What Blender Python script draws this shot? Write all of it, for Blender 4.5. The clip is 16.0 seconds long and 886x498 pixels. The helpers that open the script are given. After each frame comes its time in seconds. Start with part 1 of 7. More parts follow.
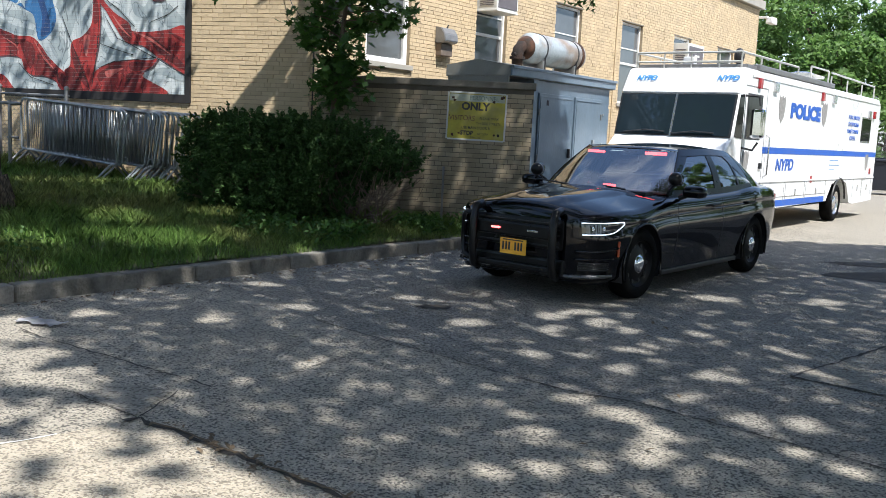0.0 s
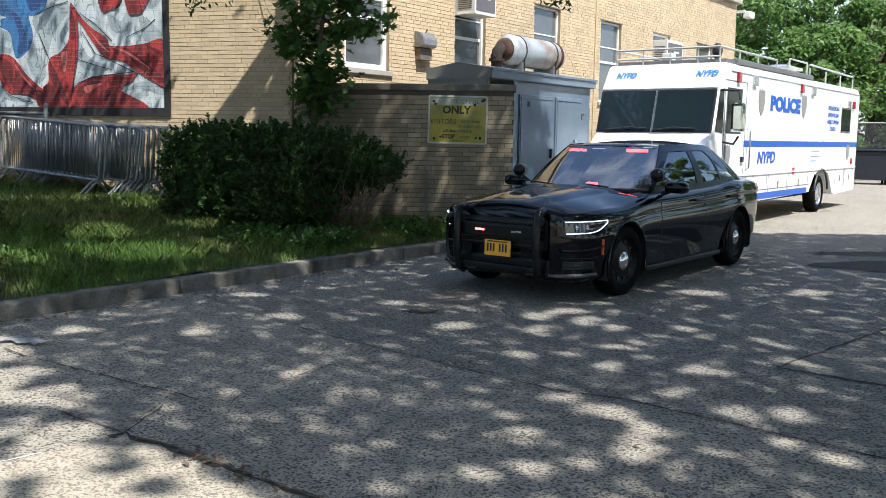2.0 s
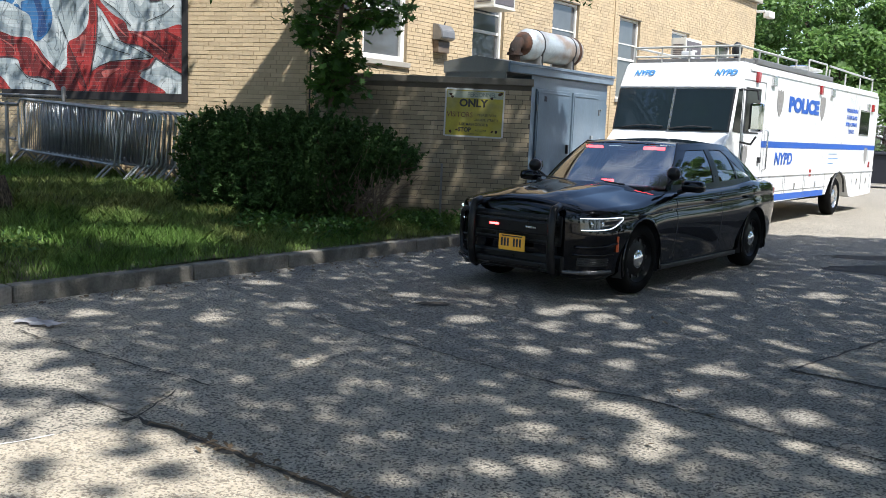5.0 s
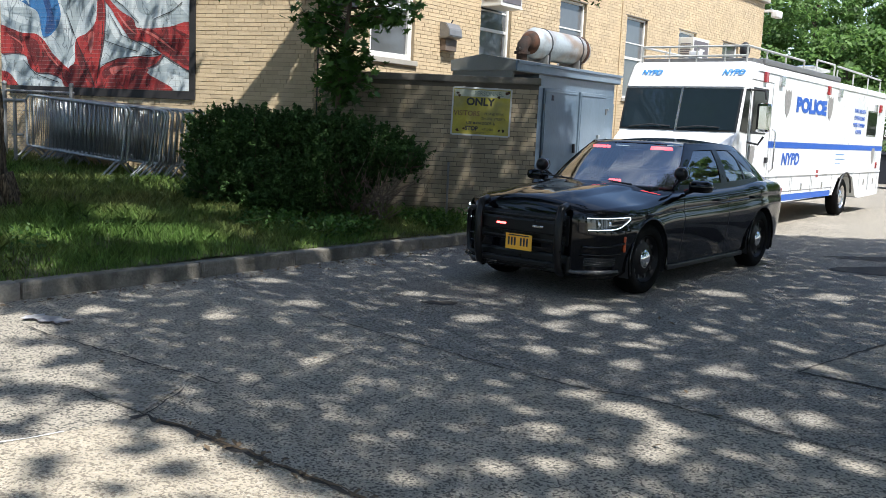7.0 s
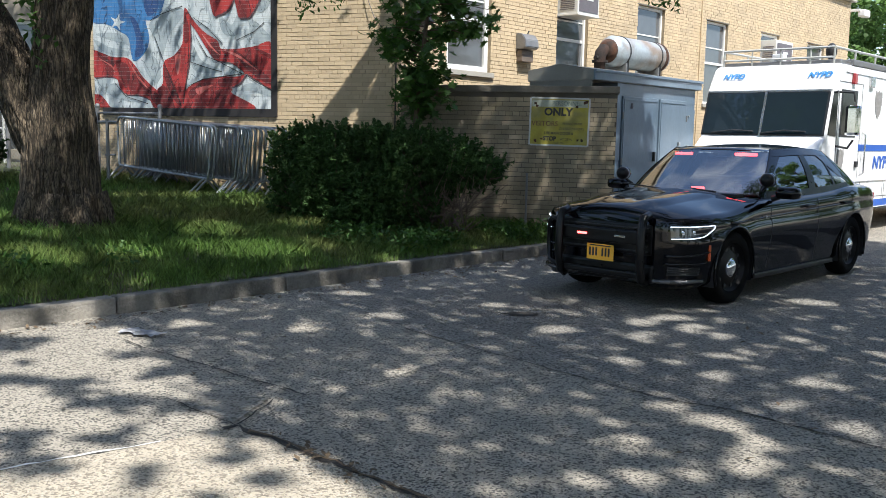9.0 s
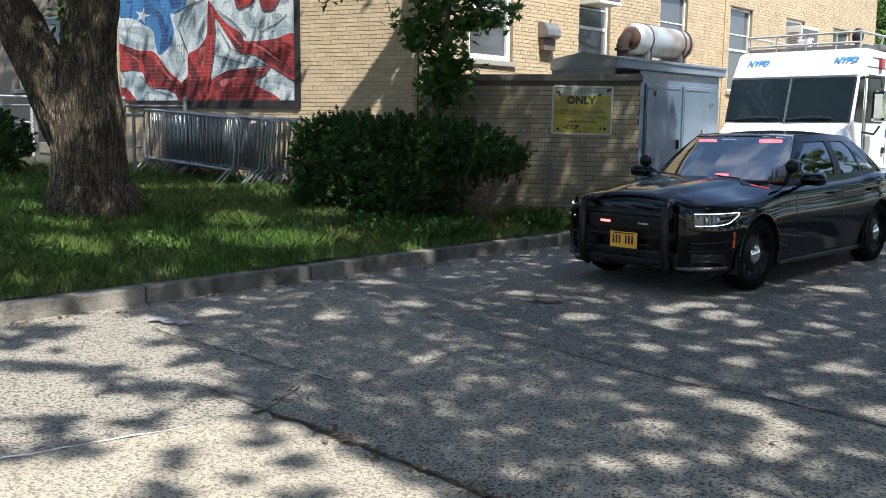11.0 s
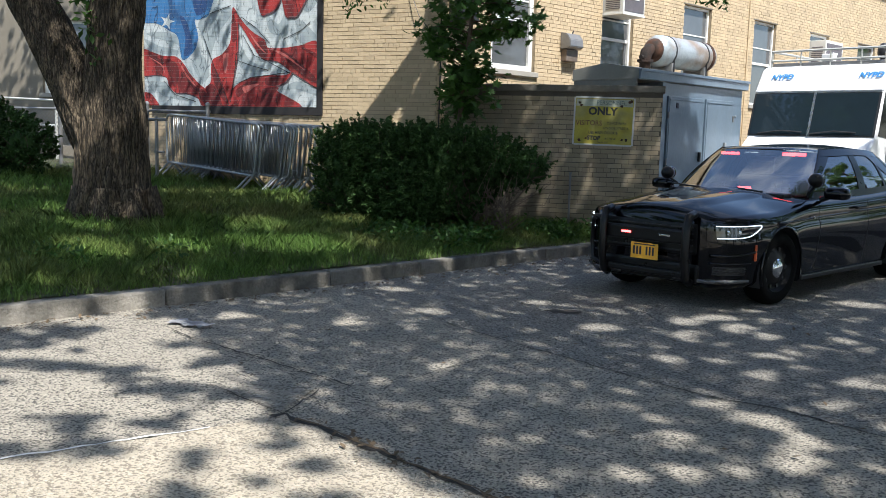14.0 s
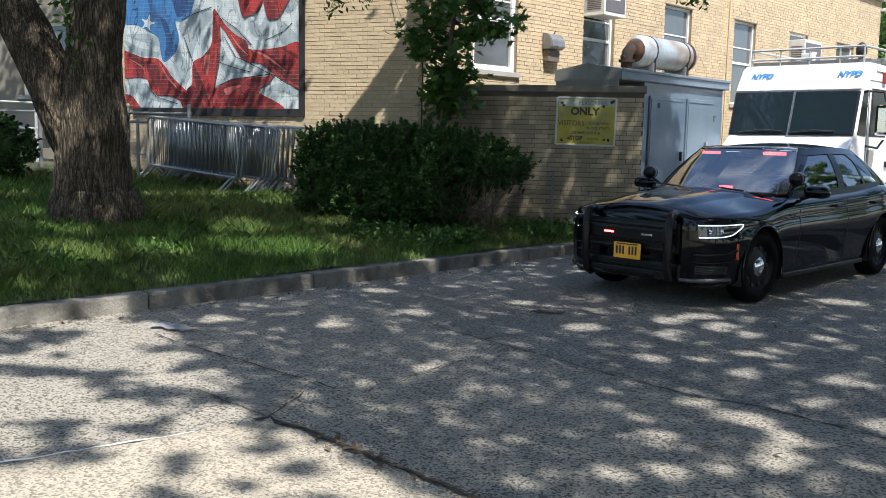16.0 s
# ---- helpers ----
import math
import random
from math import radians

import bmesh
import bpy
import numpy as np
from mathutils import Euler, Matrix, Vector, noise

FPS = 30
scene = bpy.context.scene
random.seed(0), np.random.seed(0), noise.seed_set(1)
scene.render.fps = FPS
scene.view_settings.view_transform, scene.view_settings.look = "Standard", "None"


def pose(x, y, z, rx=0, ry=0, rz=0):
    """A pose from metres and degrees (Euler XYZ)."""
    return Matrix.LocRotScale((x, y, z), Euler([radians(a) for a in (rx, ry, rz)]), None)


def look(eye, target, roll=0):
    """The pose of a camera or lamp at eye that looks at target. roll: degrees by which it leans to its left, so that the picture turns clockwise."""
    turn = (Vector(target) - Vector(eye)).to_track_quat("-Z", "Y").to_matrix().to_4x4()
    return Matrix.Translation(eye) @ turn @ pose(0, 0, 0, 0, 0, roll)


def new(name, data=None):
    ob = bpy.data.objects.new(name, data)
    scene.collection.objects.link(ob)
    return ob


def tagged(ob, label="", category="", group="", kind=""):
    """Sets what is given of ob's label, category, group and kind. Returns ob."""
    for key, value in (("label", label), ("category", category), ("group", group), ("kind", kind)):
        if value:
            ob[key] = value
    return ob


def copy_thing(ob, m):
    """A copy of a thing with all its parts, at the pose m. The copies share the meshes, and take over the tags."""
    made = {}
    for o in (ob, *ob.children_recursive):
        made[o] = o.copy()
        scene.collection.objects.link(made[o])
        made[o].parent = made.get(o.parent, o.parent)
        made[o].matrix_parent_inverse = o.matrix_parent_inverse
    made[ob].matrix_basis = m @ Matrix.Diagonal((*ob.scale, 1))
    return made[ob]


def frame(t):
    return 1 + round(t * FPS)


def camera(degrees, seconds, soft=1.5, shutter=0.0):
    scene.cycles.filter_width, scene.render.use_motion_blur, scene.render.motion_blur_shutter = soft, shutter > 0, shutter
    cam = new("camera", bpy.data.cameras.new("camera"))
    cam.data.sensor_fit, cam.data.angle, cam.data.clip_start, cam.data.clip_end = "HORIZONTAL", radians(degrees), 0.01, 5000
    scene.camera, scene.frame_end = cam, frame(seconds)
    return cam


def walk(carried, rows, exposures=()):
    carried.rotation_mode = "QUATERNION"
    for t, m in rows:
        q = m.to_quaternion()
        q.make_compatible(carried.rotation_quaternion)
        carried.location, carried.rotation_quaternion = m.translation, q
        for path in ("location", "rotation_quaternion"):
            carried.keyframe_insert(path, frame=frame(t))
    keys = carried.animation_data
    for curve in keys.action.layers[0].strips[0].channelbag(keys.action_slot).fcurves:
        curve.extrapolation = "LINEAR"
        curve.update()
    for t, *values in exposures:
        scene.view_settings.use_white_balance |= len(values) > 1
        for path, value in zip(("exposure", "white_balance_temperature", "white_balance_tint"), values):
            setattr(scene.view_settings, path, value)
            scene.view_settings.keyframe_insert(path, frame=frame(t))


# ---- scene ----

cam = camera(52.5, 16.0, soft=0.65)
PATH = [
    (0.0, pose(0.009, 0.012, 1.579, 82.559, -2.772, 0.073)),
    (0.5, pose(0.012, 0.028, 1.574, 81.950, -2.405, -0.180)),
    (1.0, pose(0.020, 0.031, 1.570, 81.865, -1.714, -0.780)),
    (1.5, pose(0.024, 0.027, 1.564, 81.937, -0.954, -0.726)),
    (2.0, pose(0.049, 0.015, 1.573, 82.873, -0.840, -0.901)),
    (2.5, pose(0.063, 0.017, 1.574, 83.445, -1.641, -2.291)),
    (3.0, pose(0.059, 0.010, 1.572, 83.430, -2.448, -3.297)),
    (3.5, pose(0.049, 0.011, 1.572, 83.286, -2.614, -3.445)),
    (4.0, pose(0.042, 0.021, 1.563, 82.383, -2.154, -1.965)),
    (6.5, pose(-0.003, 0.031, 1.582, 82.511, -2.388, 0.666)),
    (7.0, pose(-0.000, 0.024, 1.580, 82.259, -2.541, 0.340)),
    (7.5, pose(-0.002, 0.009, 1.579, 82.396, -2.462, 1.106)),
    (8.0, pose(-0.006, 0.018, 1.577, 82.617, -2.164, 1.601)),
    (8.5, pose(-0.008, 0.005, 1.580, 82.905, -1.506, 2.930)),
    (9.0, pose(-0.030, 0.006, 1.583, 82.831, -1.173, 5.134)),
    (9.5, pose(-0.032, -0.014, 1.584, 82.477, -1.048, 7.041)),
    (12.0, pose(-0.032, -0.052, 1.561, 82.206, -0.544, 6.175)),
    (12.5, pose(-0.027, -0.048, 1.562, 82.492, -1.206, 6.153)),
    (13.0, pose(-0.044, -0.059, 1.549, 82.405, -1.415, 7.612)),
    (13.5, pose(-0.043, -0.055, 1.550, 82.577, -1.701, 7.770)),
    (14.0, pose(-0.053, -0.043, 1.545, 82.845, -1.514, 7.771)),
    (14.5, pose(-0.053, -0.053, 1.550, 83.000, -1.314, 7.899)),
    (15.0, pose(-0.053, -0.052, 1.550, 83.046, -1.160, 7.952)),
    (15.5, pose(-0.055, -0.045, 1.549, 82.988, -1.181, 7.427)),
    (16.0, pose(-0.052, -0.048, 1.554, 82.886, -1.205, 6.687)),
]
walk(cam, PATH, exposures=[(0.0, 1.0, 6000.0, 10.0), (16.0, 1.0, 6000.0, 10.0)])

# ---- world and sun ----
SUN_TO = Vector((0.55, -0.835, 0.0)).normalized()
SUN_EL = radians(58)
SUN_DIR = Vector((SUN_TO.x * math.cos(SUN_EL), SUN_TO.y * math.cos(SUN_EL), math.sin(SUN_EL)))
world = bpy.data.worlds.new("sky")
scene.world = world
world.use_nodes = True
wn = world.node_tree
sky = wn.nodes.new("ShaderNodeTexSky")
sky.sky_type = "NISHITA"
sky.sun_disc = False
sky.sun_elevation = SUN_EL
sky.sun_rotation = math.atan2(SUN_TO.x, SUN_TO.y)
wbg = wn.nodes["Background"]
# thin broken clouds over the whole sky
wtc, wno, wmr, wmx = (wn.nodes.new(k) for k in ("ShaderNodeTexCoord", "ShaderNodeTexNoise", "ShaderNodeMapRange", "ShaderNodeMix"))
wno.inputs["Scale"].default_value, wno.inputs["Detail"].default_value, wno.inputs["Distortion"].default_value = 3.2, 7.0, 0.3
wmr.inputs[1].default_value, wmr.inputs[2].default_value, wmr.inputs[4].default_value = 0.5, 0.72, 0.75
wmx.data_type = "RGBA"
wmx.inputs[7].default_value = (5.2, 5.4, 5.7, 1)
wn.links.new(wtc.outputs["Generated"], wno.inputs["Vector"]), wn.links.new(wno.outputs[0], wmr.inputs[0]), wn.links.new(wmr.outputs[0], wmx.inputs[0])
wn.links.new(sky.outputs[0], wmx.inputs[6]), wn.links.new(wmx.outputs[2], wbg.inputs[0])
wbg.inputs[1].default_value = 0.125
sun_data = bpy.data.lights.new("sun", "SUN")
sun_data.energy = 4.6
sun_data.angle = radians(0.53)
sun_data.color = (1.0, 0.94, 0.84)
sun = new("sun", sun_data)
sun.matrix_world = look(SUN_DIR * 60, (0, 0, 0))


# ---- materials ----
def mat(name, base, rough=0.6, metal=0.0, var=0.25, scale=6.0, fine=60.0, bump=0.0, bscale=80.0, tint=None, island=0.0, obrand=0.0, coat=0.0, spec=0.5, stretch=None, trans=0.0):
    m = bpy.data.materials.new(name)
    m.use_nodes = True
    nt = m.node_tree
    n, l = nt.nodes, nt.links
    b = n["Principled BSDF"]
    b.inputs["Roughness"].default_value = rough
    b.inputs["Metallic"].default_value = metal
    b.inputs["Coat Weight"].default_value = coat
    b.inputs["Specular IOR Level"].default_value = spec
    tc = n.new("ShaderNodeTexCoord")
    vec = tc.outputs["Object"]
    if stretch:
        mp = n.new("ShaderNodeMapping")
        mp.inputs["Scale"].default_value = stretch
        l.new(vec, mp.inputs[0])
        vec = mp.outputs[0]
    n1, n2 = n.new("ShaderNodeTexNoise"), n.new("ShaderNodeTexNoise")
    n1.inputs["Scale"].default_value, n2.inputs["Scale"].default_value = scale, fine
    n1.inputs["Detail"].default_value, n2.inputs["Detail"].default_value = 5, 3
    l.new(vec, n1.inputs["Vector"]), l.new(vec, n2.inputs["Vector"])
    add = n.new("ShaderNodeMath")
    add.operation = "MULTIPLY_ADD"
    add.inputs[1].default_value = 0.45
    l.new(n2.outputs[0], add.inputs[0]), l.new(n1.outputs[0], add.inputs[2])
    ramp = n.new("ShaderNodeMapRange")
    ramp.inputs[1].default_value, ramp.inputs[2].default_value = 0.4, 1.05
    ramp.inputs[3].default_value, ramp.inputs[4].default_value = 1 - var, 1 + var
    l.new(add.outputs[0], ramp.inputs[0])
    fac = ramp.outputs[0]
    for amount, node, sock in ((island, "ShaderNodeNewGeometry", "Random Per Island"), (obrand, "ShaderNodeObjectInfo", "Random")):
        if amount:
            g, r2, mu = n.new(node), n.new("ShaderNodeMapRange"), n.new("ShaderNodeMath")
            r2.inputs[3].default_value, r2.inputs[4].default_value = 1 - amount, 1 + amount
            mu.operation = "MULTIPLY"
            l.new(g.outputs[sock], r2.inputs[0]), l.new(r2.outputs[0], mu.inputs[0]), l.new(fac, mu.inputs[1])
            fac = mu.outputs[0]
    mix = n.new("ShaderNodeVectorMath")
    mix.operation = "SCALE"
    if tint:
        tm = n.new("ShaderNodeMix")
        tm.data_type = "RGBA"
        tm.inputs[6].default_value, tm.inputs[7].default_value = (*base, 1), (*tint, 1)
        n3, r3 = n.new("ShaderNodeTexNoise"), n.new("ShaderNodeMapRange")
        n3.inputs["Scale"].default_value = scale * 0.55
        n3.inputs["Detail"].default_value = 6
        r3.inputs[1].default_value, r3.inputs[2].default_value = 0.45, 0.65
        l.new(vec, n3.inputs["Vector"]), l.new(n3.outputs[0], r3.inputs[0]), l.new(r3.outputs[0], tm.inputs[0])
        l.new(tm.outputs[2], mix.inputs[0])
    else:
        mix.inputs[0].default_value = base
    l.new(fac, mix.inputs["Scale"])
    l.new(mix.outputs[0], b.inputs["Base Color"])
    if rough > 0.12:
        rr = n.new("ShaderNodeMapRange")
        rr.inputs[3].default_value, rr.inputs[4].default_value = max(0.03, rough - 0.1), min(1, rough + 0.12)
        l.new(n1.outputs[0], rr.inputs[0]), l.new(rr.outputs[0], b.inputs["Roughness"])
    if bump:
        nb, bp = n.new("ShaderNodeTexNoise"), n.new("ShaderNodeBump")
        nb.inputs["Scale"].default_value, nb.inputs["Detail"].default_value = bscale, 4
        bp.inputs["Strength"].default_value, bp.inputs["Distance"].default_value = bump, 0.01
        l.new(vec, nb.inputs["Vector"]), l.new(nb.outputs[0], bp.inputs["Height"]), l.new(bp.outputs[0], b.inputs["Normal"])
    if trans:
        tr, ms = n.new("ShaderNodeBsdfTranslucent"), n.new("ShaderNodeMixShader")
        ms.inputs[0].default_value = trans
        l.new(mix.outputs[0], tr.inputs[0]), l.new(b.outputs[0], ms.inputs[1]), l.new(tr.outputs[0], ms.inputs[2])
        l.new(ms.outputs[0], n["Material Output"].inputs[0])
    return m


def glow(name, color, strength):
    m = bpy.data.materials.new(name)
    m.use_nodes = True
    b = m.node_tree.nodes["Principled BSDF"]
    b.inputs["Base Color"].default_value = (*color, 1)
    b.inputs["Emission Color"].default_value = (*color, 1)
    b.inputs["Emission Strength"].default_value = strength
    return m


def thin_glass(name, color, ior=3.3):
    """A single pane: tinted see-through with a clear reflection."""
    m = bpy.data.materials.new(name)
    m.use_nodes = True
    n, l = m.node_tree.nodes, m.node_tree.links
    tr, gl, fr, mx = (n.new(k) for k in ("ShaderNodeBsdfTransparent", "ShaderNodeBsdfGlossy", "ShaderNodeFresnel", "ShaderNodeMixShader"))
    tr.inputs[0].default_value = (*color, 1)
    gl.inputs["Roughness"].default_value = 0.01
    fr.inputs[0].default_value = ior
    l.new(fr.outputs[0], mx.inputs[0]), l.new(tr.outputs[0], mx.inputs[1]), l.new(gl.outputs[0], mx.inputs[2])
    l.new(mx.outputs[0], n["Material Output"].inputs[0])
    return m


def aggregate(name, base, dark, light, scale):
    """Worn pavement with exposed stones: cells of three tones, blotches and pits."""
    m = mat(name, base, 0.9, var=0.22, scale=0.7, fine=9, spec=0.3)
    nt = m.node_tree
    n, l = nt.nodes, nt.links
    b = n["Principled BSDF"]
    src = b.inputs["Base Color"].links[0].from_socket
    tc = n.new("ShaderNodeTexCoord")
    vo, ns = n.new("ShaderNodeTexVoronoi"), n.new("ShaderNodeTexNoise")
    vo.inputs["Scale"].default_value = scale
    ns.inputs["Scale"].default_value, ns.inputs["Detail"].default_value = scale * 0.9, 2
    l.new(tc.outputs["Object"], vo.inputs["Vector"]), l.new(tc.outputs["Object"], ns.inputs["Vector"])
    sep = n.new("ShaderNodeSeparateColor")
    l.new(vo.outputs["Color"], sep.inputs[0])
    cur = src
    for sock, lo, hi, col, amt in ((sep.outputs[0], 0.70, 0.75, dark, 0.9), (sep.outputs[1], 0.78, 0.86, light, 0.6), (ns.outputs[0], 0.585, 0.62, dark, 0.85)):
        r, mx = n.new("ShaderNodeMapRange"), n.new("ShaderNodeMix")
        r.inputs[1].default_value, r.inputs[2].default_value, r.inputs[4].default_value = lo, hi, amt
        mx.data_type = "RGBA"
        mx.inputs[7].default_value = (*col, 1)
        l.new(sock, r.inputs[0]), l.new(r.outputs[0], mx.inputs[0]), l.new(cur, mx.inputs[6])
        cur = mx.outputs[2]
    l.new(cur, b.inputs["Base Color"])
    bp = n.new("ShaderNodeBump")
    bp.inputs["Strength"].default_value, bp.inputs["Distance"].default_value = 0.9, 0.010
    l.new(vo.outputs["Distance"], bp.inputs["Height"]), l.new(bp.outputs[0], b.inputs["Normal"])
    return m


M = {}
M["road"] = aggregate("old_pavement", (0.325, 0.294, 0.24), (0.075, 0.07, 0.062), (0.44, 0.40, 0.335), 78)
M["drive"] = aggregate("dark_old_asphalt", (0.24, 0.222, 0.19), (0.06, 0.057, 0.052), (0.38, 0.355, 0.31), 78)
M["slab"] = aggregate("pale_concrete", (0.41, 0.36, 0.28), (0.19, 0.165, 0.13), (0.50, 0.45, 0.37), 82)
M["slab2"] = aggregate("grey_concrete", (0.26, 0.235, 0.195), (0.13, 0.12, 0.1), (0.32, 0.3, 0.26), 60)
M["tar"] = mat("dark_crack_dirt", (0.035, 0.03, 0.025), 0.95, var=0.5, scale=20, fine=120, bump=0.8, bscale=60)
M["dirt"] = mat("crack_dirt", (0.12, 0.085, 0.05), 0.95, var=0.5, scale=20, fine=120, bump=0.8, bscale=60)
M["kerb"] = mat("kerb_concrete", (0.2, 0.183, 0.155), 0.9, var=0.55, scale=4.5, fine=38, bump=0.9, bscale=45, tint=(0.085, 0.08, 0.068), obrand=0.15)
M["soil"] = mat("lawn_soil", (0.05, 0.062, 0.022), 0.95, var=0.4, scale=2, fine=40, bump=0.8, bscale=30, tint=(0.07, 0.055, 0.03))
M["grass"] = mat("grass_blades", (0.112, 0.195, 0.042), 0.6, var=0.35, scale=1.0, fine=6, island=0.5, tint=(0.17, 0.19, 0.062), trans=0.35, spec=0.25)
M["brick"] = mat("buff_brick", (0.52, 0.405, 0.255), 0.85, var=0.10, scale=2.5, fine=90, bump=0.35, bscale=120, island=0.09, tint=(0.47, 0.37, 0.24))
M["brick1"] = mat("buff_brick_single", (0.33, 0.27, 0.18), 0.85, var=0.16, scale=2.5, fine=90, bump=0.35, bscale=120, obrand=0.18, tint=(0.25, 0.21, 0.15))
M["mortar"] = mat("mortar", (0.33, 0.262, 0.17), 0.95, var=0.2, scale=4, fine=100, bump=0.4, bscale=90)
M["mortar_dark"] = mat("dark_mortar", (0.10, 0.085, 0.065), 0.95, var=0.3, scale=4, fine=100, bump=0.4, bscale=90)
M["render_wall"] = mat("tan_render", (0.20, 0.175, 0.135), 0.9, var=0.2, scale=1.2, fine=40, bump=0.3, bscale=70)
M["railpaint"] = mat("pale_grey_pipe", (0.5, 0.5, 0.47), 0.45, 0.2, var=0.12, scale=5, fine=40)
M["concrete"] = mat("grey_render", (0.33, 0.31, 0.27), 0.9, var=0.2, scale=1.5, fine=50, bump=0.3, bscale=70)
M["coping"] = mat("dark_coping", (0.15, 0.135, 0.11), 0.9, var=0.3, scale=3, fine=50, bump=0.4, bscale=60)
M["white"] = mat("white_frame_paint", (0.72, 0.71, 0.68), 0.45, var=0.06, scale=3, fine=40)
M["pane"] = mat("window_pane", (0.10, 0.105, 0.11), 0.06, var=0.2, scale=1.5, fine=4, coat=0.5)
M["blind"] = mat("pale_blind", (0.5, 0.5, 0.47), 0.7, var=0.1, scale=2, fine=20)
M["cabinet"] = mat("blue_grey_metal", (0.12, 0.17, 0.225), 0.42, 0.2, var=0.2, scale=1.6, fine=30, tint=(0.17, 0.22, 0.27), stretch=(1, 1, 0.4))
M["roofmetal"] = mat("grey_roof_metal", (0.21, 0.21, 0.19), 0.6, 0.2, var=0.15, scale=2, fine=30)
M["tank"] = mat("rusty_tank_paint", (0.33, 0.37, 0.40), 0.5, 0.15, var=0.3, scale=5, fine=40, tint=(0.25, 0.2, 0.16), bump=0.15, bscale=30)
M["rust"] = mat("rust", (0.07, 0.03, 0.016), 0.9, var=0.5, scale=9, fine=60, bump=0.6, bscale=50, tint=(0.03, 0.02, 0.015))
M["steel"] = mat("galvanised_steel", (0.29, 0.31, 0.32), 0.36, 0.5, var=0.35, scale=9, fine=70, obrand=0.18)
M["dull"] = mat("dull_grey_steel", (0.25, 0.25, 0.25), 0.5, 0.6, var=0.2, scale=6, fine=50)
M["bronze"] = mat("brown_vent_metal", (0.16, 0.125, 0.10), 0.55, 0.2, var=0.2, scale=6, fine=50)
M["ac"] = mat("ac_white", (0.6, 0.6, 0.57), 0.5, var=0.1, scale=5, fine=40)
M["dark"] = mat("dark_plastic", (0.02, 0.02, 0.022), 0.5, var=0.2, scale=8, fine=60)
M["grille"] = mat("ac_grille", (0.12, 0.11, 0.12), 0.6, var=0.2, scale=8, fine=60)
M["paint"] = mat("black_car_paint", (0.003, 0.003, 0.0045), 0.05, 0.0, var=0.1, scale=2, fine=40, spec=0.4, coat=0.0)
M["trim"] = mat("black_trim", (0.006, 0.006, 0.007), 0.3, var=0.2, scale=10, fine=60, spec=0.3)
M["tyre"] = mat("tyre_rubber", (0.004, 0.004, 0.004), 0.8, var=0.3, scale=12, fine=80, bump=0.2, spec=0.08)
M["rim"] = mat("black_steel_rim", (0.004, 0.004, 0.005), 0.4, 0.0, spec=0.2, var=0.2, scale=12, fine=60)
M["lampdark"] = mat("dark_headlight", (0.012, 0.012, 0.014), 0.08, var=0.2, scale=10, fine=40, coat=1.0)
M["chrome"] = mat("chrome", (0.75, 0.76, 0.78), 0.08, 1.0, var=0.05, scale=8, fine=40)
M["carglass"] = thin_glass("tinted_glass", (0.5, 0.6, 0.62), 4.2)
M["sideglass"] = thin_glass("dark_tinted_glass", (0.24, 0.29, 0.31))

M["interior"] = mat("car_interior", (0.02, 0.02, 0.022), 0.8, var=0.3, scale=6, fine=30)
M["red_on"] = glow("lit_red_lamp", (1.0, 0.05, 0.045), 7.5)
M["white_on"] = glow("lit_white_tube", (0.85, 0.92, 1.0), 0.9)
M["dashlabel"] = mat("pale_green_paper", (0.35, 0.5, 0.45), 0.8, var=0.1)
M["lip"] = mat("grey_bumper_lip", (0.09, 0.09, 0.095), 0.25, 0.3, var=0.2, scale=8, fine=40)
M["amber"] = mat("amber_reflector", (0.55, 0.09, 0.02), 0.3, var=0.1)
M["plate"] = mat("amber_number_plate", (0.85, 0.42, 0.03), 0.45, var=0.08, scale=10, fine=60)
M["ink"] = mat("dark_ink", (0.015, 0.015, 0.03), 0.6, var=0.1)
M["truck"] = mat("white_truck_paint", (0.74, 0.75, 0.76), 0.28, var=0.04, scale=1, fine=12, coat=0.5)
M["blue"] = mat("blue_decal", (0.015, 0.09, 0.42), 0.4, var=0.08, scale=3, fine=30)
M["lightblue"] = mat("pale_blue_decal", (0.05, 0.22, 0.5), 0.4, var=0.08, scale=3, fine=30)
M["shield"] = mat("grey_shield_decal", (0.24, 0.23, 0.22), 0.5, var=0.35, scale=20, fine=60)
M["redlens"] = mat("red_lens", (0.32, 0.015, 0.02), 0.25, var=0.1, coat=0.5)
M["alu"] = mat("polished_aluminium", (0.62, 0.62, 0.62), 0.22, 0.9, var=0.12, scale=8, fine=50)
M["sidewin"] = mat("dark_side_glass", (0.008, 0.009, 0.01), 0.08, var=0.1, spec=0.12)
M["brick_single"] = mat("buff_brick_piece", (0.52, 0.405, 0.255), 0.85, var=0.10, scale=2.5, fine=90, bump=0.35, bscale=120, obrand=0.09, tint=(0.47, 0.37, 0.24))
M["darkrust"] = mat("dark_rust", (0.016, 0.011, 0.009), 0.9, var=0.5, scale=9, fine=60, bump=0.6, bscale=50, tint=(0.035, 0.018, 0.012))
M["truckglass"] = mat("truck_glass", (0.016, 0.026, 0.034), 0.02, var=0.1, scale=2, fine=10, coat=0.2)


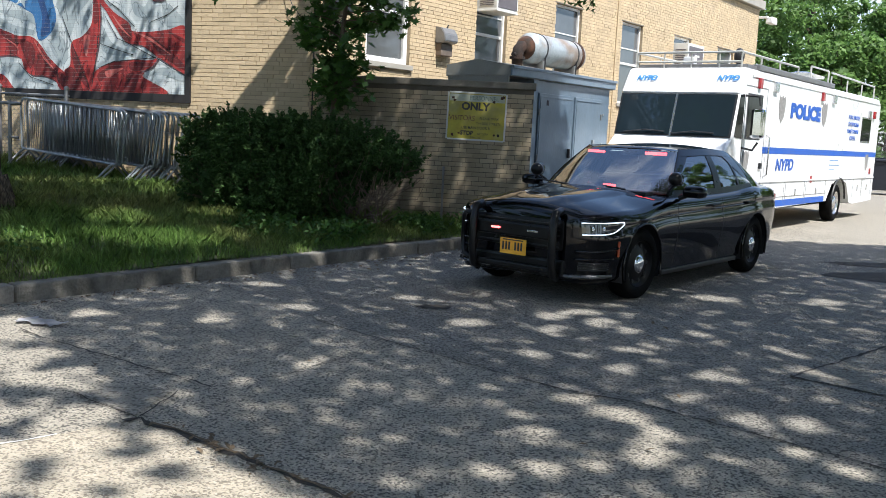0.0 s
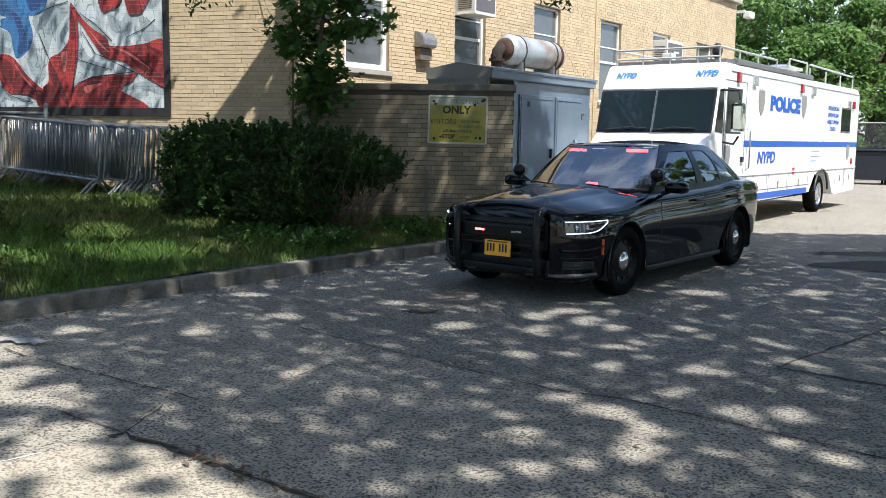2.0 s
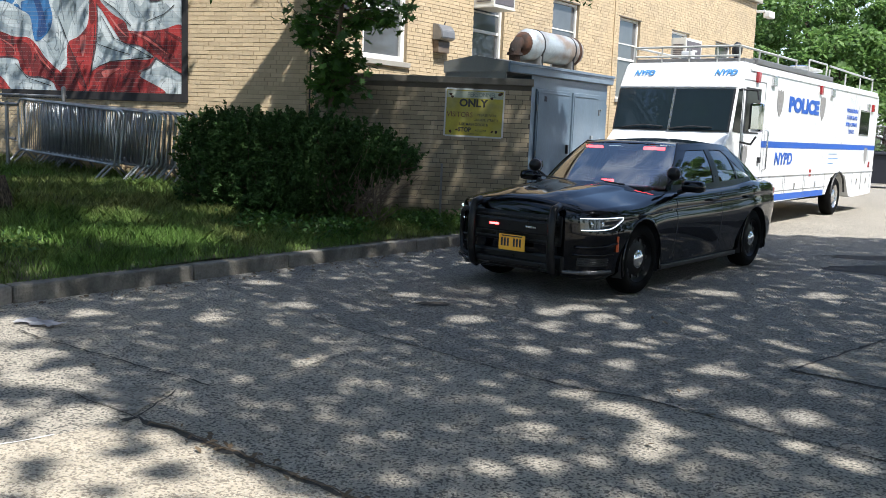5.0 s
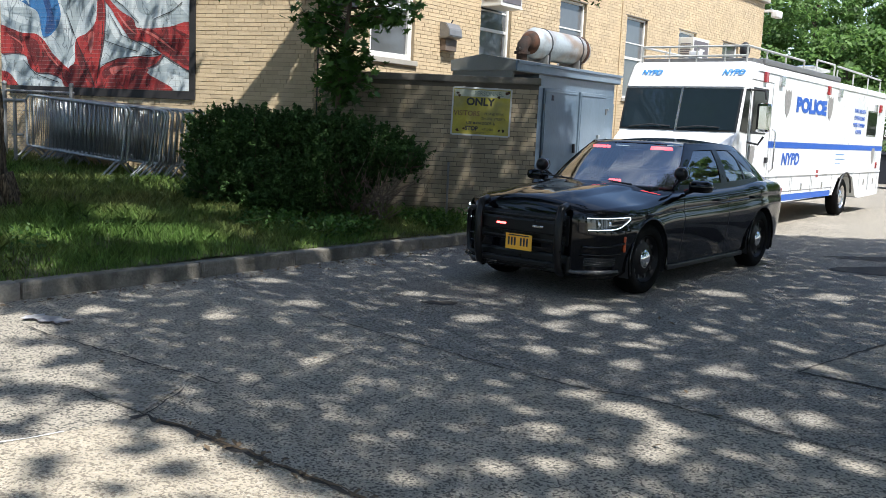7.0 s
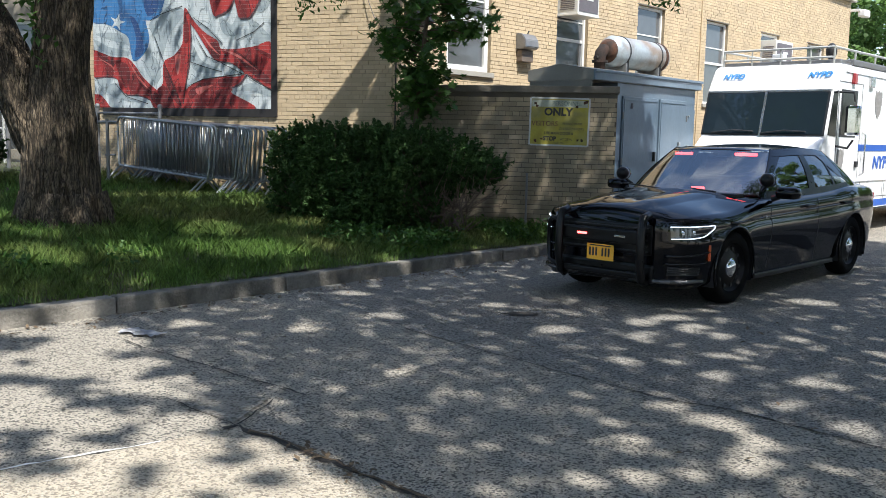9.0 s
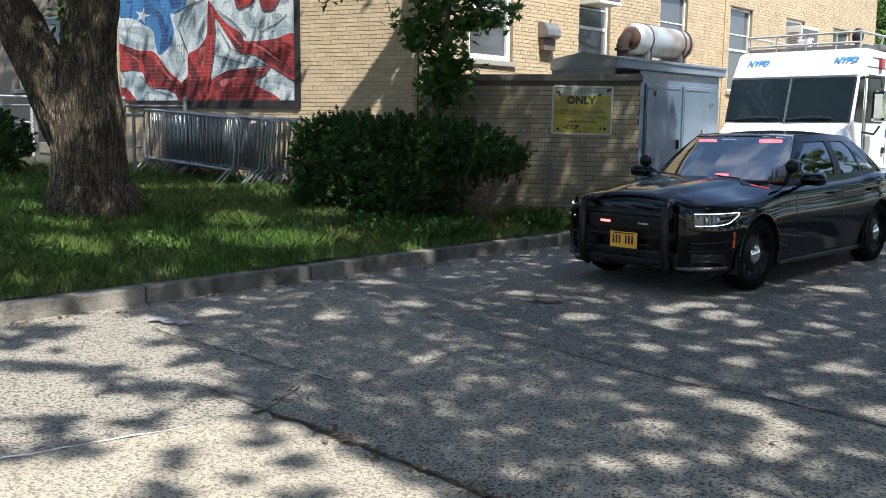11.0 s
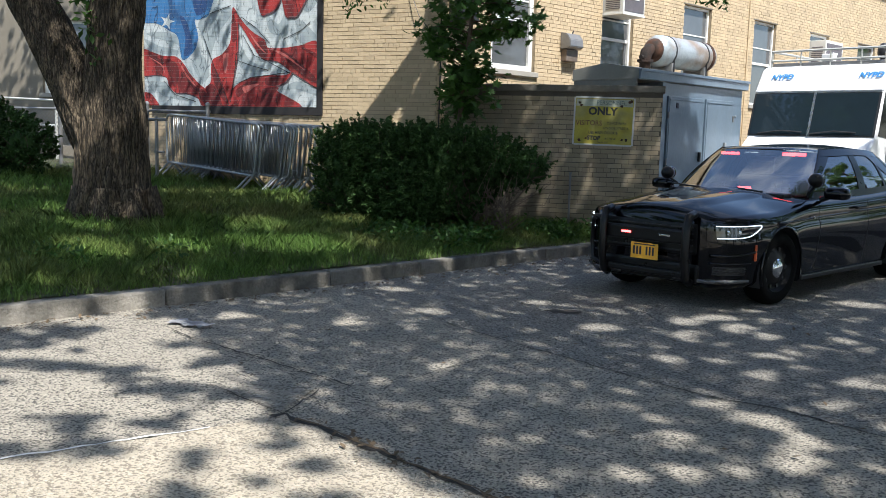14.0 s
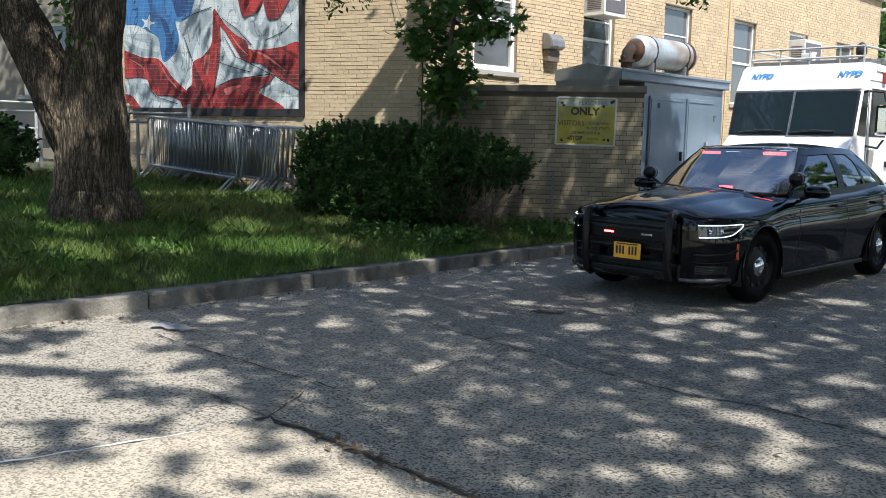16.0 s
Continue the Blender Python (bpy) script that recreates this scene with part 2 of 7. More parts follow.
def bark_mat():
    m = mat("grey_brown_bark", (0.165, 0.128, 0.086), 0.95, var=0.5, scale=5, fine=40, tint=(0.12, 0.096, 0.066), spec=0.2)
    n, l = m.node_tree.nodes, m.node_tree.links
    b = n["Principled BSDF"]
    cur = b.inputs["Base Color"].links[0].from_socket
    tc, mp = n.new("ShaderNodeTexCoord"), n.new("ShaderNodeMapping")
    mp.inputs["Scale"].default_value = (1, 1, 0.14)
    l.new(tc.outputs["Object"], mp.inputs[0])
    heights = []
    for sc, w in ((17.0, 0.075), (44.0, 0.09)):
        ns, sb, ab, r, mx = n.new("ShaderNodeTexNoise"), n.new("ShaderNodeMath"), n.new("ShaderNodeMath"), n.new("ShaderNodeMapRange"), n.new("ShaderNodeMix")
        ns.inputs["Scale"].default_value, ns.inputs["Detail"].default_value, ns.inputs["Distortion"].default_value = sc, 3, 0.4
        sb.operation, ab.operation, sb.inputs[1].default_value = "SUBTRACT", "ABSOLUTE", 0.5
        r.inputs[2].default_value, r.inputs[3].default_value, r.inputs[4].default_value = w, 0.85, 0.0
        mx.data_type = "RGBA"
        mx.inputs[7].default_value = (0.017, 0.014, 0.011, 1)
        l.new(mp.outputs[0], ns.inputs["Vector"]), l.new(ns.outputs[0], sb.inputs[0]), l.new(sb.outputs[0], ab.inputs[0]), l.new(ab.outputs[0], r.inputs[0])
        l.new(r.outputs[0], mx.inputs[0]), l.new(cur, mx.inputs[6])
        cur = mx.outputs[2]
        heights.append(ab.outputs[0])
    l.new(cur, b.inputs["Base Color"])
    bp = n.new("ShaderNodeBump")
    bp.inputs["Strength"].default_value, bp.inputs["Distance"].default_value = 1.0, 0.12
    l.new(heights[0], bp.inputs["Height"]), l.new(bp.outputs[0], b.inputs["Normal"])
    return m


M["bark"] = bark_mat()
M["twig"] = mat("twig_bark", (0.085, 0.06, 0.04), 0.9, var=0.3, scale=10, fine=50)
M["bare"] = mat("dead_twig", (0.14, 0.105, 0.08), 0.9, var=0.4, scale=10, fine=50)
M["leaf"] = mat("maple_leaf", (0.055, 0.12, 0.022), 0.5, var=0.2, scale=2, fine=12, island=0.4, trans=0.35, spec=0.3)
M["yew"] = mat("yew_needles", (0.042, 0.082, 0.024), 0.7, var=0.25, scale=2, fine=12, island=0.5, trans=0.15, spec=0.12)
M["farleaf"] = mat("woodland_leaf", (0.135, 0.23, 0.06), 0.6, var=0.3, scale=0.35, fine=2, island=0.4, tint=(0.10, 0.18, 0.055), trans=0.5)
M["canopyleaf"] = mat("canopy_leaf", (0.05, 0.10, 0.02), 0.6, var=0.2, scale=2, fine=12, island=0.4, trans=0.2)
M["paper"] = mat("crumpled_paper", (0.45, 0.45, 0.47), 0.9, var=0.15, scale=12, fine=60)
M["yellow"] = mat("yellow_sign_paint", (0.36, 0.31, 0.03), 0.55, var=0.35, scale=5, fine=22, tint=(0.24, 0.22, 0.08))
M["signtop"] = mat("faded_sign_band", (0.36, 0.38, 0.30), 0.6, var=0.2, scale=8, fine=40)
M["signink"] = mat("worn_black_lettering", (0.03, 0.03, 0.03), 0.6, var=0.5, scale=14, fine=60)
M["fadedink"] = mat("faded_lettering", (0.11, 0.15, 0.14), 0.6, var=0.4, scale=14, fine=60)
M["redink"] = mat("faded_red_lettering", (0.10, 0.025, 0.025), 0.6, var=0.4, scale=14, fine=60)
M["dumpster"] = mat("dark_blue_plastic", (0.014, 0.017, 0.027), 0.5, var=0.2, scale=3, fine=30)
M["dumpgreen"] = mat("worn_green_steel", (0.035, 0.075, 0.05), 0.6, var=0.3, scale=3, fine=30, tint=(0.12, 0.07, 0.04))
M["frame"] = mat("mural_black_border", (0.018, 0.016, 0.016), 0.7, var=0.3, scale=4, fine=50)


def mural_mat(name, base, fold, wave=5.0):
    """Painted cloth: soft folds and thin dark strokes on brick."""
    m = mat(name, base, 0.75, var=0.1, scale=5, fine=50)
    nt = m.node_tree
    n, l = nt.nodes, nt.links
    b = n["Principled BSDF"]
    cur = b.inputs["Base Color"].links[0].from_socket
    tc = n.new("ShaderNodeTexCoord")
    for sc, dist, lo, hi, amt, rot, thin in ((wave * 0.5, 1.2, 0.46, 0.66, 0.7, 0.6, False), (wave * 1.1, 1.4, 0.54, 0.7, 0.5, -0.5, False), (wave * 0.34, 1.9, 0.0, 0.016, 0.6, 0.3, True)):
        mp, w, r, mx = n.new("ShaderNodeMapping"), n.new("ShaderNodeTexNoise"), n.new("ShaderNodeMapRange"), n.new("ShaderNodeMix")
        mp.inputs["Rotation"].default_value = (0, rot, 0)
        mp.inputs["Scale"].default_value = (1.5, 1.0, 0.55)
        w.inputs["Scale"].default_value = sc
        w.inputs["Distortion"].default_value, w.inputs["Detail"].default_value = dist, 2.0
        r.inputs[1].default_value, r.inputs[2].default_value, r.inputs[4].default_value = lo, hi, amt
        mx.data_type = "RGBA"
        mx.inputs[7].default_value = (*[c * (0.45 if thin else 1.0) for c in fold], 1)
        l.new(tc.outputs["Object"], mp.inputs[0]), l.new(mp.outputs[0], w.inputs["Vector"])
        val = w.outputs[0]
        if thin:
            sb, ab = n.new("ShaderNodeMath"), n.new("ShaderNodeMath")
            sb.operation, ab.operation = "SUBTRACT", "ABSOLUTE"
            sb.inputs[1].default_value = 0.5
            r.inputs[3].default_value, r.inputs[4].default_value = 0.9, 0.0
            l.new(val, sb.inputs[0]), l.new(sb.outputs[0], ab.inputs[0])
            val = ab.outputs[0]
        l.new(val, r.inputs[0]), l.new(r.outputs[0], mx.inputs[0]), l.new(cur, mx.inputs[6])
        cur = mx.outputs[2]
    l.new(cur, b.inputs["Base Color"])
    return m


M["m_white"] = mural_mat("mural_white_cloth", (0.57, 0.61, 0.61), (0.22, 0.28, 0.31))
M["m_red"] = mural_mat("mural_red_cloth", (0.38, 0.035, 0.032), (0.035, 0.006, 0.008))
M["m_shade"] = mural_mat("mural_dark_shade", (0.10, 0.06, 0.07), (0.03, 0.02, 0.025))
M["m_grey"] = mural_mat("mural_grey_cloth", (0.36, 0.41, 0.42), (0.2, 0.25, 0.28))
M["m_darkred"] = mural_mat("mural_dark_red_cloth", (0.15, 0.016, 0.016), (0.04, 0.006, 0.008))
M["m_ridge"] = mural_mat("mural_pale_red_ridge", (0.5, 0.16, 0.14), (0.38, 0.05, 0.04))
M["m_navy"] = mural_mat("mural_navy_cloth", (0.025, 0.07, 0.2), (0.01, 0.03, 0.09))
M["m_blue"] = mural_mat("mural_blue_cloth", (0.05, 0.18, 0.40), (0.012, 0.035, 0.10))


# ---- mesh helpers ----
def link_mesh(name, bm, material, smooth=False):
    me = bpy.data.meshes.new(name)
    bm.to_mesh(me)
    bm.free()
    for mm in (material if isinstance(material, (list, tuple)) else [material]):
        me.materials.append(mm)
    if smooth:
        me.shade_smooth()
    return me


def part(name, bm, material, parent=None, label="", smooth=False):
    ob = new(name, link_mesh(name, bm, material, smooth))
    if parent is not None:
        ob.parent = parent
    if label:
        ob["label"] = label
    return ob


def raw(name, verts, faces, material, parent=None, label="", smooth=False):
    me = bpy.data.meshes.new(name)
    me.from_pydata([tuple(v) for v in verts], [], [tuple(f) for f in faces])
    me.materials.append(material)
    if smooth:
        me.shade_smooth()
    ob = new(name, me)
    if parent is not None:
        ob.parent = parent
    if label:
        ob["label"] = label
    return ob


def empty(name, m, label="", category="", group="", kind=""):
    ob = new(name)
    ob.empty_display_size = 0.1
    ob.matrix_basis = m
    return tagged(ob, label, category, group, kind)


def box(bm, x0, x1, y0, y1, z0, z1, bevel=0.0, m=None):
    r = bmesh.ops.create_cube(bm, size=1.0)
    t = Matrix.Translation(((x0 + x1) / 2, (y0 + y1) / 2, (z0 + z1) / 2)) @ Matrix.Diagonal((abs(x1 - x0), abs(y1 - y0), abs(z1 - z0), 1))
    bmesh.ops.transform(bm, matrix=(m @ t if m else t), verts=r["verts"])
    if bevel:
        es = list({e for v in r["verts"] for e in v.link_edges})
        bmesh.ops.bevel(bm, geom=es, offset=bevel, segments=2, affect="EDGES", profile=0.6)
    return bm


def boxbm(*a, **k):
    return box(bmesh.new(), *a, **k)


def cyl(bm, p, q, r, r2=None, seg=16, caps=True):
    p, q = Vector(p), Vector(q)
    d = q - p
    made = bmesh.ops.create_cone(bm, cap_ends=caps, segments=seg, radius1=r, radius2=r if r2 is None else r2, depth=d.length)
    bmesh.ops.transform(bm, matrix=Matrix.Translation((p + q) / 2) @ d.to_track_quat("Z", "Y").to_matrix().to_4x4(), verts=made["verts"])
    return bm


def cylbm(*a, **k):
    return cyl(bmesh.new(), *a, **k)


def ball(bm, c, rx, ry, rz, seg=16):
    made = bmesh.ops.create_uvsphere(bm, u_segments=seg, v_segments=max(6, seg // 2), radius=1.0)
    bmesh.ops.transform(bm, matrix=Matrix.Translation(c) @ Matrix.Diagonal((rx, ry, rz, 1)), verts=made["verts"])
    return bm


def tube(bm, pts, r, seg=8, closed=False, caps=True):
    """A round bar along a path; r is one radius or one for each point."""
    pts = [Vector(p) for p in pts]
    rings = []
    k = len(pts)
    ref = Vector((0.13, 0.21, 1)).normalized()
    for i, p in enumerate(pts):
        a = pts[(i - 1) % k] if (closed or i > 0) else p
        b = pts[(i + 1) % k] if (closed or i < k - 1) else p
        d = (b - a).normalized()
        if abs(d.dot(ref)) > 0.97:
            ref = Vector((1, 0.1, 0.05)).normalized()
        s = d.cross(ref).normalized()
        w = s.cross(d).normalized()
        ref = w
        rad = r[i] if isinstance(r, (list, tuple)) else r
        rings.append([bm.verts.new(p + (s * math.cos(2 * math.pi * j / seg) + w * math.sin(2 * math.pi * j / seg)) * rad) for j in range(seg)])
    for i in range(k if closed else k - 1):
        a, b = rings[i], rings[(i + 1) % k]
        for j in range(seg):
            bm.faces.new((a[j], a[(j + 1) % seg], b[(j + 1) % seg], b[j]))
    if caps and not closed:
        bm.faces.new(rings[0][::-1]), bm.faces.new(rings[-1])
    return bm


def tubebm(*a, **k):
    return tube(bmesh.new(), *a, **k)


def prism(bm, poly, y0, y1, bevel=0.0):
    """A side outline of (x, z) points drawn out from y0 to y1."""
    a = [bm.verts.new((x, y0, z)) for x, z in poly]
    b = [bm.verts.new((x, y1, z)) for x, z in poly]
    fs = [bm.faces.new(a), bm.faces.new(b[::-1])]
    k = len(poly)
    for i in range(k):
        fs.append(bm.faces.new((a[(i + 1) % k], a[i], b[i], b[(i + 1) % k])))
    bmesh.ops.recalc_face_normals(bm, faces=fs)
    if bevel:
        bmesh.ops.bevel(bm, geom=list({e for f in fs for e in f.edges}), offset=bevel, segments=3, affect="EDGES", profile=0.6)
    return bm


def lettering(name, words, size, m, material, parent, depth=0.002, width=None, bold=0.0, shear=0.0):
    cu = bpy.data.curves.new(name, "FONT")
    cu.body, cu.size, cu.extrude, cu.offset, cu.shear = words, size, depth, bold, shear
    cu.align_x, cu.align_y = "CENTER", "CENTER"
    cu.resolution_u = 3
    tmp = bpy.data.objects.new("tmp", cu)
    scene.collection.objects.link(tmp)
    me = bpy.data.meshes.new_from_object(tmp.evaluated_get(bpy.context.evaluated_depsgraph_get()))
    bpy.data.objects.remove(tmp)
    me.materials.clear()
    me.materials.append(material)
    if width:
        xs = [v.co.x for v in me.vertices]
        f = width / (max(xs) - min(xs))
        for v in me.vertices:
            v.co.x *= f
    ob = new(name, me)
    ob.parent = parent
    ob.matrix_basis = m
    return ob


def leaf_faces(rng, centres, sizes, flat=0.3, long=1.0):
    """Small folded leaves, two triangles each, turned at random."""
    k = len(centres)
    nrm = rng.normal(size=(k, 3))
    nrm[:, 2] = np.abs(nrm[:, 2]) + flat
    nrm /= np.linalg.norm(nrm, axis=1)[:, None]
    t = rng.normal(size=(k, 3))
    t -= nrm * (t * nrm).sum(1)[:, None]
    t /= np.linalg.norm(t, axis=1)[:, None]
    b = np.cross(nrm, t)
    s = np.asarray(sizes)[:, None]
    c = np.asarray(centres)
    p0, p2 = c - t * s * 0.5 * long, c + t * s * 0.5 * long
    p1, p3 = c + b * s * 0.34 + nrm * s * 0.1, c - b * s * 0.34 + nrm * s * 0.1
    v = np.stack([p0, p1, p2, p3], 1).reshape(-1, 3)
    i = np.arange(k)[:, None] * 4
    return v, np.hstack([i, i + 1, i + 2, i + 3])


def leaves(name, material, parent, rng, centres, sizes, flat=0.3, long=1.0, label=""):
    v, f = leaf_faces(rng, centres, sizes, flat, long)
    me = bpy.data.meshes.new(name)
    me.vertices.add(len(v))
    me.vertices.foreach_set("co", v.ravel())
    me.loops.add(f.size)
    me.loops.foreach_set("vertex_index", f.ravel().astype(np.int32))
    me.polygons.add(len(f))
    me.polygons.foreach_set("loop_start", (np.arange(len(f)) * 4).astype(np.int32))
    me.update(calc_edges=True)
    me.materials.append(material)
    ob = new(name, me)
    ob.parent = parent
    if label:
        ob["label"] = label
    return ob


# ---- plan: the drive runs along (sin 38, cos 38) ----
UX, UY = math.sin(radians(38)), math.cos(radians(38))


def road_xy(s, n):
    return s * UX + n * UY, s * UY - n * UX


def along(s, n, z=0.0):
    """Frame with x along the drive, y to its left."""
    x, y = road_xy(s, n)
    return pose(x, y, z, 0, 0, 52)


KERB_N = -7.27


TRUCK_W = 2.13


def lawn_z(x, y):
    n = x * UY - y * UX
    d = max(0.0, KERB_N - n)
    return 0.15 + 0.115 * min(d, 3.0) + 0.02 * min(max(d - 3.0, 0), 3) + 0.07 * min(max(d - 6.0, 0), 5) + 0.02 * min(max(d - 11.0, 0), 25) + 0.03 * noise.noise(Vector((x * 0.7, y * 0.7, 0)))


# ---- ground ----
def sheet(name, poly, z, material, label, category, thick=0.0, kind="structure"):
    bm = bmesh.new()
    f = bm.faces.new([bm.verts.new((x, y, z)) for x, y in poly])
    bmesh.ops.recalc_face_normals(bm, faces=[f])
    if f.normal.z < 0:
        bmesh.ops.reverse_faces(bm, faces=[f])
    return tagged(part(name, bm, material), label, category, kind=kind)


sheet("ground", [(-600, -600), (600, -600), (600, 700), (-600, 700)], 0.0, M["road"], "worn grey pavement of exposed stone and tar", "pavement")


def ragged(points, step=0.12, amp=0.02, seed=1):
    """A line broken into short uneven steps."""
    rng = random.Random(seed)
    out = []
    for (x0, y0), (x1, y1) in zip(points, points[1:]):
        k = max(2, int(math.hypot(x1 - x0, y1 - y0) / step))
        for i in range(k):
            f = i / k
            out.append((x0 + (x1 - x0) * f + rng.uniform(-amp, amp), y0 + (y1 - y0) * f + rng.uniform(-amp, amp)))
    out.append(points[-1])
    return out


def crack(name, points, width, material, seed, label, z=0.006, taper=True):
    rng = random.Random(seed)
    line = ragged(points, 0.07, 0.012, seed)
    bm = bmesh.new()
    rows = []
    for i, (x, y) in enumerate(line):
        a, b = line[max(0, i - 1)], line[min(len(line) - 1, i + 1)]
        d = Vector((b[0] - a[0], b[1] - a[1])).normalized()
        w = width * rng.uniform(0.35, 1.3)
        rows.append((bm.verts.new((x - d.y * w, y + d.x * w, z)), bm.verts.new((x + d.y * w, y - d.x * w, z))))
    for a, b in zip(rows, rows[1:]):
        bm.faces.new((a[0], a[1], b[1], b[0]))
    bmesh.ops.recalc_face_normals(bm, faces=bm.faces[:])
    return tagged(part(name, bm, material), label, "crack", kind="structure")


edge = ragged([(-4.6, 2.0), (-2.62, 3.64), (-1.83, 4.29), (-1.53, 4.58), (-0.97, 4.18), (-0.65, 3.93), (-0.37, 3.71), (0.5, 3.02), (1.6, 2.15)], 0.1, 0.014, 4)
sheet("pale_slab", edge + [(1.0, -3.0), (-9.0, -3.0)], 0.004, M["slab"], "pale tan concrete slab with a broken edge", "pavement")
CRACK = [(-0.96, 7.21), (0.14, 6.15), (0.85, 5.51), (1.27, 5.3), (1.7, 4.92), (2.6, 4.1), (3.2, 3.4)]
sheet("drive", ragged([(-2.25, 8.8)] + CRACK, 0.15, 0.02, 21) + [(6.0, 1.0), (14.0, 4.0), (16.0, 12.0), (10.5, 15.2), (5.6, 15.4), (1.02, 13.35), (-1.62, 9.98)], 0.003, M["drive"], "darker worn asphalt of the drive", "pavement")
sheet("side_slab", [(2.5, 6.1), (4.62, 8.05), (9.5, 11.6), (12.0, 6.0), (4.2, 4.75)], 0.007, M["slab2"], "grey concrete slab beside the drive", "pavement")
sheet("broken_piece", [(-2.02, 4.97), (-1.56, 4.63), (-1.5, 5.1), (-1.68, 5.18), (-1.9, 5.12)], 0.008, M["slab2"], "broken corner of concrete", "pavement")
crack("open_joint", edge[38:], 0.022, M["tar"], 2, "open joint filled with dirt", 0.009)
crack("dirt_line", [(x + 0.01, y + 0.012) for x, y in edge[40:]], 0.011, M["dirt"], 12, "dry brown dirt in an open joint", 0.012)
crack("joint", [(-3.0, 6.42), (-2.76, 6.21), (-1.86, 5.59), (-1.31, 5.21)], 0.008, M["tar"], 3, "thin joint across the pavement", 0.012)
crack("corner_crack", [(-2.04, 4.97), (-1.82, 4.81), (-1.53, 4.58)], 0.004, M["tar"], 13, "thin crack at a broken corner", 0.012)
crack("short_crack", [(-1.53, 4.6), (-1.49, 4.85), (-1.47, 5.1)], 0.005, M["tar"], 5, "gap beside a broken corner", 0.013)
crack("cross_crack", CRACK, 0.005, M["tar"], 6, "fine crack across the drive")
crack("fine_crack", [(-1.31, 5.21), (-0.95, 5.55), (-0.3, 6.5)], 0.003, M["tar"], 26, "hair crack across the drive")
crack("slab_joint", [(2.5, 6.1), (4.62, 8.05), (9.5, 11.6)], 0.014, M["tar"], 7, "joint round a slab", 0.011)
crack("slab_joint", [(2.5, 6.1), (4.2, 4.75)], 0.011, M["tar"], 8, "joint round a slab", 0.011)
crack("chalk_line", [(-3.6, 2.82), (-2.61, 3.65), (-2.2, 3.98), (-1.83, 4.29)], 0.010, M["white"], 9, "thin white scratch on concrete", 0.010)

# tar patches in the far drive
for k, (px, py, rx, ry) in enumerate([(6.0, 11.3, 1.0, 0.55), (0.0, 8.0, 0.17, 0.1), (6.9, 12.6, 1.4, 0.3)]):
    rng = random.Random(k + 40)
    sheet("tar_patch", [(px + rx * math.cos(a) * rng.uniform(0.8, 1.15), py + ry * math.sin(a) * rng.uniform(0.75, 1.15)) for a in np.linspace(0, 2 * math.pi, 26)[:-1]],
          0.008, M["tar"], "dark tar patch on the drive", "pavement")


# ---- kerb and lawn ----
def lawn():
    bm = bmesh.new()
    ss = [-14 + i * 0.6 for i in range(43)]
    dd = [0.0, 0.3, 0.7, 1.2, 1.8, 2.5, 3.2, 4.0, 5.0, 6.0, 8.0, 11, 15, 20, 30, 45]
    grid = []
    for s in ss:
        row = []
        for d in dd:
            x, y = road_xy(s, KERB_N - 0.15 - d)
            row.append(bm.verts.new((x, y, lawn_z(x, y) - 0.01)))
        grid.append(row)
    for a, b in zip(grid, grid[1:]):
        for j in range(len(dd) - 1):
            bm.faces.new((a[j], a[j + 1], b[j + 1], b[j]))
    bmesh.ops.recalc_face_normals(bm, faces=bm.faces[:])
    if bm.faces[0].normal.z < 0 if bm.faces.ensure_lookup_table() is None else False:
        bmesh.ops.reverse_faces(bm, faces=bm.faces[:])
    tagged(part("lawn", bm, M["soil"], smooth=True), "sloping bank of soil under rough grass", "lawn", kind="structure")


lawn()


def kerbs():
    s = -6.0
    rng = random.Random(3)
    root = empty("kerb", pose(0, 0, 0), "weathered concrete kerb with open joints along the lawn", "kerb", kind="structure")
    while s < 11.1:
        ln = min(rng.choice([1.25, 1.8, 2.2]), 11.2 - s)
        bm = boxbm(0.006, ln - 0.006, 0.0, 0.17, -0.05, 0.15 + rng.uniform(-0.006, 0.006), 0.022)
        ob = part("kerb_stone", bm, M["kerb"], root, smooth=False)
        x, y = road_xy(s, KERB_N + rng.uniform(-0.008, 0.008))
        ob.matrix_basis = pose(x, y, 0, 0, 0, 52)
        s += ln


kerbs()


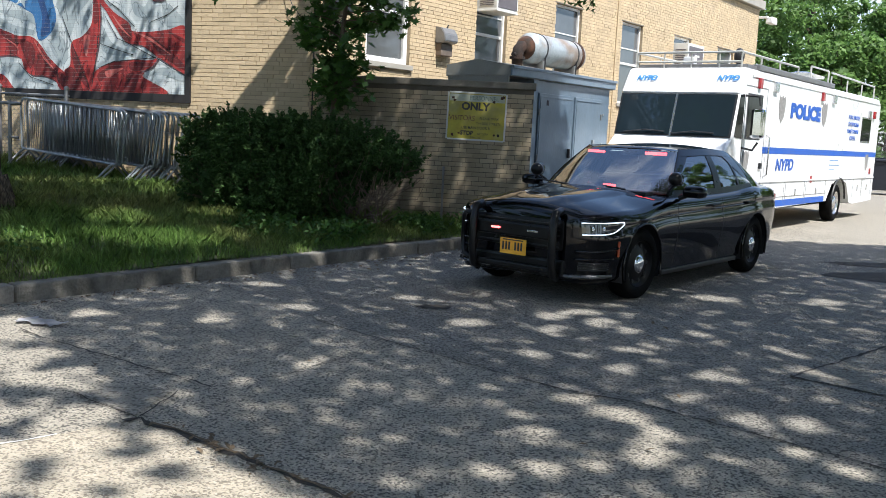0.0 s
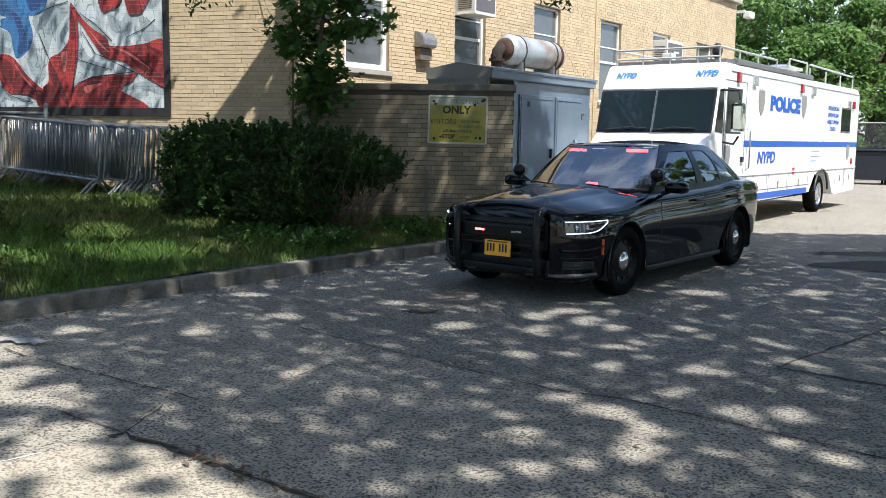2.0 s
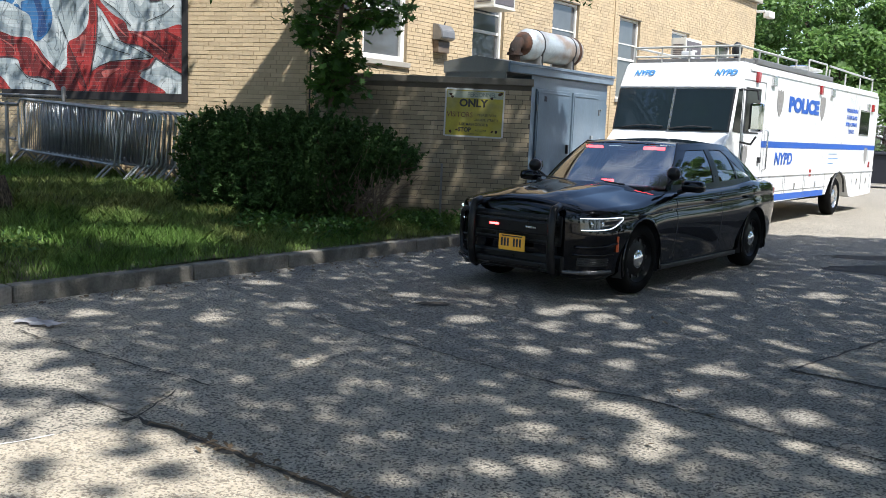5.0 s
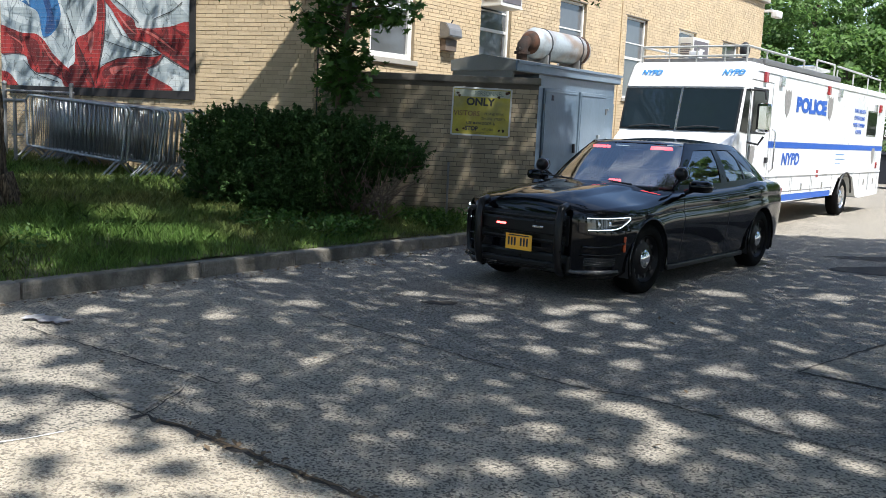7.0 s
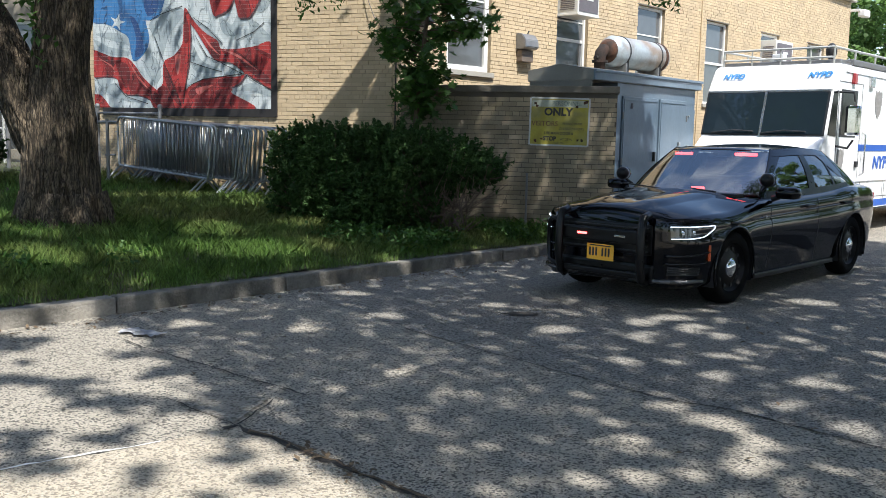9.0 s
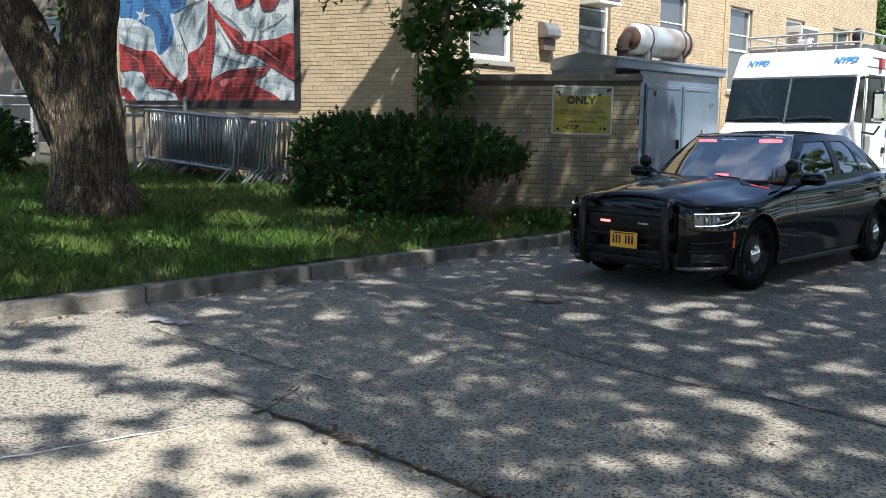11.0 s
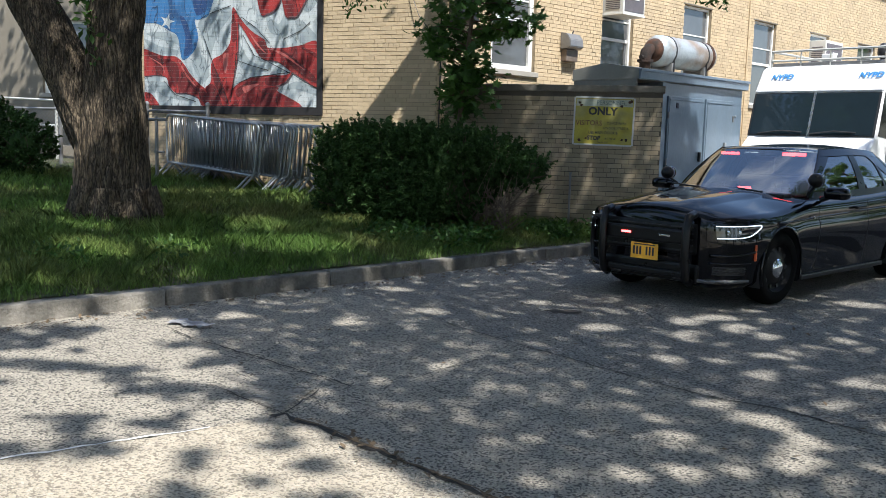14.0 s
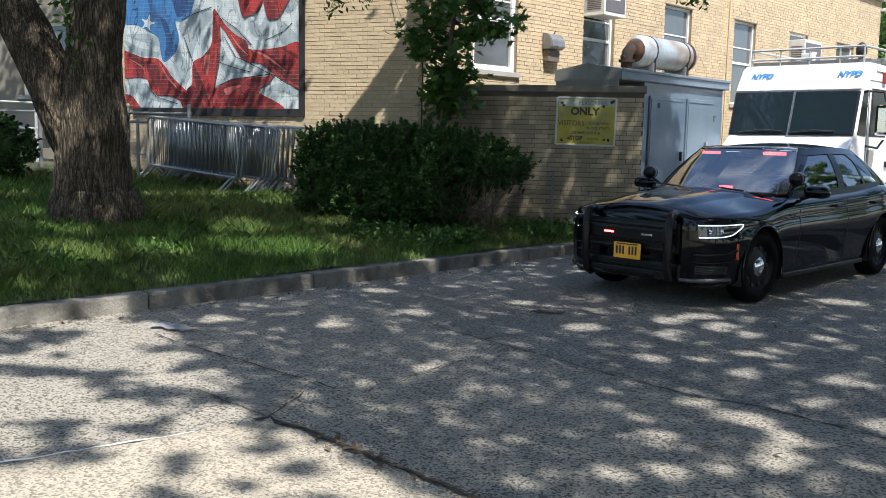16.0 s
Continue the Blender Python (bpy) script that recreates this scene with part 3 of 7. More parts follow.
def grass_blades():
    rng = np.random.default_rng(5)
    pts = []
    for k, s0, s1, d0, d1 in ((130000, -2.5, 11.2, 0.07, 3.2), (70000, -2.5, 11.5, 3.2, 9.0)):
        s = rng.uniform(s0, s1, k)
        d = d0 + (d1 - d0) * rng.uniform(0, 1, k)
        pts.append(np.stack([s, d], 1))
    sd = np.vstack(pts)
    clump = np.array([noise.noise(Vector((a * 1.6, b * 1.6, 3))) for a, b in sd])
    keep = clump + rng.uniform(-0.55, 0.55, len(sd)) > -0.35
    sd, clump = sd[keep], clump[keep]
    n = KERB_N - sd[:, 1] - 0.05
    x = sd[:, 0] * UX + n * UY
    y = sd[:, 0] * UY - n * UX
    z = np.array([lawn_z(a, b) for a, b in zip(x, y)]) - 0.02
    h = (0.045 + 0.085 * rng.uniform(0, 1, len(x)) ** 1.7 + 0.09 * np.clip(clump, 0, 1)) * np.clip(0.6 + sd[:, 1], 0.6, 1.2)
    a = rng.uniform(0, 2 * math.pi, len(x))
    w = 0.0028 + 0.0025 * rng.uniform(0, 1, len(x)) + 0.0010 * sd[:, 1]
    lean = rng.normal(size=(len(x), 2)) * 0.45 * h[:, None]
    base = np.stack([x, y, z], 1)
    side = np.stack([np.cos(a) * w, np.sin(a) * w, np.zeros(len(x))], 1)
    mid = base + np.stack([lean[:, 0] * 0.35, lean[:, 1] * 0.35, h * 0.6], 1)
    tip = base + np.stack([lean[:, 0], lean[:, 1], h], 1)
    v = np.stack([base - side, base + side, mid + side * 0.7, tip, mid - side * 0.7], 1).reshape(-1, 3)
    i = np.arange(len(x))[:, None] * 5
    f = np.hstack([i, i + 1, i + 2, i + 3, i + 4])
    me = bpy.data.meshes.new("grass")
    me.vertices.add(len(v))
    me.vertices.foreach_set("co", v.ravel())
    me.loops.add(f.size)
    me.loops.foreach_set("vertex_index", f.ravel().astype(np.int32))
    me.polygons.add(len(f))
    me.polygons.foreach_set("loop_start", (np.arange(len(f)) * 5).astype(np.int32))
    me.update(calc_edges=True)
    me.materials.append(M["grass"])
    tagged(new("grass", me), "rough green lawn grass on a bank", "grass", kind="stuff")


grass_blades()


# ---- brickwork ----
COURSE, BRICK = 0.0685, 0.205


def brick_boxes(x0, x1, z0, z1, holes, seed, depth=0.03, joint=0.009):
    """Bricks of a running bond with a header course now and then: centre, length, proud."""
    rng = random.Random(seed)
    out = []
    k = int((z1 - z0) / COURSE)
    for c in range(k):
        za, zb = z0 + c * COURSE + joint * 0.5, z0 + (c + 1) * COURSE - joint * 0.5
        header = c % 6 == 3
        ln = BRICK / 2 if header else BRICK
        x = x0 - (ln * 0.5 if c % 2 else 0)
        while x < x1 - 0.02:
            segs = [(max(x, x0) + joint * 0.35, min(x + ln, x1) - joint * 0.35)]
            for a0, a1, h0, h1 in holes:
                if zb > h0 and za < h1:
                    nxt = []
                    for s0, s1 in segs:
                        if s1 <= a0 or s0 >= a1:
                            nxt.append((s0, s1))
                        else:
                            if s0 < a0:
                                nxt.append((s0, a0))
                            if s1 > a1:
                                nxt.append((a1, s1))
                    segs = nxt
            for s0, s1 in segs:
                if s1 - s0 > 0.025:
                    out.append((s0, s1, za, zb, rng.uniform(-0.003, 0.003), rng.uniform(-0.0015, 0.0015)))
            x += ln
    return out


def bricks_joined(name, boxes, m, material, parent, label):
    verts, faces = [], []
    for s0, s1, za, zb, pr, tz in boxes:
        i = len(verts)
        f, b = -0.011 + pr, 0.012
        for (x, z) in ((s0, za + tz), (s1, za + tz), (s1, zb + tz), (s0, zb + tz)):
            verts.append((x, f, z))
        for (x, z) in ((s0, za), (s1, za), (s1, zb), (s0, zb)):
            verts.append((x, b, z))
        faces += [(i, i + 1, i + 2, i + 3), (i, i + 4, i + 5, i + 1), (i + 1, i + 5, i + 6, i + 2), (i + 2, i + 6, i + 7, i + 3), (i + 3, i + 7, i + 4, i)]
    ob = raw(name, verts, faces, material, parent, label)
    ob["kind"] = "stuff"
    return ob


def backing(bm, x0, x1, z0, z1, holes, y0, y1):
    """A solid wall cut round its openings."""
    xs = sorted({x0, x1, *[h[0] for h in holes], *[h[1] for h in holes]})
    for a, b in zip(xs, xs[1:]):
        cuts = sorted((h[2], h[3]) for h in holes if h[0] <= a + 1e-6 and h[1] >= b - 1e-6)
        z = z0
        for c0, c1 in cuts:
            if c0 > z:
                box(bm, a, b, y0, y1, z, c0)
            z = c1
        if z < z1:
            box(bm, a, b, y0, y1, z, z1)
    return bm


CORNER = (-2.16, 14.5)
FACADE = pose(CORNER[0], CORNER[1], 0, 0, 0, 52)
MURAL = pose(CORNER[0], CORNER[1], 0, 0, 0, -17)
ROOF = 6.3
WINDOWS = [(1.25, 2.4, 2.72, 4.5), (4.36, 5.42, 2.55, 4.5), (7.3, 8.45, 2.55, 4.5), (10.45, 11.6, 2.5, 4.5), (13.55, 14.7, 2.5, 4.5), (16.7, 18.0, 2.5, 4.5)]

fac = empty("wall_facade", FACADE, "long sunlit buff brick facade of a two-storey building", "wall", kind="structure")
part("wall_core", backing(bmesh.new(), 0.0, 20.0, -0.2, ROOF - 0.25, WINDOWS, 0.0, 0.35), M["mortar"], fac)
FAC_ALL = brick_boxes(0.0, 20.0, 0.2, ROOF - 0.25, WINDOWS, 1)
FAC_PICK = [b for b in FAC_ALL if 2.42 < b[0] < 4.3 and 2.5 < b[2] < 4.4][:300]
bricks_joined("brickwork", [b for b in FAC_ALL if b not in FAC_PICK], FACADE, M["brick"], fac, "buff bricks in running bond")
part("roof_edge", boxbm(-0.1, 20.15, -0.14, 0.6, ROOF - 0.25, ROOF + 0.02, 0.02), M["concrete"], fac, "pale stone roof edge")
part("end_wall", boxbm(19.65, 20.0, 0.35, 14, -0.2, ROOF - 0.25), M["concrete"], fac)
part("roof_deck", boxbm(0, 19.7, 0.35, 14, ROOF - 0.4, ROOF - 0.27), M["concrete"], fac)

mur = empty("wall_mural", MURAL, "buff brick wall with header courses and a painted flag", "wall", kind="structure")
part("wall_core", backing(bmesh.new(), -7.3, 0.0, -0.2, ROOF - 0.25, [], 0.0, 0.35), M["mortar"], mur)
MUR_ALL = brick_boxes(-7.3, 0.0, 0.3, ROOF - 0.25, [], 2)
MUR_PICK = [b for b in MUR_ALL if b[0] > -2.05 and 1.75 < b[2] < 3.6][:300]
bricks_joined("brickwork", [b for b in MUR_ALL if b not in MUR_PICK], MURAL, M["brick"], mur, "buff bricks in running bond")
part("roof_edge", boxbm(-7.4, 0.1, -0.14, 0.6, ROOF - 0.25, ROOF + 0.02, 0.02), M["concrete"], mur, "pale stone roof edge")


def window(i, w):
    a0, a1, z0, z1 = w
    root = empty("window_%d" % (i + 1), FACADE @ Matrix.Translation(((a0 + a1) / 2, 0, z0)), "white framed sash window in a brick wall", "window", kind="structure")
    h, hw = z1 - z0, (a1 - a0) / 2
    f = 0.1 if i == 0 else 0.055
    bm = bmesh.new()
    box(bm, -hw, -hw + f, 0.06, 0.16, 0, h, 0.006), box(bm, hw - f, hw, 0.06, 0.16, 0, h, 0.006)
    box(bm, -hw + f, hw - f, 0.062, 0.158, 0, f, 0.006), box(bm, -hw + f, hw - f, 0.062, 0.158, h - f, h, 0.006)
    part("window_frame", bm, M["white"], root)
    part("meeting_rail", boxbm(-hw + f, hw - f, 0.08, 0.14, h * 0.5 - 0.03, h * 0.5 + 0.03, 0.005), M["white"], root)
    part("lower_rail", boxbm(-hw + f, hw - f, 0.085, 0.13, h * 0.68, h * 0.68 + 0.03, 0.004), M["white"], root)
    part("pane", boxbm(-hw + f, hw - f, 0.11, 0.118, f, h * 0.5 - 0.03), M["pane"], root, "dark glass pane")
    part("pane", boxbm(-hw + f, hw - f, 0.10, 0.108, h * 0.5 + 0.03, h - f), M["pane"], root, "dark glass pane")
    part("reveal", boxbm(-hw, hw, 0.2, 0.3, 0, h), M["interior"], root)
    part("window_sill", boxbm(-hw - 0.06, hw + 0.06, -0.06, 0.16, -0.09, 0.0, 0.01), M["concrete"], root, "pale stone sill")
    part("lintel", boxbm(-hw - 0.04, hw + 0.04, -0.016, 0.0, h + 0.005, h + 0.03), M["coping"], root)


for i, w in enumerate(WINDOWS):
    window(i, w)


def window_unit(m, w, h, d, label):
    root = empty("window_air_conditioner", m, label, "air conditioner", "window air conditioners")
    part("case", boxbm(-w / 2, w / 2, -d, 0.02, 0, h, 0.015), M["ac"], root, "white metal case")
    for s in (0, 1):
        x = -w / 2 - 0.004 if s == 0 else w / 2 + 0.004
        bm = bmesh.new()
        for k in range(9):
            zz = h * 0.18 + k * h * 0.07
            box(bm, x - 0.004, x + 0.004, -d * 0.85, -d * 0.2, zz, zz + h * 0.035)
        part("side_louvres", bm, M["grille"], root)
    part("coil_grille", boxbm(-w * 0.44, w * 0.44, -d - 0.008, -d + 0.004, h * 0.1, h * 0.9, 0.004), M["grille"], root, "dark coil grille")
    part("badge", boxbm(-w * 0.1, w * 0.2, -d - 0.014, -d - 0.006, h * 0.55, h * 0.62), M["ac"], root)
    part("base_flange", boxbm(-w / 2 - 0.01, w / 2 + 0.01, -d - 0.01, 0.02, -0.02, 0.012, 0.004), M["ac"], root)
    return root


window_unit(FACADE @ Matrix.Translation((4.75, 0.04, 3.95)), 0.72, 0.5, 0.5, "white air conditioner in a sash window")
window_unit(FACADE @ Matrix.Translation((14.15, 0.04, 3.55)), 1.1, 0.75, 0.45, "large white air conditioner in a sash window")


def hood(m, w, h, d, label, pigtail=True):
    root = empty("vent_hood", m, label, "vent", "wall vents")
    prof = [(0.0, 0.0), (-d * 0.75, 0.0), (-d, h * 0.12), (-d * 0.93, h * 0.55), (-d * 0.6, h * 0.9), (0.0, h)]
    bm = bmesh.new()
    a = [bm.verts.new((-w / 2, y, z)) for y, z in prof]
    b = [bm.verts.new((w / 2, y, z)) for y, z in prof]
    bm.faces.new(a), bm.faces.new(b[::-1])
    for i in range(len(prof)):
        bm.faces.new((a[i], b[i], b[(i + 1) % len(prof)], a[(i + 1) % len(prof)]))
    bmesh.ops.recalc_face_normals(bm, faces=bm.faces[:])
    bmesh.ops.bevel(bm, geom=bm.edges[:], offset=0.012, segments=2, affect="EDGES")
    part("cover", bm, M["dull"] if pigtail else M["dark"], root, "grey metal cover" if pigtail else "dark metal cover")
    if pigtail:
        part("body", boxbm(-w * 0.42, w * 0.42, -d * 0.55, 0.0, -h * 0.75, -0.01, 0.01), M["bronze"], root, "brown metal box")
        part("stub", cylbm((0.05, -d * 0.3, h * 0.95), (0.08, -d * 0.35, h * 1.15), 0.012, seg=8), M["dark"], root)
    return root


hood(FACADE @ Matrix.Translation((3.3, -0.012, 3.2)), 0.4, 0.3, 0.24, "grey hooded vent over a brown box on brick")
hood(FACADE @ Matrix.Translation((0.42, -0.012, 3.36)), 0.42, 0.36, 0.3, "dark hooded vent on brick near a corner", False)

# cables and pipe on the facade
tagged(part("wall_pipe", tubebm([(10.15, -0.03, 1.5), (10.15, -0.03, 6.1)], 0.016, 8), M["brick"]), "thin painted pipe down a brick facade", "pipe").matrix_basis = FACADE
tagged(part("wall_cable", tubebm([(0.03, -0.03, 1.2), (0.035, -0.035, 2.5), (0.03, -0.03, 6.0)], 0.012, 6), M["dark"]), "dark cable down a brick corner", "cable").matrix_basis = FACADE
tagged(part("slack_cable", tubebm([(-0.55, -0.04, 4.0), (-0.3, -0.1, 3.45), (0.1, -0.16, 3.0), (0.5, -0.08, 2.7)], 0.006, 6), M["dark"]), "slack dark cable across a brick corner", "cable").matrix_basis = MURAL


def security_camera(m):
    root = empty("security_camera", m, "white security camera on a wall bracket", "camera")
    part("arm", boxbm(-0.05, 0.05, -0.3, 0.02, 0.0, 0.08, 0.01), M["white"], root)
    part("housing", boxbm(0.0, 0.5, -0.45, -0.22, -0.16, 0.06, 0.04), M["white"], root)
    part("lens", cylbm((0.5, -0.33, -0.06), (0.53, -0.33, -0.06), 0.06), M["dark"], root)


security_camera(FACADE @ Matrix.Translation((20.0, 0.0, 5.75)))


# ---- painted mural ----
def mural():
    root = empty("mural", MURAL @ Matrix.Translation((-6.083, -0.028, 1.98)), "painted mural of a rippling red, white and blue flag", "mural")
    ku, kv = 3.83 / 311, 0.0091
    top = 2.35

    def soft(pts, k=5):
        """Round a closed outline."""
        out, q = [], len(pts)
        for i in range(q):
            p0, p1, p2, p3 = (Vector((*pts[(i + j) % q], 0)) for j in (-1, 0, 1, 2))
            for s in range(k):
                t = s / k
                c = 0.5 * ((2 * p1) + (p2 - p0) * t + (2 * p0 - 5 * p1 + 4 * p2 - p3) * t * t + (3 * p1 - p0 - 3 * p2 + p3) * t ** 3)
                out.append((min(311, max(0, c.x)), min(198, max(-59, c.y))))
        return out

    def paint(name, pts, y, material, label=""):
        """One painted shape; across and down from the upper left, in hand's widths of the wall."""
        bm = bmesh.new()
        vs = [bm.verts.new((x * ku, y, (198 - v) * kv)) for x, v in soft(pts)]
        f = bm.faces.new(vs)
        f.normal_update()
        if f.normal.y > 0:
            bmesh.ops.reverse_faces(bm, faces=[f])
        bmesh.ops.triangulate(bm, faces=[f])
        return part(name, bm, material, root, label)

    part("canvas", boxbm(0, 3.83, -0.002, 0.012, 0, top), M["m_white"], root, "white painted cloth")
    # soft grey hollows of the white cloth
    for pts in ([(5, 52), (40, 50), (66, 60), (74, 82), (58, 72), (30, 64)], [(0, 62), (30, 78), (66, 88), (60, 97), (20, 88)], [(106, 32), (150, 6), (166, 18), (140, 58), (126, 98), (112, 62)],
                [(178, 30), (206, 44), (232, 74), (222, 72), (200, 56)], [(226, 22), (246, 42), (258, 20), (256, 60), (232, 56)], [(178, 74), (196, 108), (226, 124), (212, 131), (180, 122)],
                [(252, 166), (278, 150), (311, 166), (311, 176), (276, 164)], [(20, 160), (42, 150), (72, 172), (98, 186), (66, 186), (36, 178)], [(276, 32), (306, 60), (311, 76), (282, 76)],
                [(92, 110), (112, 98), (124, 130), (116, 150), (104, 140)], [(4, 142), (30, 140), (26, 158), (18, 172)], [(270, -50), (300, -40), (311, 0), (290, 20)]):
        paint("cloth_fold", pts, -0.0045, M["m_grey"])
    paint("blue_field", [(-5, -60), (128, -60), (126, 14), (106, 28), (98, 30), (104, 62), (96, 90), (74, 106), (66, 62), (50, 48), (26, 33), (-5, 22)], -0.005, M["m_blue"])
    paint("blue_fold", [(70, 20), (84, 34), (94, 86), (78, 98), (80, 60)], -0.0055, M["m_navy"])
    paint("blue_fold", [(96, -10), (118, -20), (120, 8), (102, 20)], -0.0055, M["m_navy"])
    for cx, cy, r in ((46, 30, 14), (30, -34, 14)):
        paint("star", [(cx + r * (1 if k % 2 == 0 else 0.42) * math.sin(k * math.pi / 5 + 0.3), cy - 1.2 * r * (1 if k % 2 == 0 else 0.42) * math.cos(k * math.pi / 5 + 0.3)) for k in range(10)], -0.0058, M["m_white"])
    reds = ([(-4, 86), (17, 90), (37, 98), (62, 100), (77, 115), (89, 135), (112, 160), (127, 172), (139, 199), (112, 199), (102, 182), (82, 173), (62, 172), (49, 160), (42, 140), (22, 136), (-4, 134)],
            [(-4, 173), (12, 174), (23, 188), (27, 199), (-4, 199)],
            [(167, 8), (174, 20), (177, 60), (174, 110), (167, 150), (161, 199), (137, 199), (117, 165), (127, 150), (129, 110), (147, 97), (162, 75), (165, 40)],
            [(170, 12), (185, 35), (202, 55), (222, 70), (227, 85), (252, 87), (282, 83), (314, 79), (314, 158), (292, 148), (267, 130), (245, 112), (219, 106), (202, 80), (187, 52), (176, 35)],
            [(161, 199), (165, 172), (172, 158), (197, 143), (227, 138), (257, 138), (270, 132), (259, 150), (242, 165), (284, 199)],
            [(209, -50), (252, -50), (247, 5), (227, 22), (215, 18)], [(252, -50), (307, -50), (282, 20), (267, 30), (257, 22)])
    for k, pts in enumerate(reds):
        paint("stripe_shade", [(a + 2.2, b + 3.0) for a, b in pts], -0.0062 - 0.0008 * k, M["m_shade"])
        paint("red_stripe", pts, -0.0065 - 0.0008 * k, M["m_red"])
    # dark folds and lit ridges of the red cloth
    for pts in ([(9, 90), (32, 104), (52, 104), (45, 111), (22, 111)], [(42, 108), (62, 112), (68, 134), (60, 160), (51, 140)], [(112, 165), (137, 199), (122, 199), (105, 178)], [(168, 22), (174, 40), (174, 68), (166, 70)],
                [(130, 114), (147, 150), (159, 190), (149, 185), (133, 150)], [(118, 166), (132, 156), (149, 199), (138, 199)], [(222, 73), (229, 95), (220, 104), (206, 81)],
                [(252, 89), (277, 110), (307, 140), (311, 154), (282, 134), (257, 105)], [(284, 85), (311, 99), (311, 107)], [(222, 163), (247, 161), (239, 175), (229, 199), (215, 199), (219, 175)],
                [(173, 166), (195, 151), (212, 150), (192, 165), (177, 180)], [(227, 142), (257, 144), (242, 158), (225, 155)], [(78, 122), (92, 146), (110, 170), (100, 168), (84, 148)]):
        paint("red_fold", pts, -0.0125, M["m_darkred"])
    for pts in ([(10, 100), (36, 116), (40, 134), (34, 118)], [(66, 106), (84, 136), (104, 164), (82, 140)], [(150, 100), (160, 96), (156, 130), (152, 130)], [(232, 88), (258, 98), (290, 128), (256, 102)], [(186, 160), (214, 154), (204, 162), (190, 172)], [(196, 56), (216, 84), (228, 98), (212, 84)]):
        paint("lit_ridge", pts, -0.0128, M["m_ridge"])
    for line in ([(114, 60), (127, 100), (147, 160), (160, 195)], [(175, 60), (172, 120), (163, 190)], [(185, 60), (205, 100), (222, 108), (267, 135)], [(177, 110), (202, 120), (230, 129)], [(256, 70), (284, 56), (300, 40)],
                 [(173, 155), (199, 142), (267, 133)], [(182, 26), (208, 48), (232, 78)], [(40, 150), (60, 176), (100, 190)], [(268, 134), (290, 150), (311, 162)], [(106, 30), (120, 20), (164, 4)]):
        bm = bmesh.new()
        ln = [Vector((x * ku, -0.0132, (198 - v) * kv)) for x, v in line]
        for p, q in zip(ln, ln[1:]):
            s = (q - p).cross(Vector((0, 1, 0))).normalized() * 0.008
            bm.faces.new([bm.verts.new(v) for v in (p - s * 0.6, q - s, q + s, p + s * 0.6)])
        part("fold_stroke", bm, M["frame"], root)
    bm = bmesh.new()
    zz = 0.03
    while zz < top:
        box(bm, 0.0, 3.83, -0.0145, -0.0135, zz - 0.0012, zz + 0.0012)
        zz += COURSE
    part("brick_joints", bm, M["shield"], root, "brick joints showing through paint")
    part("border", boxbm(3.83, 3.94, -0.016, 0.014, -0.14, top, 0.004), M["frame"], root, "black painted border")
    part("border", boxbm(0.18, 3.83, -0.013, 0.014, -0.14, -0.003, 0.004), M["frame"], root, "black painted border")


mural()


# ---- low wall round the machine ----
WALL = pose(1.29, 13.29, 0, 0, 0, -5)


def low_wall():
    root = empty("wall_low", WALL, "low buff brick enclosure wall with a dark coping", "wall", kind="structure")
    # darker mortar in the front core sets off the brick joints
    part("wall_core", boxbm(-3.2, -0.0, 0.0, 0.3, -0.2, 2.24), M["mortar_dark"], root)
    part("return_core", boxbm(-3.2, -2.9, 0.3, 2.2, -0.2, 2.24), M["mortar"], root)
    part("coping", boxbm(-3.24, 0.03, -0.035, 0.34, 2.24, 2.34, 0.012), M["coping"], root, "dark weathered coping")
    near = brick_boxes(-3.2, 0.0, 0.05, 2.24, [], 7)
    pick = [b for b in near if b[0] > -1.75 and b[2] > 0.45 and b[0] < 0][:300]
    rest = [b for b in near if b not in pick]
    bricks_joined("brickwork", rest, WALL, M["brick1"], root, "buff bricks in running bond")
    return root, pick


LOW_WALL, LOW_BRICKS = low_wall()


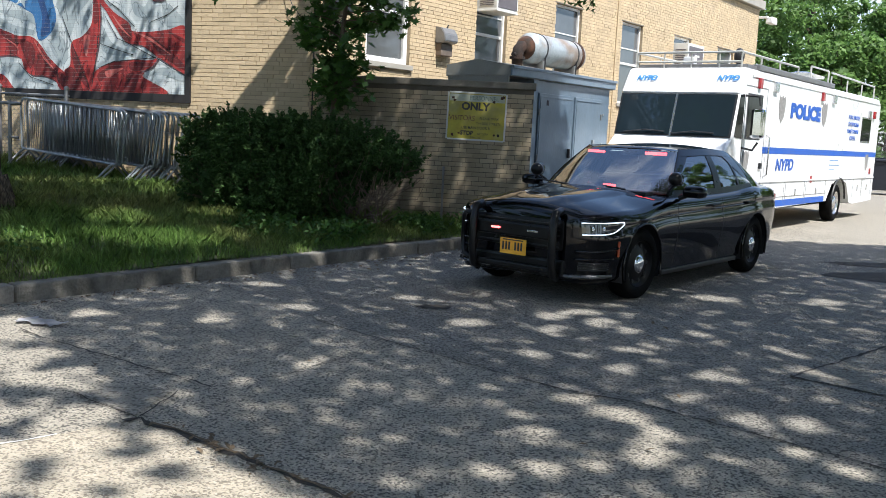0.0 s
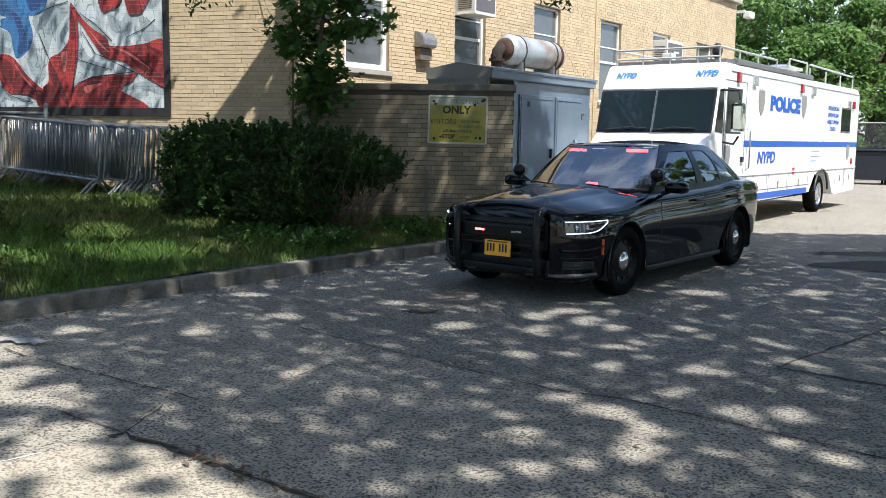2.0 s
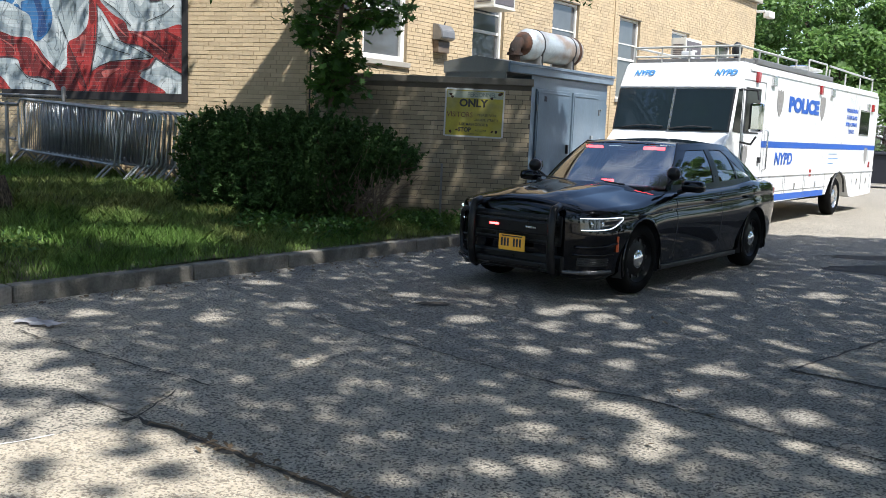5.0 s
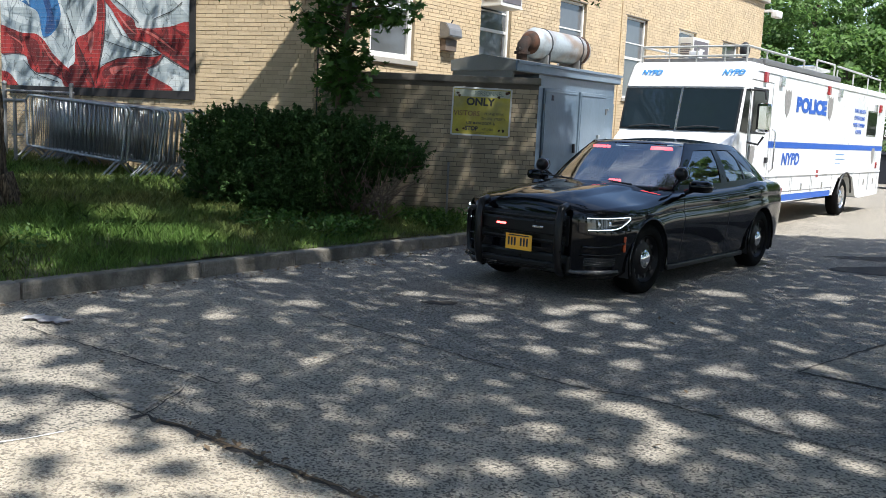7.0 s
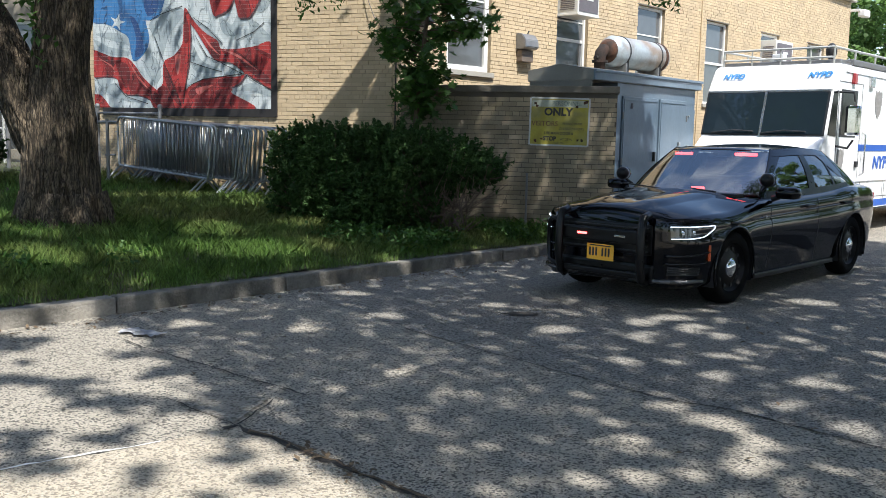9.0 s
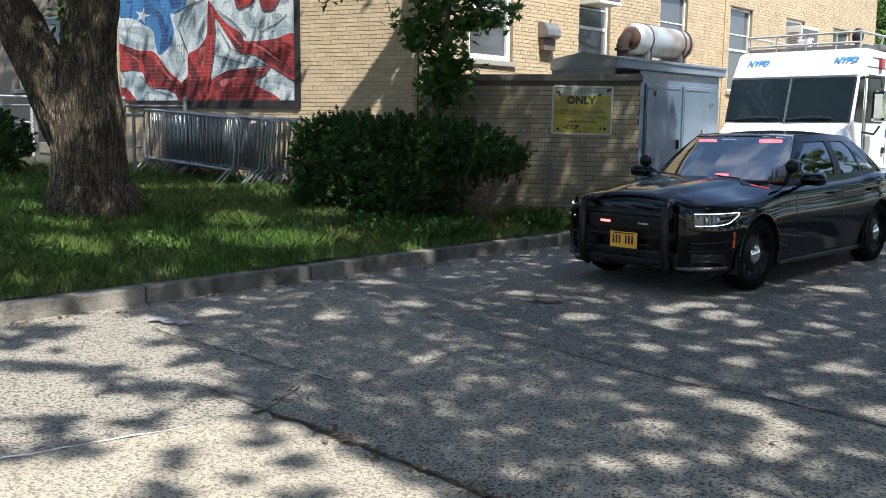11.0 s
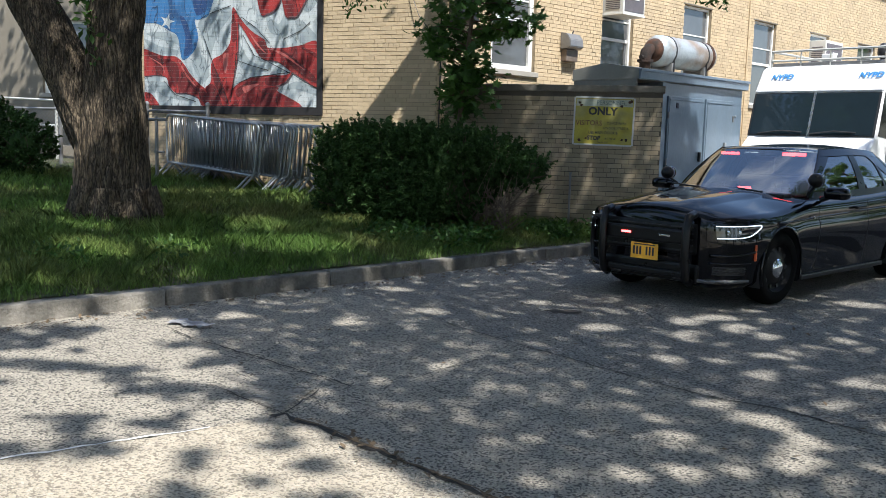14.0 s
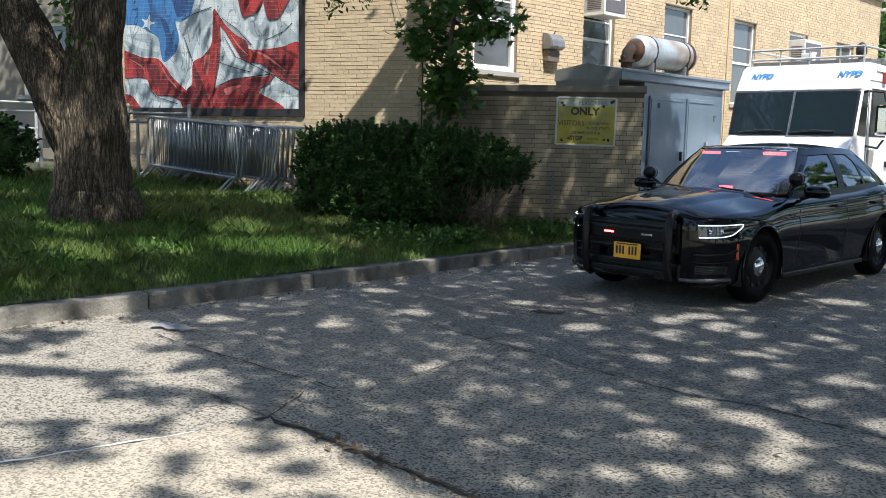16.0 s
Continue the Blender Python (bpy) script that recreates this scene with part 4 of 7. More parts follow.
def sign():
    root = empty("wall_sign", WALL @ Matrix.Translation((-0.825, -0.03, 1.48)) @ pose(0, 0, 0, 0, 0.8, 0), "peeling yellow metal notice in a pale frame on brick", "sign")
    w, h = 0.85, 0.68
    part("board", boxbm(-w / 2, w / 2, -0.006, 0.012, 0, h), M["yellow"], root)
    part("top_band", boxbm(-w / 2 + 0.02, w / 2 - 0.02, -0.0085, -0.005, h - 0.125, h - 0.025), M["signtop"], root, "faded pale band")
    for a in ((-w / 2 - 0.012, -w / 2 + 0.012, 0, h), (w / 2 - 0.012, w / 2 + 0.012, 0, h), (-w / 2 + 0.012, w / 2 - 0.012, -0.012, 0.012), (-w / 2 + 0.012, w / 2 - 0.012, h - 0.012, h + 0.012)):
        part("frame_bar", boxbm(a[0], a[1], -0.014, 0.014, a[2], a[3], 0.003), M["blind"], root)
    rows = [("PERSONNEL", 0.1, 0.09, h - 0.075, 0.42, "fadedink", 0.0), ("ONLY", -0.02, 0.15, h - 0.20, 0.42, "signink", 0.006), ("VISITORS", -0.21, 0.105, h - 0.37, 0.38, "redink", 0.0),
            ("PLEASE PARK", 0.19, 0.05, h - 0.365, 0.28, "signink", 0.0), ("ON SIDE STREETS", 0.18, 0.05, h - 0.435, 0.36, "signink", 0.0), ("USE MAIN DOOR &", 0.0, 0.055, h - 0.505, 0.42, "signink", 0.001),
            ("STOP", -0.13, 0.085, h - 0.585, 0.19, "signink", 0.004), ("AT DESK", 0.11, 0.045, h - 0.59, 0.17, "signink", 0.0), ("THANK YOU", 0.0, 0.035, h - 0.645, 0.16, "signink", 0.0)]
    for words, x, size, z, width, ink, bold in rows:
        lettering("lettering", words, size, Matrix.Translation((x, -0.0095, z)) @ pose(0, 0, 0, 90, 0, 0), M[ink], root, 0.001, width, bold)
    rng = random.Random(2)
    for k in range(9):
        a = k / 9 * 2 * math.pi
        x, z = (w / 2 - 0.03) * math.copysign(1, math.cos(a)) * rng.uniform(0.6, 1), h / 2 + (h / 2 - 0.04) * math.copysign(1, math.sin(a)) * rng.uniform(0.75, 1)
        bm = bmesh.new()
        bm.faces.new([bm.verts.new((x + rng.uniform(0.01, 0.035) * math.cos(t), -0.0092 - 0.0001 * k, z + rng.uniform(0.01, 0.03) * math.sin(t))) for t in np.linspace(0, 6.28, 10)[:-1]])
        part("rust_spot", bm, M["rust"], root)


sign()


def steel_post():
    root = empty("thin_post", WALL @ Matrix.Translation((-1.26, -0.1, 0.0)), "thin galvanised post before a brick wall", "post")
    part("rod", tubebm([(0, 0, 0.1), (0.0, 0, 1.05)], 0.016, 8), M["dull"], root)
    part("cap", cylbm((0, 0, 1.05), (0, 0, 1.07), 0.02, seg=8), M["dull"], root)


steel_post()


# ---- machine cabinet with tank ----
CAB = along(11.27, -7.5)


def cabinet():
    root = empty("generator_cabinet", CAB, "blue-grey steel generator housing with double doors", "cabinet")
    w = 1.15
    part("housing", boxbm(0.45, 2.95, 0.0, w, 0.0, 2.44, 0.01), M["cabinet"], root)
    part("plinth", boxbm(0.42, 3.0, -0.04, w, 0.0, 0.12, 0.01), M["concrete"], root)
    bm = bmesh.new()
    prof = [(-0.045, 2.43), (-0.045, 2.585), (w / 2 - 0.02, 2.685), (w, 2.60), (w, 2.43)]
    a = [bm.verts.new((-0.2, y, z)) for y, z in prof]
    b = [bm.verts.new((3.0, y, z)) for y, z in prof]
    bm.faces.new(a), bm.faces.new(b[::-1])
    for i in range(5):
        bm.faces.new((a[i], b[i], b[(i + 1) % 5], a[(i + 1) % 5]))
    bmesh.ops.recalc_face_normals(bm, faces=bm.faces[:])
    part("roof", bm, M["roofmetal"], root, "low grey metal roof")
    part("gable_panel", boxbm(-0.195, -0.16, 0.0, w - 0.03, 2.28, 2.44), M["roofmetal"], root)
    part("gable_flashing", boxbm(-0.212, -0.2, -0.02, w - 0.02, 2.44, 2.46), M["roofmetal"], root)
    part("fascia", boxbm(-0.21, 3.02, -0.075, -0.045, 2.44, 2.58, 0.006), M["cabinet"], root)
    part("fascia_lip", boxbm(-0.22, 3.03, -0.1, -0.075, 2.55, 2.59, 0.004), M["cabinet"], root)
    for x0, x1 in ((0.64, 1.67), (1.75, 2.62)):
        d = part("door", boxbm(x0, x1, -0.03, 0.0, 0.18, 2.24, 0.008), M["cabinet"], root)
        part("fold", boxbm(x0 + 0.04, x1 - 0.04, -0.04, -0.03, 2.18, 2.2, 0.003), M["cabinet"], d)
        part("fold", boxbm(x0 + 0.03, x0 + 0.045, -0.04, -0.03, 0.22, 2.2, 0.003), M["cabinet"], d)
        for k in range(3):
            part("hinge", cylbm((x0 if x0 < 1 else x1, -0.04, 0.5 + 0.7 * k), (x0 if x0 < 1 else x1, -0.04, 0.6 + 0.7 * k), 0.014, seg=8), M["dull"], d)
    part("corner_post", boxbm(0.44, 0.56, -0.045, 0.0, 0.12, 2.43, 0.006), M["cabinet"], root)
    part("handle", boxbm(1.57, 1.61, -0.07, -0.03, 1.25, 1.4, 0.008), M["dark"], root, "dark door handle")
    part("latch", boxbm(2.36, 2.42, -0.06, -0.03, 1.5, 1.56, 0.006), M["steel"], root)
    for k in range(4):
        part("bolt", cylbm((2.75, -0.02, 0.5 + 0.5 * k), (2.75, 0.0, 0.5 + 0.5 * k), 0.018, seg=8), M["steel"], root)
    part("tag_plate", boxbm(0.86, 0.92, -0.036, -0.03, 2.06, 2.14), M["ink"], root)
    part("side_box", boxbm(2.96, 3.35, 0.2, w - 0.1, 0.0, 2.12, 0.01), M["cabinet"], root)


cabinet()


def tank():
    m = CAB @ Matrix.Translation((0.0, 0.6, 0.0))
    root = empty("exhaust_silencer", m, "weathered pale cylindrical silencer with rusty ends lying on a roof", "tank")
    c, r = 2.98, 0.25
    prof = [(1.08, 0.05), (1.1, 0.16), (1.15, 0.21), (1.22, r), (2.62, r), (2.71, 0.225), (2.77, 0.16), (2.79, 0.0)]
    bm = bmesh.new()
    rings = [[bm.verts.new((x, rr * math.cos(t), c + rr * math.sin(t))) for t in np.linspace(0, 2 * math.pi, 29)[:-1]] for x, rr in prof]
    for a, b in zip(rings, rings[1:]):
        for j in range(28):
            bm.faces.new((a[j], b[j], b[(j + 1) % 28], a[(j + 1) % 28]))
    bmesh.ops.remove_doubles(bm, verts=bm.verts[:], dist=1e-4)
    bmesh.ops.recalc_face_normals(bm, faces=bm.faces[:])
    part("drum", bm, M["tank"], root, "pale drum with peeling paint", smooth=True)
    part("rusty_end", cylbm((1.02, 0, c), (1.17, 0, c), 0.12, 0.215, seg=24), M["rust"], root, smooth=True)
    part("rusty_band", cylbm((2.54, 0, c), (2.62, 0, c), r + 0.004, seg=28), M["rust"], root)
    for x in (1.4, 2.4):
        part("strap", cylbm((x, 0, c), (x + 0.03, 0, c), r + 0.007, seg=28), M["dark"], root)
        part("saddle", boxbm(x - 0.03, x + 0.06, -0.2, 0.2, 2.6, 2.80, 0.01), M["dull"], root)
        part("bolt", cylbm((x, -0.22, 2.6), (x, -0.22, 2.9), 0.012, seg=6), M["dark"], root)
    part("elbow", tubebm([(1.08, 0, c), (1.0, 0, c), (0.93, 0, c - 0.05), (0.91, 0, c - 0.14), (0.91, 0, c - 0.4)], [0.10, 0.10, 0.095, 0.09, 0.085], 14), M["darkrust"], root, "rusty exhaust elbow", smooth=True)
    part("flange", cylbm((0.91, 0, c - 0.2), (0.91, 0, c - 0.16), 0.125, seg=18), M["darkrust"], root)
    part("side_stub", cylbm((0.78, 0, c - 0.13), (0.91, 0, c - 0.13), 0.035, seg=10), M["darkrust"], root)


tank()


# ---- wheels ----
def lathe(bm, prof, seg=36):
    """Turn (y, r) points round the y axis."""
    rings = [[bm.verts.new((r * math.cos(t), y, r * math.sin(t))) for t in np.linspace(0, 2 * math.pi, seg + 1)[:-1]] for y, r in prof]
    for a, b in zip(rings, rings[1:]):
        for j in range(seg):
            bm.faces.new((a[j], b[j], b[(j + 1) % seg], a[(j + 1) % seg]))
    bmesh.ops.recalc_face_normals(bm, faces=bm.faces[:])
    return bm


def smooth_keys(xs, ys, x):
    """Value at x of a smooth line through the keys."""
    if x <= xs[0]:
        return ys[0]
    if x >= xs[-1]:
        return ys[-1]
    i = max(k for k in range(len(xs) - 1) if xs[k] <= x)
    def slope(k):
        if k <= 0 or k >= len(xs) - 1:
            return (ys[min(k + 1, len(xs) - 1)] - ys[max(k - 1, 0)]) / (xs[min(k + 1, len(xs) - 1)] - xs[max(k - 1, 0)])
        return (ys[k + 1] - ys[k - 1]) / (xs[k + 1] - xs[k - 1])
    h = xs[i + 1] - xs[i]
    t = (x - xs[i]) / h
    return ((2 * t ** 3 - 3 * t * t + 1) * ys[i] + (t ** 3 - 2 * t * t + t) * h * slope(i) + (-2 * t ** 3 + 3 * t * t) * ys[i + 1] + (t ** 3 - t * t) * h * slope(i + 1))


# ---- black sedan ----
# x forward from the front axle, y to its left
WB, WR = -3.05, 0.362
KX = [-4.09, -4.02, -3.85, -3.4, -3.05, -2.5, -1.6, -0.8, -0.45, 0.0, 0.4, 0.65, 0.8, 0.9, 0.95]
KW = [0.66, 0.76, 0.84, 0.915, 0.945, 0.93, 0.925, 0.925, 0.93, 0.945, 0.93, 0.88, 0.80, 0.68, 0.55]
KTOP = [0.90, 1.07, 1.14, 1.15, 1.11, 1.06, 1.03, 1.045, 1.075, 1.055, 1.02, 0.99, 0.965, 0.93, 0.86]
KBELT = [0.87, 1.0, 1.05, 1.07, 1.08, 1.045, 1.015, 1.0, 0.98, 0.915, 0.9, 0.885, 0.87, 0.85, 0.80]
KBOT = [0.42, 0.34, 0.30, 0.28, 0.25, 0.22, 0.21, 0.21, 0.22, 0.23, 0.22, 0.20, 0.20, 0.22, 0.26]


def car_section(x):
    w, top, belt, bot = (smooth_keys(KX, k, x) for k in (KW, KTOP, KBELT, KBOT))
    mid = bot + (belt - bot) * 0.55
    hip = 0.012 if -3.9 < x < 0.7 else 0.0
    pts = [(0.0, bot + 0.02), (w * 0.55, bot), (w * 0.9, bot), (w * 0.955, bot + 0.05)]
    side = [(0.955, 0.09), (0.965, 0.2), (0.978, 0.32), (0.992, 0.44), (1.0, 0.55), (1.0, 0.64), (0.994, 0.71), (0.985 - hip, 0.76), (0.98, 0.82), (0.972, 0.88), (0.955, 0.94), (0.925, 0.985), (0.885, 1.0)]
    for a, b in side:
        pts.append((w * a, bot + (belt - bot) * b))
    for f in (0.94, 0.85, 0.77, 0.7, 0.66, 0.62, 0.58, 0.5, 0.42, 0.36, 0.32, 0.28, 0.24, 0.16, 0.08, 0.0):
        z = belt + (top - belt) * (1 - f ** 2.2)
        if -0.5 < x < 0.85:
            # raised bonnet panel with two creases beside a shallow trough
            fade = min(1, (x + 0.5) / 0.3, (0.85 - x) / 0.25)
            wide = 0.66 - 0.12 * (x + 0.5)
            z += fade * (0.02 * min(1, max(0, (wide - f) / 0.06)) - 0.014 * min(1, max(0, (wide * 0.5 - f) / 0.05)))
        pts.append((w * 0.885 * f, z))
    return pts


def sedan():
    fx, fy = 1.34, 9.50
    root = empty("police_car", pose(fx, fy, 0, 0, 0, -129.2), "glossy black unmarked police sedan with push bumper and red flashers", "car")
    xs = [-4.09 + i * (5.04 / 126) for i in range(127)]
    bm = bmesh.new()
    grid = []
    for x in xs:
        sec = car_section(x)
        row = [bm.verts.new((x, y, z)) for y, z in sec] + [bm.verts.new((x, -y, z)) for y, z in sec[-2:0:-1]]
        grid.append(row)
    k = len(grid[0])
    for a, b in zip(grid, grid[1:]):
        for j in range(k):
            bm.faces.new((a[j], b[j], b[(j + 1) % k], a[(j + 1) % k]))
    bm.faces.new(grid[0]), bm.faces.new(grid[-1][::-1])
    R = 0.405
    kill = []
    for v in bm.verts:
        for ax in (0.0, WB):
            d = math.hypot(v.co.x - ax, v.co.z - WR)
            if d < R and abs(v.co.y) > 0.55:
                v.tag = True
    for f in bm.faces:
        if all(v.tag for v in f.verts):
            kill.append(f)
    bmesh.ops.delete(bm, geom=kill, context="FACES")
    for v in bm.verts:
        if v.tag:
            for ax in (0.0, WB):
                d = math.hypot(v.co.x - ax, v.co.z - WR)
                if d < R and d > 0.01:
                    v.co.x = ax + (v.co.x - ax) * R / d
                    v.co.z = max(0.2, WR + (v.co.z - WR) * R / d)
    bmesh.ops.recalc_face_normals(bm, faces=bm.faces[:])
    body = part("body", bm, M["paint"], root, "glossy black painted body", smooth=True)
    # wheel arches
    for ax in (0.0, WB):
        for sgn in (1, -1):
            w = smooth_keys(KX, KW, ax) * sgn
            arc = [(ax + R * math.cos(t), w * 0.985, WR + R * math.sin(t)) for t in np.linspace(-0.35, math.pi + 0.35, 30)]
            part("arch_lip", tubebm(arc, 0.011, 8), M["paint"], root, smooth=True)
            bm = bmesh.new()
            rings = [[bm.verts.new((ax + (R + 0.01) * math.cos(t), y, WR + (R + 0.01) * math.sin(t))) for t in np.linspace(-0.4, math.pi + 0.4, 24)] for y in (w * 0.97, w * 0.6)]
            for j in range(23):
                bm.faces.new((rings[0][j], rings[0][j + 1], rings[1][j + 1], rings[1][j]))
            bm.faces.new(rings[1])
            part("wheel_well", bm, M["dark"], root)
    # cabin: glass house lofted between the belt and the roof
    base = [(-0.52, 0.0), (-0.56, 0.35), (-0.72, 0.70), (-0.95, 0.80), (-1.9, 0.835), (-2.65, 0.825), (-3.4, 0.755), (-3.72, 0.5), (-3.8, 0.0)]
    roof = [(-1.28, 0.0), (-1.30, 0.3), (-1.36, 0.53), (-1.45, 0.585), (-1.95, 0.605), (-2.5, 0.60), (-2.86, 0.56), (-2.96, 0.33), (-2.99, 0.0)]
    bz = [1.05, 1.045, 1.035, 1.02, 1.03, 1.06, 1.10, 1.14, 1.145]
    rz = [1.525, 1.523, 1.512, 1.507, 1.525, 1.515, 1.475, 1.475, 1.48]

    def cabin(t, u, off=0.0):
        """t up from belt to roof, u from windscreen centre round to the rear window centre."""
        idx = list(range(9))
        x0, y0 = smooth_keys(idx, [p[0] for p in base], u), smooth_keys(idx, [p[1] for p in base], u)
        x1, y1 = smooth_keys(idx, [p[0] for p in roof], u), smooth_keys(idx, [p[1] for p in roof], u)
        z0, z1 = smooth_keys(idx, bz, u), smooth_keys(idx, rz, u)
        bulge = 0.035 * math.sin(t * math.pi)
        cx, cy = -2.0, 0.0
        x, y = x0 + (x1 - x0) * t, y0 + (y1 - y0) * t
        d = Vector((x - cx, (y - cy) * 1.6))
        d = d.normalized() if d.length > 1e-6 else d
        return x + d.x * (bulge + off), y + d.y * (bulge + off), z0 + (z1 - z0) * t + off * 0.3

    def patch(name, material, t0, t1, u0, u1, off, sgn, label="", nt=8, nu=14):
        bm = bmesh.new()
        g = [[bm.verts.new((lambda p: (p[0], p[1] * sgn, p[2]))(cabin(t0(u0 + (u1 - u0) * j / nu) + (t1(u0 + (u1 - u0) * j / nu) - t0(u0 + (u1 - u0) * j / nu)) * i / nt, u0 + (u1 - u0) * j / nu, off))) for j in range(nu + 1)] for i in range(nt + 1)]
        for a, b in zip(g, g[1:]):
            for j in range(nu):
                bm.faces.new((a[j], a[j + 1], b[j + 1], b[j]))
        bmesh.ops.recalc_face_normals(bm, faces=bm.faces[:])
        return part(name, bm, material, root, label, smooth=True)

    def const(v):
        return lambda u: v

    for sgn in (1, -1):
        patch("windscreen", M["carglass"], const(0.0), const(0.97), 0.0, 2.42, 0.0, sgn, "tinted windscreen half")
        patch("front_side_window", M["sideglass"], const(0.1), lambda u: min(0.86, 0.1 + (u - 2.75) * 1.5), 2.75, 4.02, -0.004, sgn, "dark tinted side window")
        patch("rear_side_window", M["sideglass"], const(0.1), lambda u: min(0.84, 0.1 + (5.6 - u) * 0.95), 4.2, 5.58, -0.004, sgn, "dark tinted side window")
        patch("rear_window", M["sideglass"], const(0.06), const(0.97), 6.75, 8.0, 0.0, sgn, "dark tinted rear window")
        patch("windscreen_pillar", M["paint"], const(-0.02), const(1.02), 2.38, 2.80, 0.006, sgn, nu=8)
        patch("door_pillar", M["trim"], const(0.0), const(0.95), 4.0, 4.22, 0.002, sgn, nu=4)
        patch("quarter_divider", M["trim"], const(0.08), lambda u: min(0.86, 0.12 + (5.6 - u) * 0.95), 4.98, 5.06, 0.003, sgn, nu=3)
        patch("rear_pillar", M["paint"], const(-0.05), const(1.02), 5.55, 6.8, 0.008, sgn)
        patch("front_pillar_fill", M["paint"], lambda u: min(0.86, 0.1 + max(0, u - 2.75) * 1.5), const(1.0), 2.72, 3.4, 0.003, sgn)
        patch("rear_fill", M["paint"], lambda u: min(0.84, 0.1 + max(0, 5.6 - u) * 0.95), const(1.0), 4.75, 5.6, 0.003, sgn)
        patch("roof_rail", M["paint"], const(0.85), const(1.0), 2.5, 6.0, 0.006, sgn)
        patch("belt_moulding", M["trim"], const(-0.06), const(0.11), 2.6, 5.8, 0.004, sgn)
    # roof
    bm = bmesh.new()
    g = []
    for i in range(25):
        f = i / 24
        row = []
        for j in range(25):
            y = -1 + 2 * j / 24
            u = 8 * f
            # from windscreen header to rear header
            ex = -1.27 + (-2.98 + 1.27) * f
            half = smooth_keys([0, 0.1, 0.4, 0.75, 0.93, 1], [0.575, 0.61, 0.63, 0.615, 0.585, 0.52], f)
            crown = 1.50 + 0.066 * (1 - abs(y) ** 2.4) * (0.3 + 0.7 * math.sin(math.pi * min(1, f * 0.85)))
            drop = -0.045 * max(0, f - 0.55) ** 1.5
            row.append(bm.verts.new((ex - 0.15 * abs(y) ** 3 * (1 - f) ** 2, y * half, crown + drop)))
        g.append(row)
    # header that laps over the windscreen's top edge
    us = np.linspace(0, 2.7, 60)
    top_edge = [cabin(0.94, u, 0.007) for u in us]
    head = []
    for v in g[0]:
        q = abs(v.co.y)
        x, z = (float(np.interp(q, [p[1] for p in top_edge], [p[k] for p in top_edge])) for k in (0, 2))
        head.append(bm.verts.new((x, v.co.y, z)))
    g.insert(0, head)
    for a, b in zip(g, g[1:]):
        for j in range(24):
            bm.faces.new((a[j], a[j + 1], b[j + 1], b[j]))
    bmesh.ops.recalc_face_normals(bm, faces=bm.faces[:])
    part("roof", bm, M["paint"], root, "glossy black roof", smooth=True)
    # cabin inside
    part("dashboard", boxbm(-1.2, -0.75, -0.68, 0.68, 0.82, 1.03, 0.04), M["interior"], root)
    part("cabin_floor", boxbm(-3.2, -1.0, -0.7, 0.7, 0.6, 0.7), M["interior"], root)
    for y in (0.37, -0.37):
        part("seat", boxbm(-2.05, -1.85, y - 0.24, y + 0.24, 0.7, 1.18, 0.05), M["interior"], root)
        part("headrest", boxbm(-2.05, -1.95, y - 0.13, y + 0.13, 1.2, 1.36, 0.04), M["interior"], root)
    part("rear_seat", boxbm(-3.1, -2.8, -0.62, 0.62, 0.7, 1.15, 0.06), M["interior"], root)
    part("inside_mirror", boxbm(-1.33, -1.3, -0.12, 0.12, 1.36, 1.42, 0.01), M["dark"], root)
    part("visor_light", boxbm(-1.345, -1.31, 0.2, 0.46, 1.43, 1.465, 0.008), M["red_on"], root, "lit red visor light")
    part("visor_light", boxbm(-1.365, -1.33, -0.56, -0.34, 1.425, 1.455, 0.008), M["red_on"], root, "lit red visor light")
    part("dash_flasher", boxbm(-0.86, -0.82, -0.04, 0.1, 1.06, 1.09, 0.006), M["red_on"], root, "lit red dash flasher")
    part("inspection_label", boxbm(-0.80, -0.795, 0.42, 0.56, 1.10, 1.14), M["dashlabel"], root, "pale green paper label")
    part("dash_papers", boxbm(-0.95, -0.8, 0.3, 0.55, 1.032, 1.045), M["paper"], root)
    for y0 in (0.35, -0.3):
        part("wiper", tubebm([(-0.53, y0 + 0.05, 1.06), (-0.58, y0 - 0.25, 1.08), (-0.62, y0 - 0.5, 1.095)], 0.009, 6), M["dark"], root)
    part("cowl", boxbm(-0.66, -0.47, -0.66, 0.66, 1.01, 1.052, 0.012), M["trim"], root)
    # mirrors and spotlights
    for sgn in (1, -1):
        bm = boxbm(-0.97, -0.80, 0.91 * sgn, 1.15 * sgn, 1.01, 1.135, 0.055)
        mir = part("door_mirror", bm, M["paint"], root, "black door mirror", smooth=True)
        part("mirror_glass", boxbm(-0.975, -0.955, 0.94 * sgn, 1.11 * sgn, 1.03, 1.115, 0.01), M["chrome"], mir)
        part("mirror_arm", tubebm([(-0.88, 0.86 * sgn, 1.0), (-0.88, 0.98 * sgn, 1.05)], 0.03, 8), M["trim"], mir)
        sp = part("spotlight", ball(bmesh.new(), (-0.72, 0.87 * sgn, 1.2), 0.07, 0.075, 0.075, 20), M["trim"], root, "black pillar spotlight", smooth=True)
        part("spotlight_arm", tubebm([(-0.80, 0.78 * sgn, 1.08), (-0.74, 0.86 * sgn, 1.15)], 0.014, 8), M["trim"], sp)
        part("spotlight_rim", tubebm([(-0.78 , 0.87 * sgn + 0.066 * math.cos(t), 1.2 + 0.066 * math.sin(t)) for t in np.linspace(0, 2 * math.pi, 25)[:-1]], 0.006, 6, closed=True), M["chrome"], sp)
